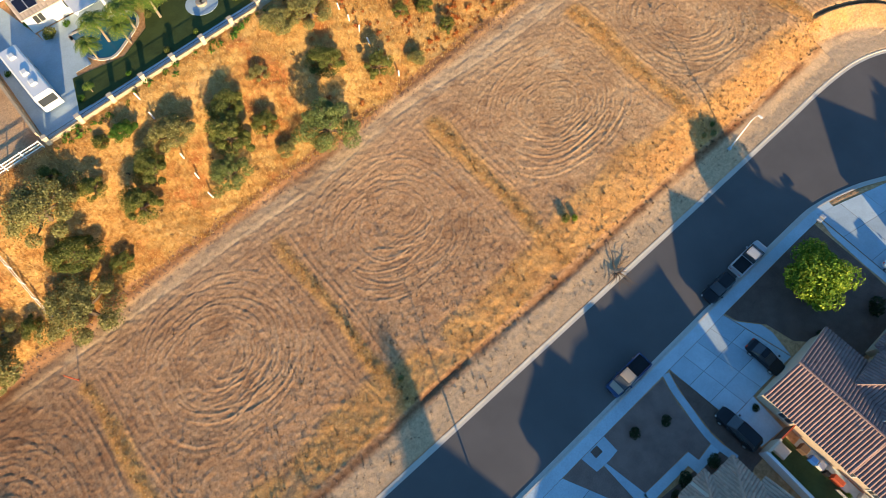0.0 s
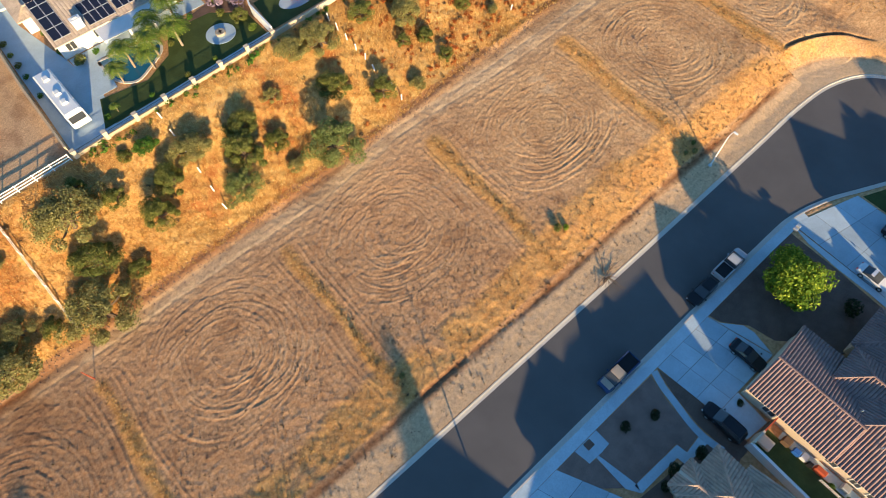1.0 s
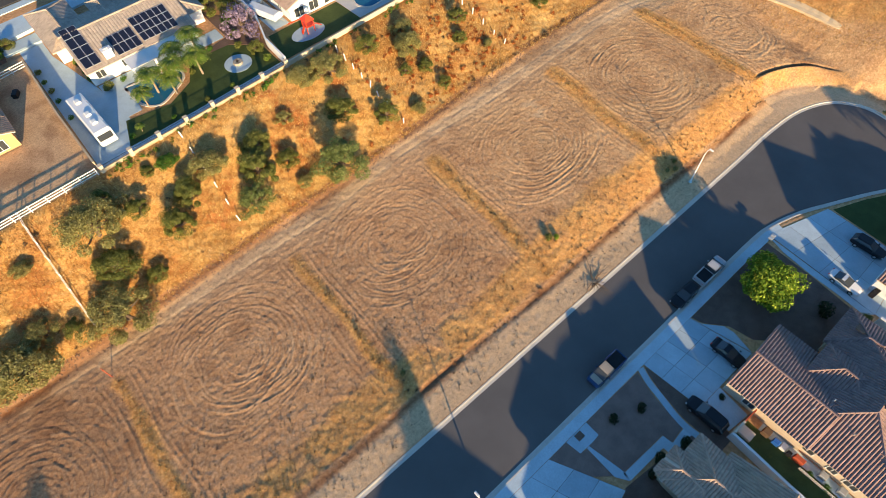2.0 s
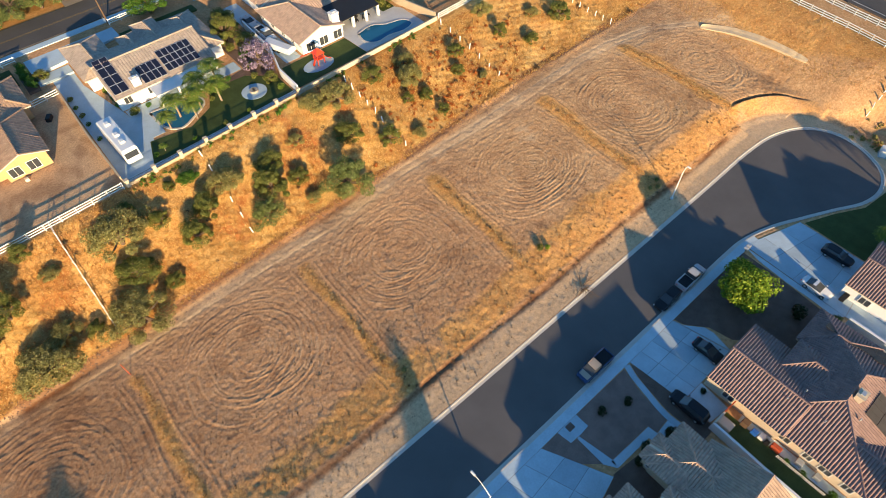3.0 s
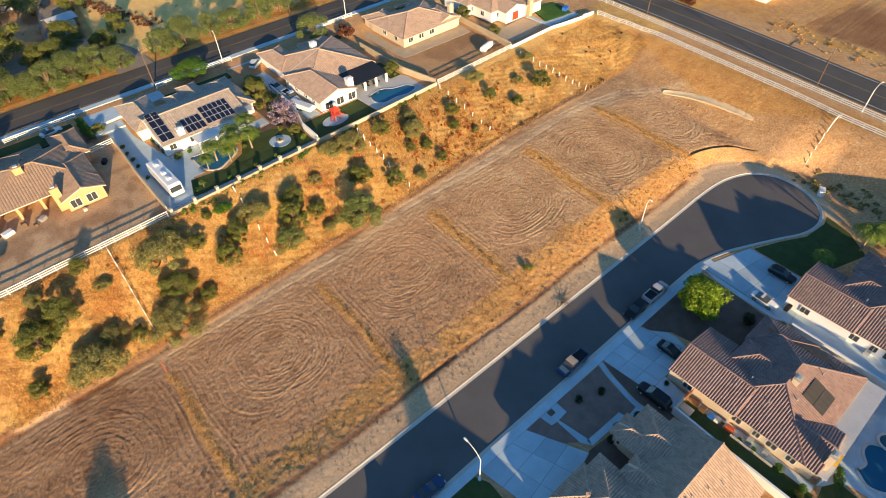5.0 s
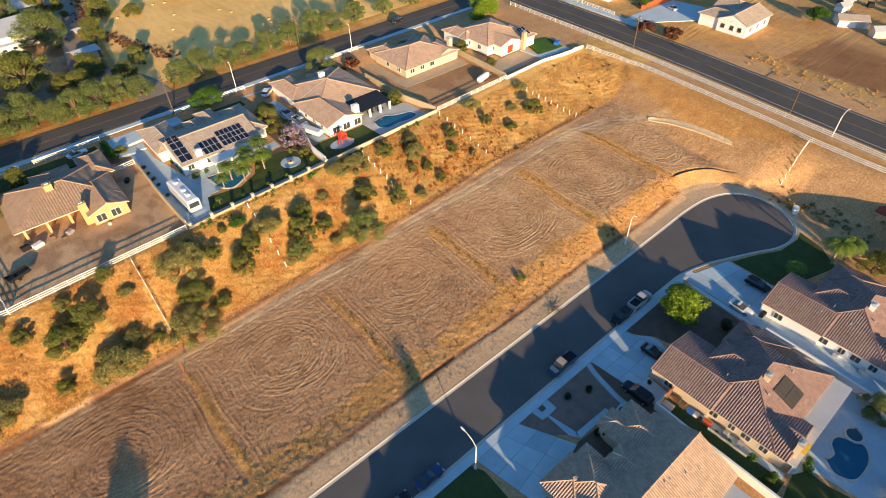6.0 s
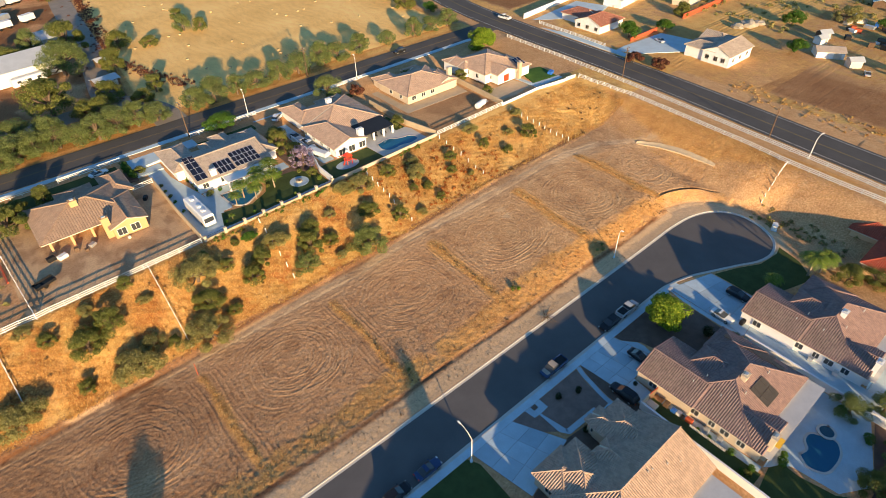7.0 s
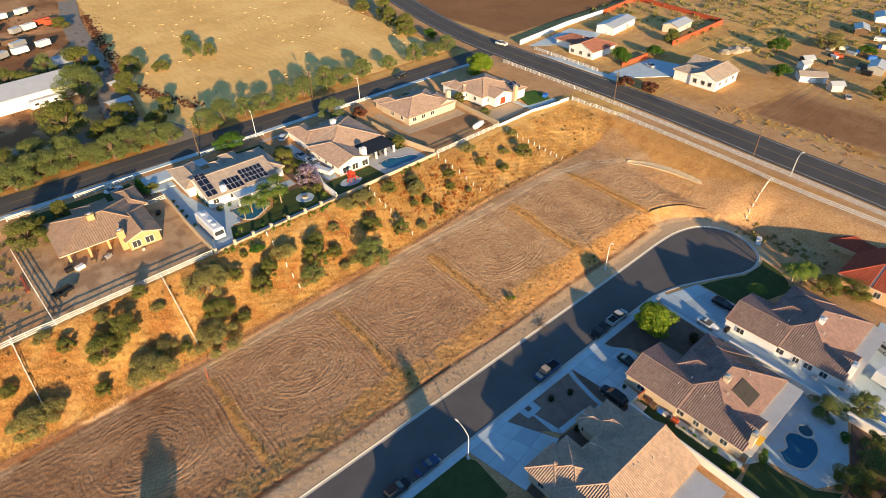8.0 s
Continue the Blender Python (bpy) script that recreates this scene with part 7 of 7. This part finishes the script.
tarp = thing("covered_trailer", (26.6, 80.6, UP + 0.05), "low trailer under a pale grey-blue tarpaulin beside the house", "trailer", turn=-72)
part("tarpaulin", Shape().box(-3.4, 3.4, -1.1, 1.1, 0.55, 1.45, bevel=0.35), surface("pale_tarpaulin", (0.62, 0.66, 0.70), 0.6, 3, 0.8, 0.1, 0.02), tarp)
for x in (-0.7, 0.5):
    part("wheel", Shape().tube([(x, -1.0, 0.33), (x, 1.0, 0.33)], 0.33, 14), RUBBER, tarp)
part("tow_bar", Shape().beam((3.2, 0, 0.5), (4.6, 0, 0.45), 0.1), METAL, tarp)

# vehicles and clutter at the back of the white house
boxt = thing("cargo_trailer", (59.6, -46.4, 0.14), "white cargo trailer with a blue painted side", "trailer", turn=-92)
part("body", Shape().box(-3.6, 3.6, -1.2, 1.2, 0.6, 2.9, bevel=0.1), CAR_WHITE, boxt)
part("side_panel", Shape().box(-3.3, 3.3, -1.212, -1.19, 0.8, 2.2), PAINT_BLUE, boxt, "blue painted panel")
part("wheel", Shape().tube([(-0.6, -1.1, 0.38), (-0.6, 1.1, 0.38)], 0.38, 14), RUBBER, boxt)
slab("patio", [(61.3, -40.4), (86, -38.6), (86, -60), (61.3, -60)], 0.14, CONCRETE, "pale concrete yard behind the white house", "patio")
park(car_model("suv", CAR_SILVER, "pale car parked behind the white house", 4.7, 1.85, 1.65), 77.8, -41.2, 70, 0.14)
cargo = thing("cargo_trailer", (68.0, -46.0, 0.14), "white cargo trailer behind the house", "trailer", turn=80)
part("body", Shape().box(-3.2, 3.2, -1.2, 1.2, 0.6, 2.8, bevel=0.1), CAR_WHITE, cargo)
part("wheel", Shape().tube([(-0.6, -1.1, 0.38), (-0.6, 1.1, 0.38)], 0.38, 14), RUBBER, cargo)

# yard of the yellow house
for x, y, w, d, h, m, n_, l_, tn in ((-36.4, 80.6, 1.6, 1.0, 0.9, BLACK, "barbecue", "black covered barbecue under the porch", 10), (-34.4, 80.0, 1.8, 1.1, 0.75, WHITE, "garden_table", "white garden table under the porch", 20), (-31.6, 80.4, 0.8, 0.8, 0.9, WOOD, "wooden_barrel", "brown wooden barrel on the porch", 0), (-28.6, 80.2, 1.3, 0.9, 0.6, METAL, "wheelbarrow", "grey wheelbarrow in the dirt yard", 35), (-30.0, 79.2, 0.7, 0.7, 0.5, WOOD, "flower_pot", "brown flower pot in the dirt yard", 0), (-14.2, 90.4, 1.4, 0.8, 0.8, BLACK, "storage_box", "dark storage box beside the house", 60), (-21.9, 77.6, 0.6, 0.6, 0.5, TRIM, "flower_pot", "pale flower pot by the garage", 0)):
    crate(x, y, w, d, h, m, n_, l_, UP, tn)
util = thing("utility_trailer", (-39.2, 73.0, UP), "dark open utility trailer in the dirt corral", "trailer", turn=20)
part("bed", Shape().box(-1.9, 1.9, -0.9, 0.9, 0.5, 0.6), WOOD, util)
for a in ((-1.9, 1.9, -0.95, -0.9), (-1.9, 1.9, 0.9, 0.95), (-1.95, -1.9, -0.9, 0.9), (1.9, 1.95, -0.9, 0.9)):
    part("side", Shape().box(*a, 0.55, 1.1), BLACK, util)
part("wheel", Shape().tube([(-0.3, -1.0, 0.35), (-0.3, 1.0, 0.35)], 0.35, 14), RUBBER, util)
plank = part("timber_beam", Shape().beam((-44.8, 85.6, UP + 0.2), (-44.6, 78.6, UP + 0.2), 0.3, 0.25), RED_WOOD)
tagged(plank, "long rusty red beam lying in weeds", "beam")
for i, (x, y) in enumerate(((43.4, 78.2), (45.0, 77.9), (46.4, 78.3), (44.2, 79.6))):
    ch = thing("patio_chair", (x, y, UP + 0.04), "dark patio chair under the shaded roof", "chair", "patio chairs", turn=40 * i)
    part("seat", Shape().box(-0.28, 0.28, -0.28, 0.28, 0.38, 0.46, bevel=0.03), BLACK, ch)
    part("backrest", Shape().box(-0.28, 0.28, 0.24, 0.3, 0.46, 1.0), BLACK, ch)
    for lx in (-0.24, 0.24):
        for ly in (-0.24, 0.24):
            part("leg", Shape().box(lx - 0.03, lx + 0.03, ly - 0.03, ly + 0.03, 0, 0.38), BLACK, ch)

# ---- beyond the roads ----
def shed(name, at, w, d, h, rise, wall, roof, label, turn=0.0):
    t = thing(name, at, label, "shed", turn=turn)
    part("wall", Shape().add([(-w / 2, -d / 2, -0.2), (w / 2, -d / 2, -0.2), (w / 2, d / 2, -0.2), (-w / 2, d / 2, -0.2), (-w / 2, -d / 2, h), (w / 2, -d / 2, h), (w / 2, d / 2, h), (-w / 2, d / 2, h), (-w / 2, 0, h + rise), (w / 2, 0, h + rise)], [(0, 1, 5, 4), (2, 3, 7, 6), (1, 2, 6, 9, 5), (3, 0, 4, 8, 7)]), wall, t)
    for k in (-1, 1):
        o, e = 0.4, 0.4 * rise / (d / 2)
        part("roof", Shape().add([(-w / 2 - o, k * (d / 2 + o), h - e), (w / 2 + o, k * (d / 2 + o), h - e), (w / 2 + o, 0, h + rise), (-w / 2 - o, 0, h + rise), (-w / 2 - o, k * (d / 2 + o), h - e + 0.12), (w / 2 + o, k * (d / 2 + o), h - e + 0.12), (w / 2 + o, 0, h + rise + 0.12), (-w / 2 - o, 0, h + rise + 0.12)], [(0, 1, 2, 3), (7, 6, 5, 4), (0, 4, 5, 1), (1, 5, 6, 2), (2, 6, 7, 3), (3, 7, 4, 0)]), roof, t)
    part("door", Shape().box(w * 0.1, w * 0.1 + min(2.4, w * 0.3), -d / 2 - 0.05, -d / 2 + 0.02, 0, min(2.3, h * 0.85)), METAL, t)
    return t


ROOF_METAL = surface("pale_metal_roof", (0.55, 0.57, 0.58), 0.5, 8, 0.4, 0.12, 0.002, metal=0.3)
FZ = 9.5
shed("barn", (-26, 193, FZ), 34, 17, 4.5, 2.6, WHITE, ROOF_METAL, "long white barn with a pale metal roof", 8)
shed("shed", (-6.5, 223, FZ), 9, 9, 2.6, 1.8, ROOF_METAL, ROOF_METAL, "rounded pale metal shed", 10)
shed("shed", (-1.5, 163, FZ), 7, 5, 2.6, 0.8, WOOD, ROOF_METAL, "small open shed with a metal roof", 10)
shed("shed", (2.6, 183, FZ), 3.4, 3.0, 2.2, 0.7, WOOD, ROOF_METAL, "little wooden hut by the dirt lane", 10)
for i, (x, y, L, m) in enumerate(((-15, 252, 9, WHITE), (-5.6, 256, 8, WHITE), (-14, 262, 10, METAL), (-16, 268, 9, WOOD), (-5, 290, 9, WHITE), (-11, 287, 7, METAL), (2, 296, 10, RED_WOOD), (5, 292, 9, RED_WOOD), (-22, 250, 7, METAL), (-20, 297, 8, WOOD), (-27, 290, 8, WHITE), (-24, 268, 8, METAL), (-12, 320, 9, WHITE), (-22, 318, 9, RED_WOOD), (-2, 325, 9, WHITE))):
    L *= 0.68
    t = thing("trailer", (x, y, FZ), "parked box trailer in the dirt yard", "trailer", "trailers in the yard", turn=18 + 9 * (i % 3))
    part("body", Shape().box(-L / 2, L / 2, -1.25, 1.25, 0.9, 3.1, bevel=0.08), m, t)
    part("chassis", Shape().box(-L / 2, L / 2 + 1.2, -0.5, 0.5, 0.6, 0.9), BLACK, t)
    for wx in (-L * 0.3, L * 0.3):
        part("wheel", Shape().tube([(wx, -1.2, 0.5), (wx, 1.2, 0.5)], 0.5, 12), RUBBER, t)
camper = thing("caravan", (-19.5, 182.6, FZ), "white caravan parked beside the barn", "caravan", turn=10)
part("body", Shape().box(-5, 5, -1.25, 1.25, 0.6, 3.0, bevel=0.3), WHITE, camper)
for x in (-3, 0, 3):
    part("window", Shape().box(x - 0.6, x + 0.6, -1.27, -1.2, 1.6, 2.3), GLASS, camper)
part("wheel", Shape().tube([(-0.5, -1.2, 0.4), (-0.5, 1.2, 0.4)], 0.4, 12), RUBBER, camper)
crate(-17.8, 178, 4.5, 1.6, 1.0, PAINT_GREEN, "skip", "green metal skip beside the barn", FZ, 10)

LANES = ([(-70, 152), (-38, 150), (-20, 147), (-6, 150), (-2.5, 165), (3, 200), (7, 240), (12, 285), (22, 340)], [(-5, 152), (2, 141), (4.5, 133), (5, 124)])
for line in LANES:
    tagged(part("dirt_lane", strip(Shape(), spline(line, 6), -4.4, 4.4, FZ - 0.2, FZ + 0.05 + 0.01 * len(line)), LANE), "grey packed dirt lane through the farm yard", "lane", kind="structure")

# hay field with bales
bale = Shape().box(-0.45, 0.45, -0.25, 0.25, -0.02, 0.4, bevel=0.06).mesh("hay_bale")
HAY = surface("baled_hay", (0.56, 0.40, 0.20), 0.95, 9, 1, 0.25, 0.02)
bale.materials.append(HAY)
br = random.Random(5)
n = 0
while n < 110:
    x, y = br.uniform(5, 135), br.uniform(140, 330)
    if x > 6 + 0.16 * (y - 140) and x < 118 + 0.15 * (y - 140):
        ob = new("hay_bale", bale)
        ob.matrix_basis = pose(x, y, FZ, 0, 0, br.uniform(0, 180))
        tagged(ob, "small golden hay bale lying on the mown field", "hay bale", "hay bales")
        n += 1

# white house with a grey roof across the cross road
hw = House("house", "tall white house with a grey tiled gable roof", (168, 46, 8.9), TILE_GREY, STUCCO_WHITE)
hw.roof(154.5, 170.0, 37.0, 47.5, 12.5, 0.42, "x", (False, False), w=0.6)
hw.roof(154.8, 162.0, 42.5, 54, 12.5, 0.42, "y", (True, True), w=0.6)
hw.roof(163.5, 173, 43.5, 54, 12.5, 0.42, "y", (True, False), w=0.6)
for a in (157, 161.5, 166):
    hw.window("-y", a, a + 1.3, 37.55, 10.0, 11.4)
for a in (39, 41.5, 44.5):
    hw.window("-x", a, a + 1.3, 154.8, 10.0, 11.4)
hw.done()
TILE_RUST = surface("rust_roof_tile", (0.36, 0.155, 0.105), 0.85, 9, 0.6, 0.2, 0.004, per="island")
hn = House("house", "white house with a rust-red tile roof and a porch", (157, 95, 9.4), TILE_RUST, STUCCO_WHITE)
hn.roof(149.5, 164.5, 84.5, 97, 12.2, 0.38, "x", (False, True), w=0.6)
hn.roof(153, 163, 92, 106.5, 12.2, 0.38, "y", (True, True), w=0.6)
for a in (86, 90, 94):
    hn.window("-x", a, a + 1.4, 149.8, 10.2, 11.5)
hn.done()
shed("garage", (190, 103, 9.4), 20, 8, 3.2, 1.0, STUCCO_WHITE, ROOF_METAL, "long white garage with a pale metal roof", 8)
shed("shed", (208, 84, 9.3), 13, 7, 3.0, 1.2, TRIM, ROOF_METAL, "cream metal shed inside the red fence", 5)
block_wall("garden_wall", [(142.8, 116.4), (178, 120.5), (205, 121)], "white block wall round the plot", 1.9, STUCCO_WHITE, 0.4)
block_wall("plank_fence", [(205.5, 121), (238, 125), (231, 75), (188, 73.8)], "bright red plank fence round a dirt plot", 1.8, RED_WOOD, 0.3)
block_wall("plank_fence", [(169, 73.1), (152.3, 73.1)], "bright red plank fence", 1.3, RED_WOOD, 0.3)
slab("driveway", [(141, 71.5), (147, 72.0), (168, 70.5), (170, 56), (162, 51), (145, 64)], 9.22, CONCRETE, "pale concrete drive up to the white house", "driveway", 0.5)
slab("driveway", [(144, 113), (176, 117), (180, 103), (166, 99), (150, 108)], 9.66, CONCRETE, "pale concrete yard inside the white wall", "driveway", 0.4)
slab("pavement", [(138.6, 66), (141, 66), (143.5, 116), (140.6, 116)], 9.42, CONCRETE, "pale pavement beside the cross road", "pavement", 0.8)
for i, (x, y, r) in enumerate(((198.9, 52.8, 3.0), (194, 54.6, 2.2), (203.6, 50.6, 2.0))):
    tagged(part("boulder", Shape().lump((x, y, 9.3), r, 0.5, i, 0.6), STONE), "pale weathered boulder on bare ground", "boulder", "boulders")
for i, (x, y, w, d, tn) in enumerate(((190, 20.5, 8.5, 6, -55), (216, 8, 9, 5, 10), (206, 28.5, 4, 3.2, -30), (200, 27, 3.5, 3, -20), (186, 11, 4, 3, -40), (262, 29, 9, 5, 20), (288, 29, 10, 6, 20))):
    shed("shed", (x, y, 8.5), w, d, 2.3, 0.9, (STUCCO_WHITE, METAL, WOOD)[i % 3], ROOF_METAL if i else TILE_GREY, "small old building in a cluttered yard", tn)
for i in range(34):
    x, y = br.uniform(203, 272), br.uniform(6, 30)
    crate(x, y, br.uniform(1.5, 4.5), br.uniform(1.2, 2.0), br.uniform(0.8, 1.7), (WHITE, METAL, BLACK, RED_WOOD, PAINT_BLUE, WOOD)[i % 6], "scrap_box", "piece of stored scrap in a cluttered yard", 8.5, br.uniform(0, 180))

# scrub over the far ground
def scrub(name, label, seed, count, place, mat, r0, r1):
    r = random.Random(seed)
    s = Shape()
    spots = [place(r) for _ in range(count)]
    zs = rough_height(np.array([q[0] for q in spots]), np.array([q[1] for q in spots]))
    for (x, y), z in zip(spots, zs):
        rad = r.uniform(r0, r1)
        leaf_cloud(s, [(x, y, z + rad * 0.4, rad * 0.8), (x + rad * 0.4, y, z + rad * 0.3, rad * 0.6)], 22, rad * 0.4, r.random() * 1000)
    tagged(part(name, s, mat), label, "scrub", kind="stuff")


scrub("scrub", "low brown scrub on the far hillside", 21, 1500, lambda r: (lambda x: (x, r.uniform(10, 150)))(r.uniform(240, 420)) if r.random() < 0.85 else (r.uniform(200, 240), r.uniform(40, 130)), LEAF_BUSH, 0.4, 1.5)
scrub("scrub", "rust-brown weeds beside the dirt lanes", 22, 200, lambda r: (lambda y: (r.uniform(-40, 0.12 * (y - 131) - 3), y))(r.uniform(132, 330)), LEAF_RUST, 0.25, 0.7)
scrub("scrub", "dense rust-brown weeds between the lane and the hay field", 32, 620, lambda r: (lambda u: (np.interp(u, (146, 160, 186, 240, 300), (18.5, 13.5, 6.0, 13.5, 21.0)) + r.gauss(0, 1.6), u))(r.uniform(146, 300)), LEAF_RUST, 0.3, 0.75)
scrub("scrub", "dark weeds along the cross road verge", 23, 220, lambda r: (r.uniform(137, 148), r.uniform(-60, 30)), LEAF_STRAW, 0.2, 0.6)
scrub("scrub", "dull green weeds beyond the side fence", 24, 420, lambda r: (r.uniform(-78, -45.5), r.uniform(67, 108)), LEAF_BUSH, 0.25, 0.7)
scrub("scrub", "low green weeds along the garden wall", 25, 60, lambda r: (lambda x: (x, float(wall_line(x)) - r.uniform(0.4, 1.6)))(r.uniform(-11, 56)), LEAF_GREEN, 0.25, 0.7)
scrub("scrub", "brown dry bushes on the slope", 26, 110, on_slope, LEAF_WEED, 0.25, 0.6)
LEAF_ORANGE = leaves("orange_dry_leaves", (0.30, 0.085, 0.022), (0.52, 0.22, 0.06))
scrub("scrub", "orange-red dry low bushes on the slope", 31, 260, lambda r: (r.gauss(48, 9), r.uniform(48, 63)), LEAF_ORANGE, 0.2, 0.55)
scrub("scrub", "low dry bushes between the lots and the verge", 27, 70, on_strips, LEAF_WEED, 0.1, 0.3)
scrub("scrub", "brown dry weeds along the foot of the bank above the street", 29, 130, lambda r: (r.uniform(10, 82), r.gauss(11.9, 0.35)), LEAF_WEED, 0.08, 0.22)
scrub("scrub", "dry golden bushes on the bank above the street", 30, 140, lambda r: (r.uniform(30, 84), r.uniform(12.2, 16.0)), LEAF_STRAW, 0.08, 0.2)
scrub("scrub", "dark weedy rubble beside the turning circle", 28, 70, lambda r: (r.uniform(94.5, 101), r.uniform(-24, -3)), LEAF_BUSH, 0.25, 0.8)
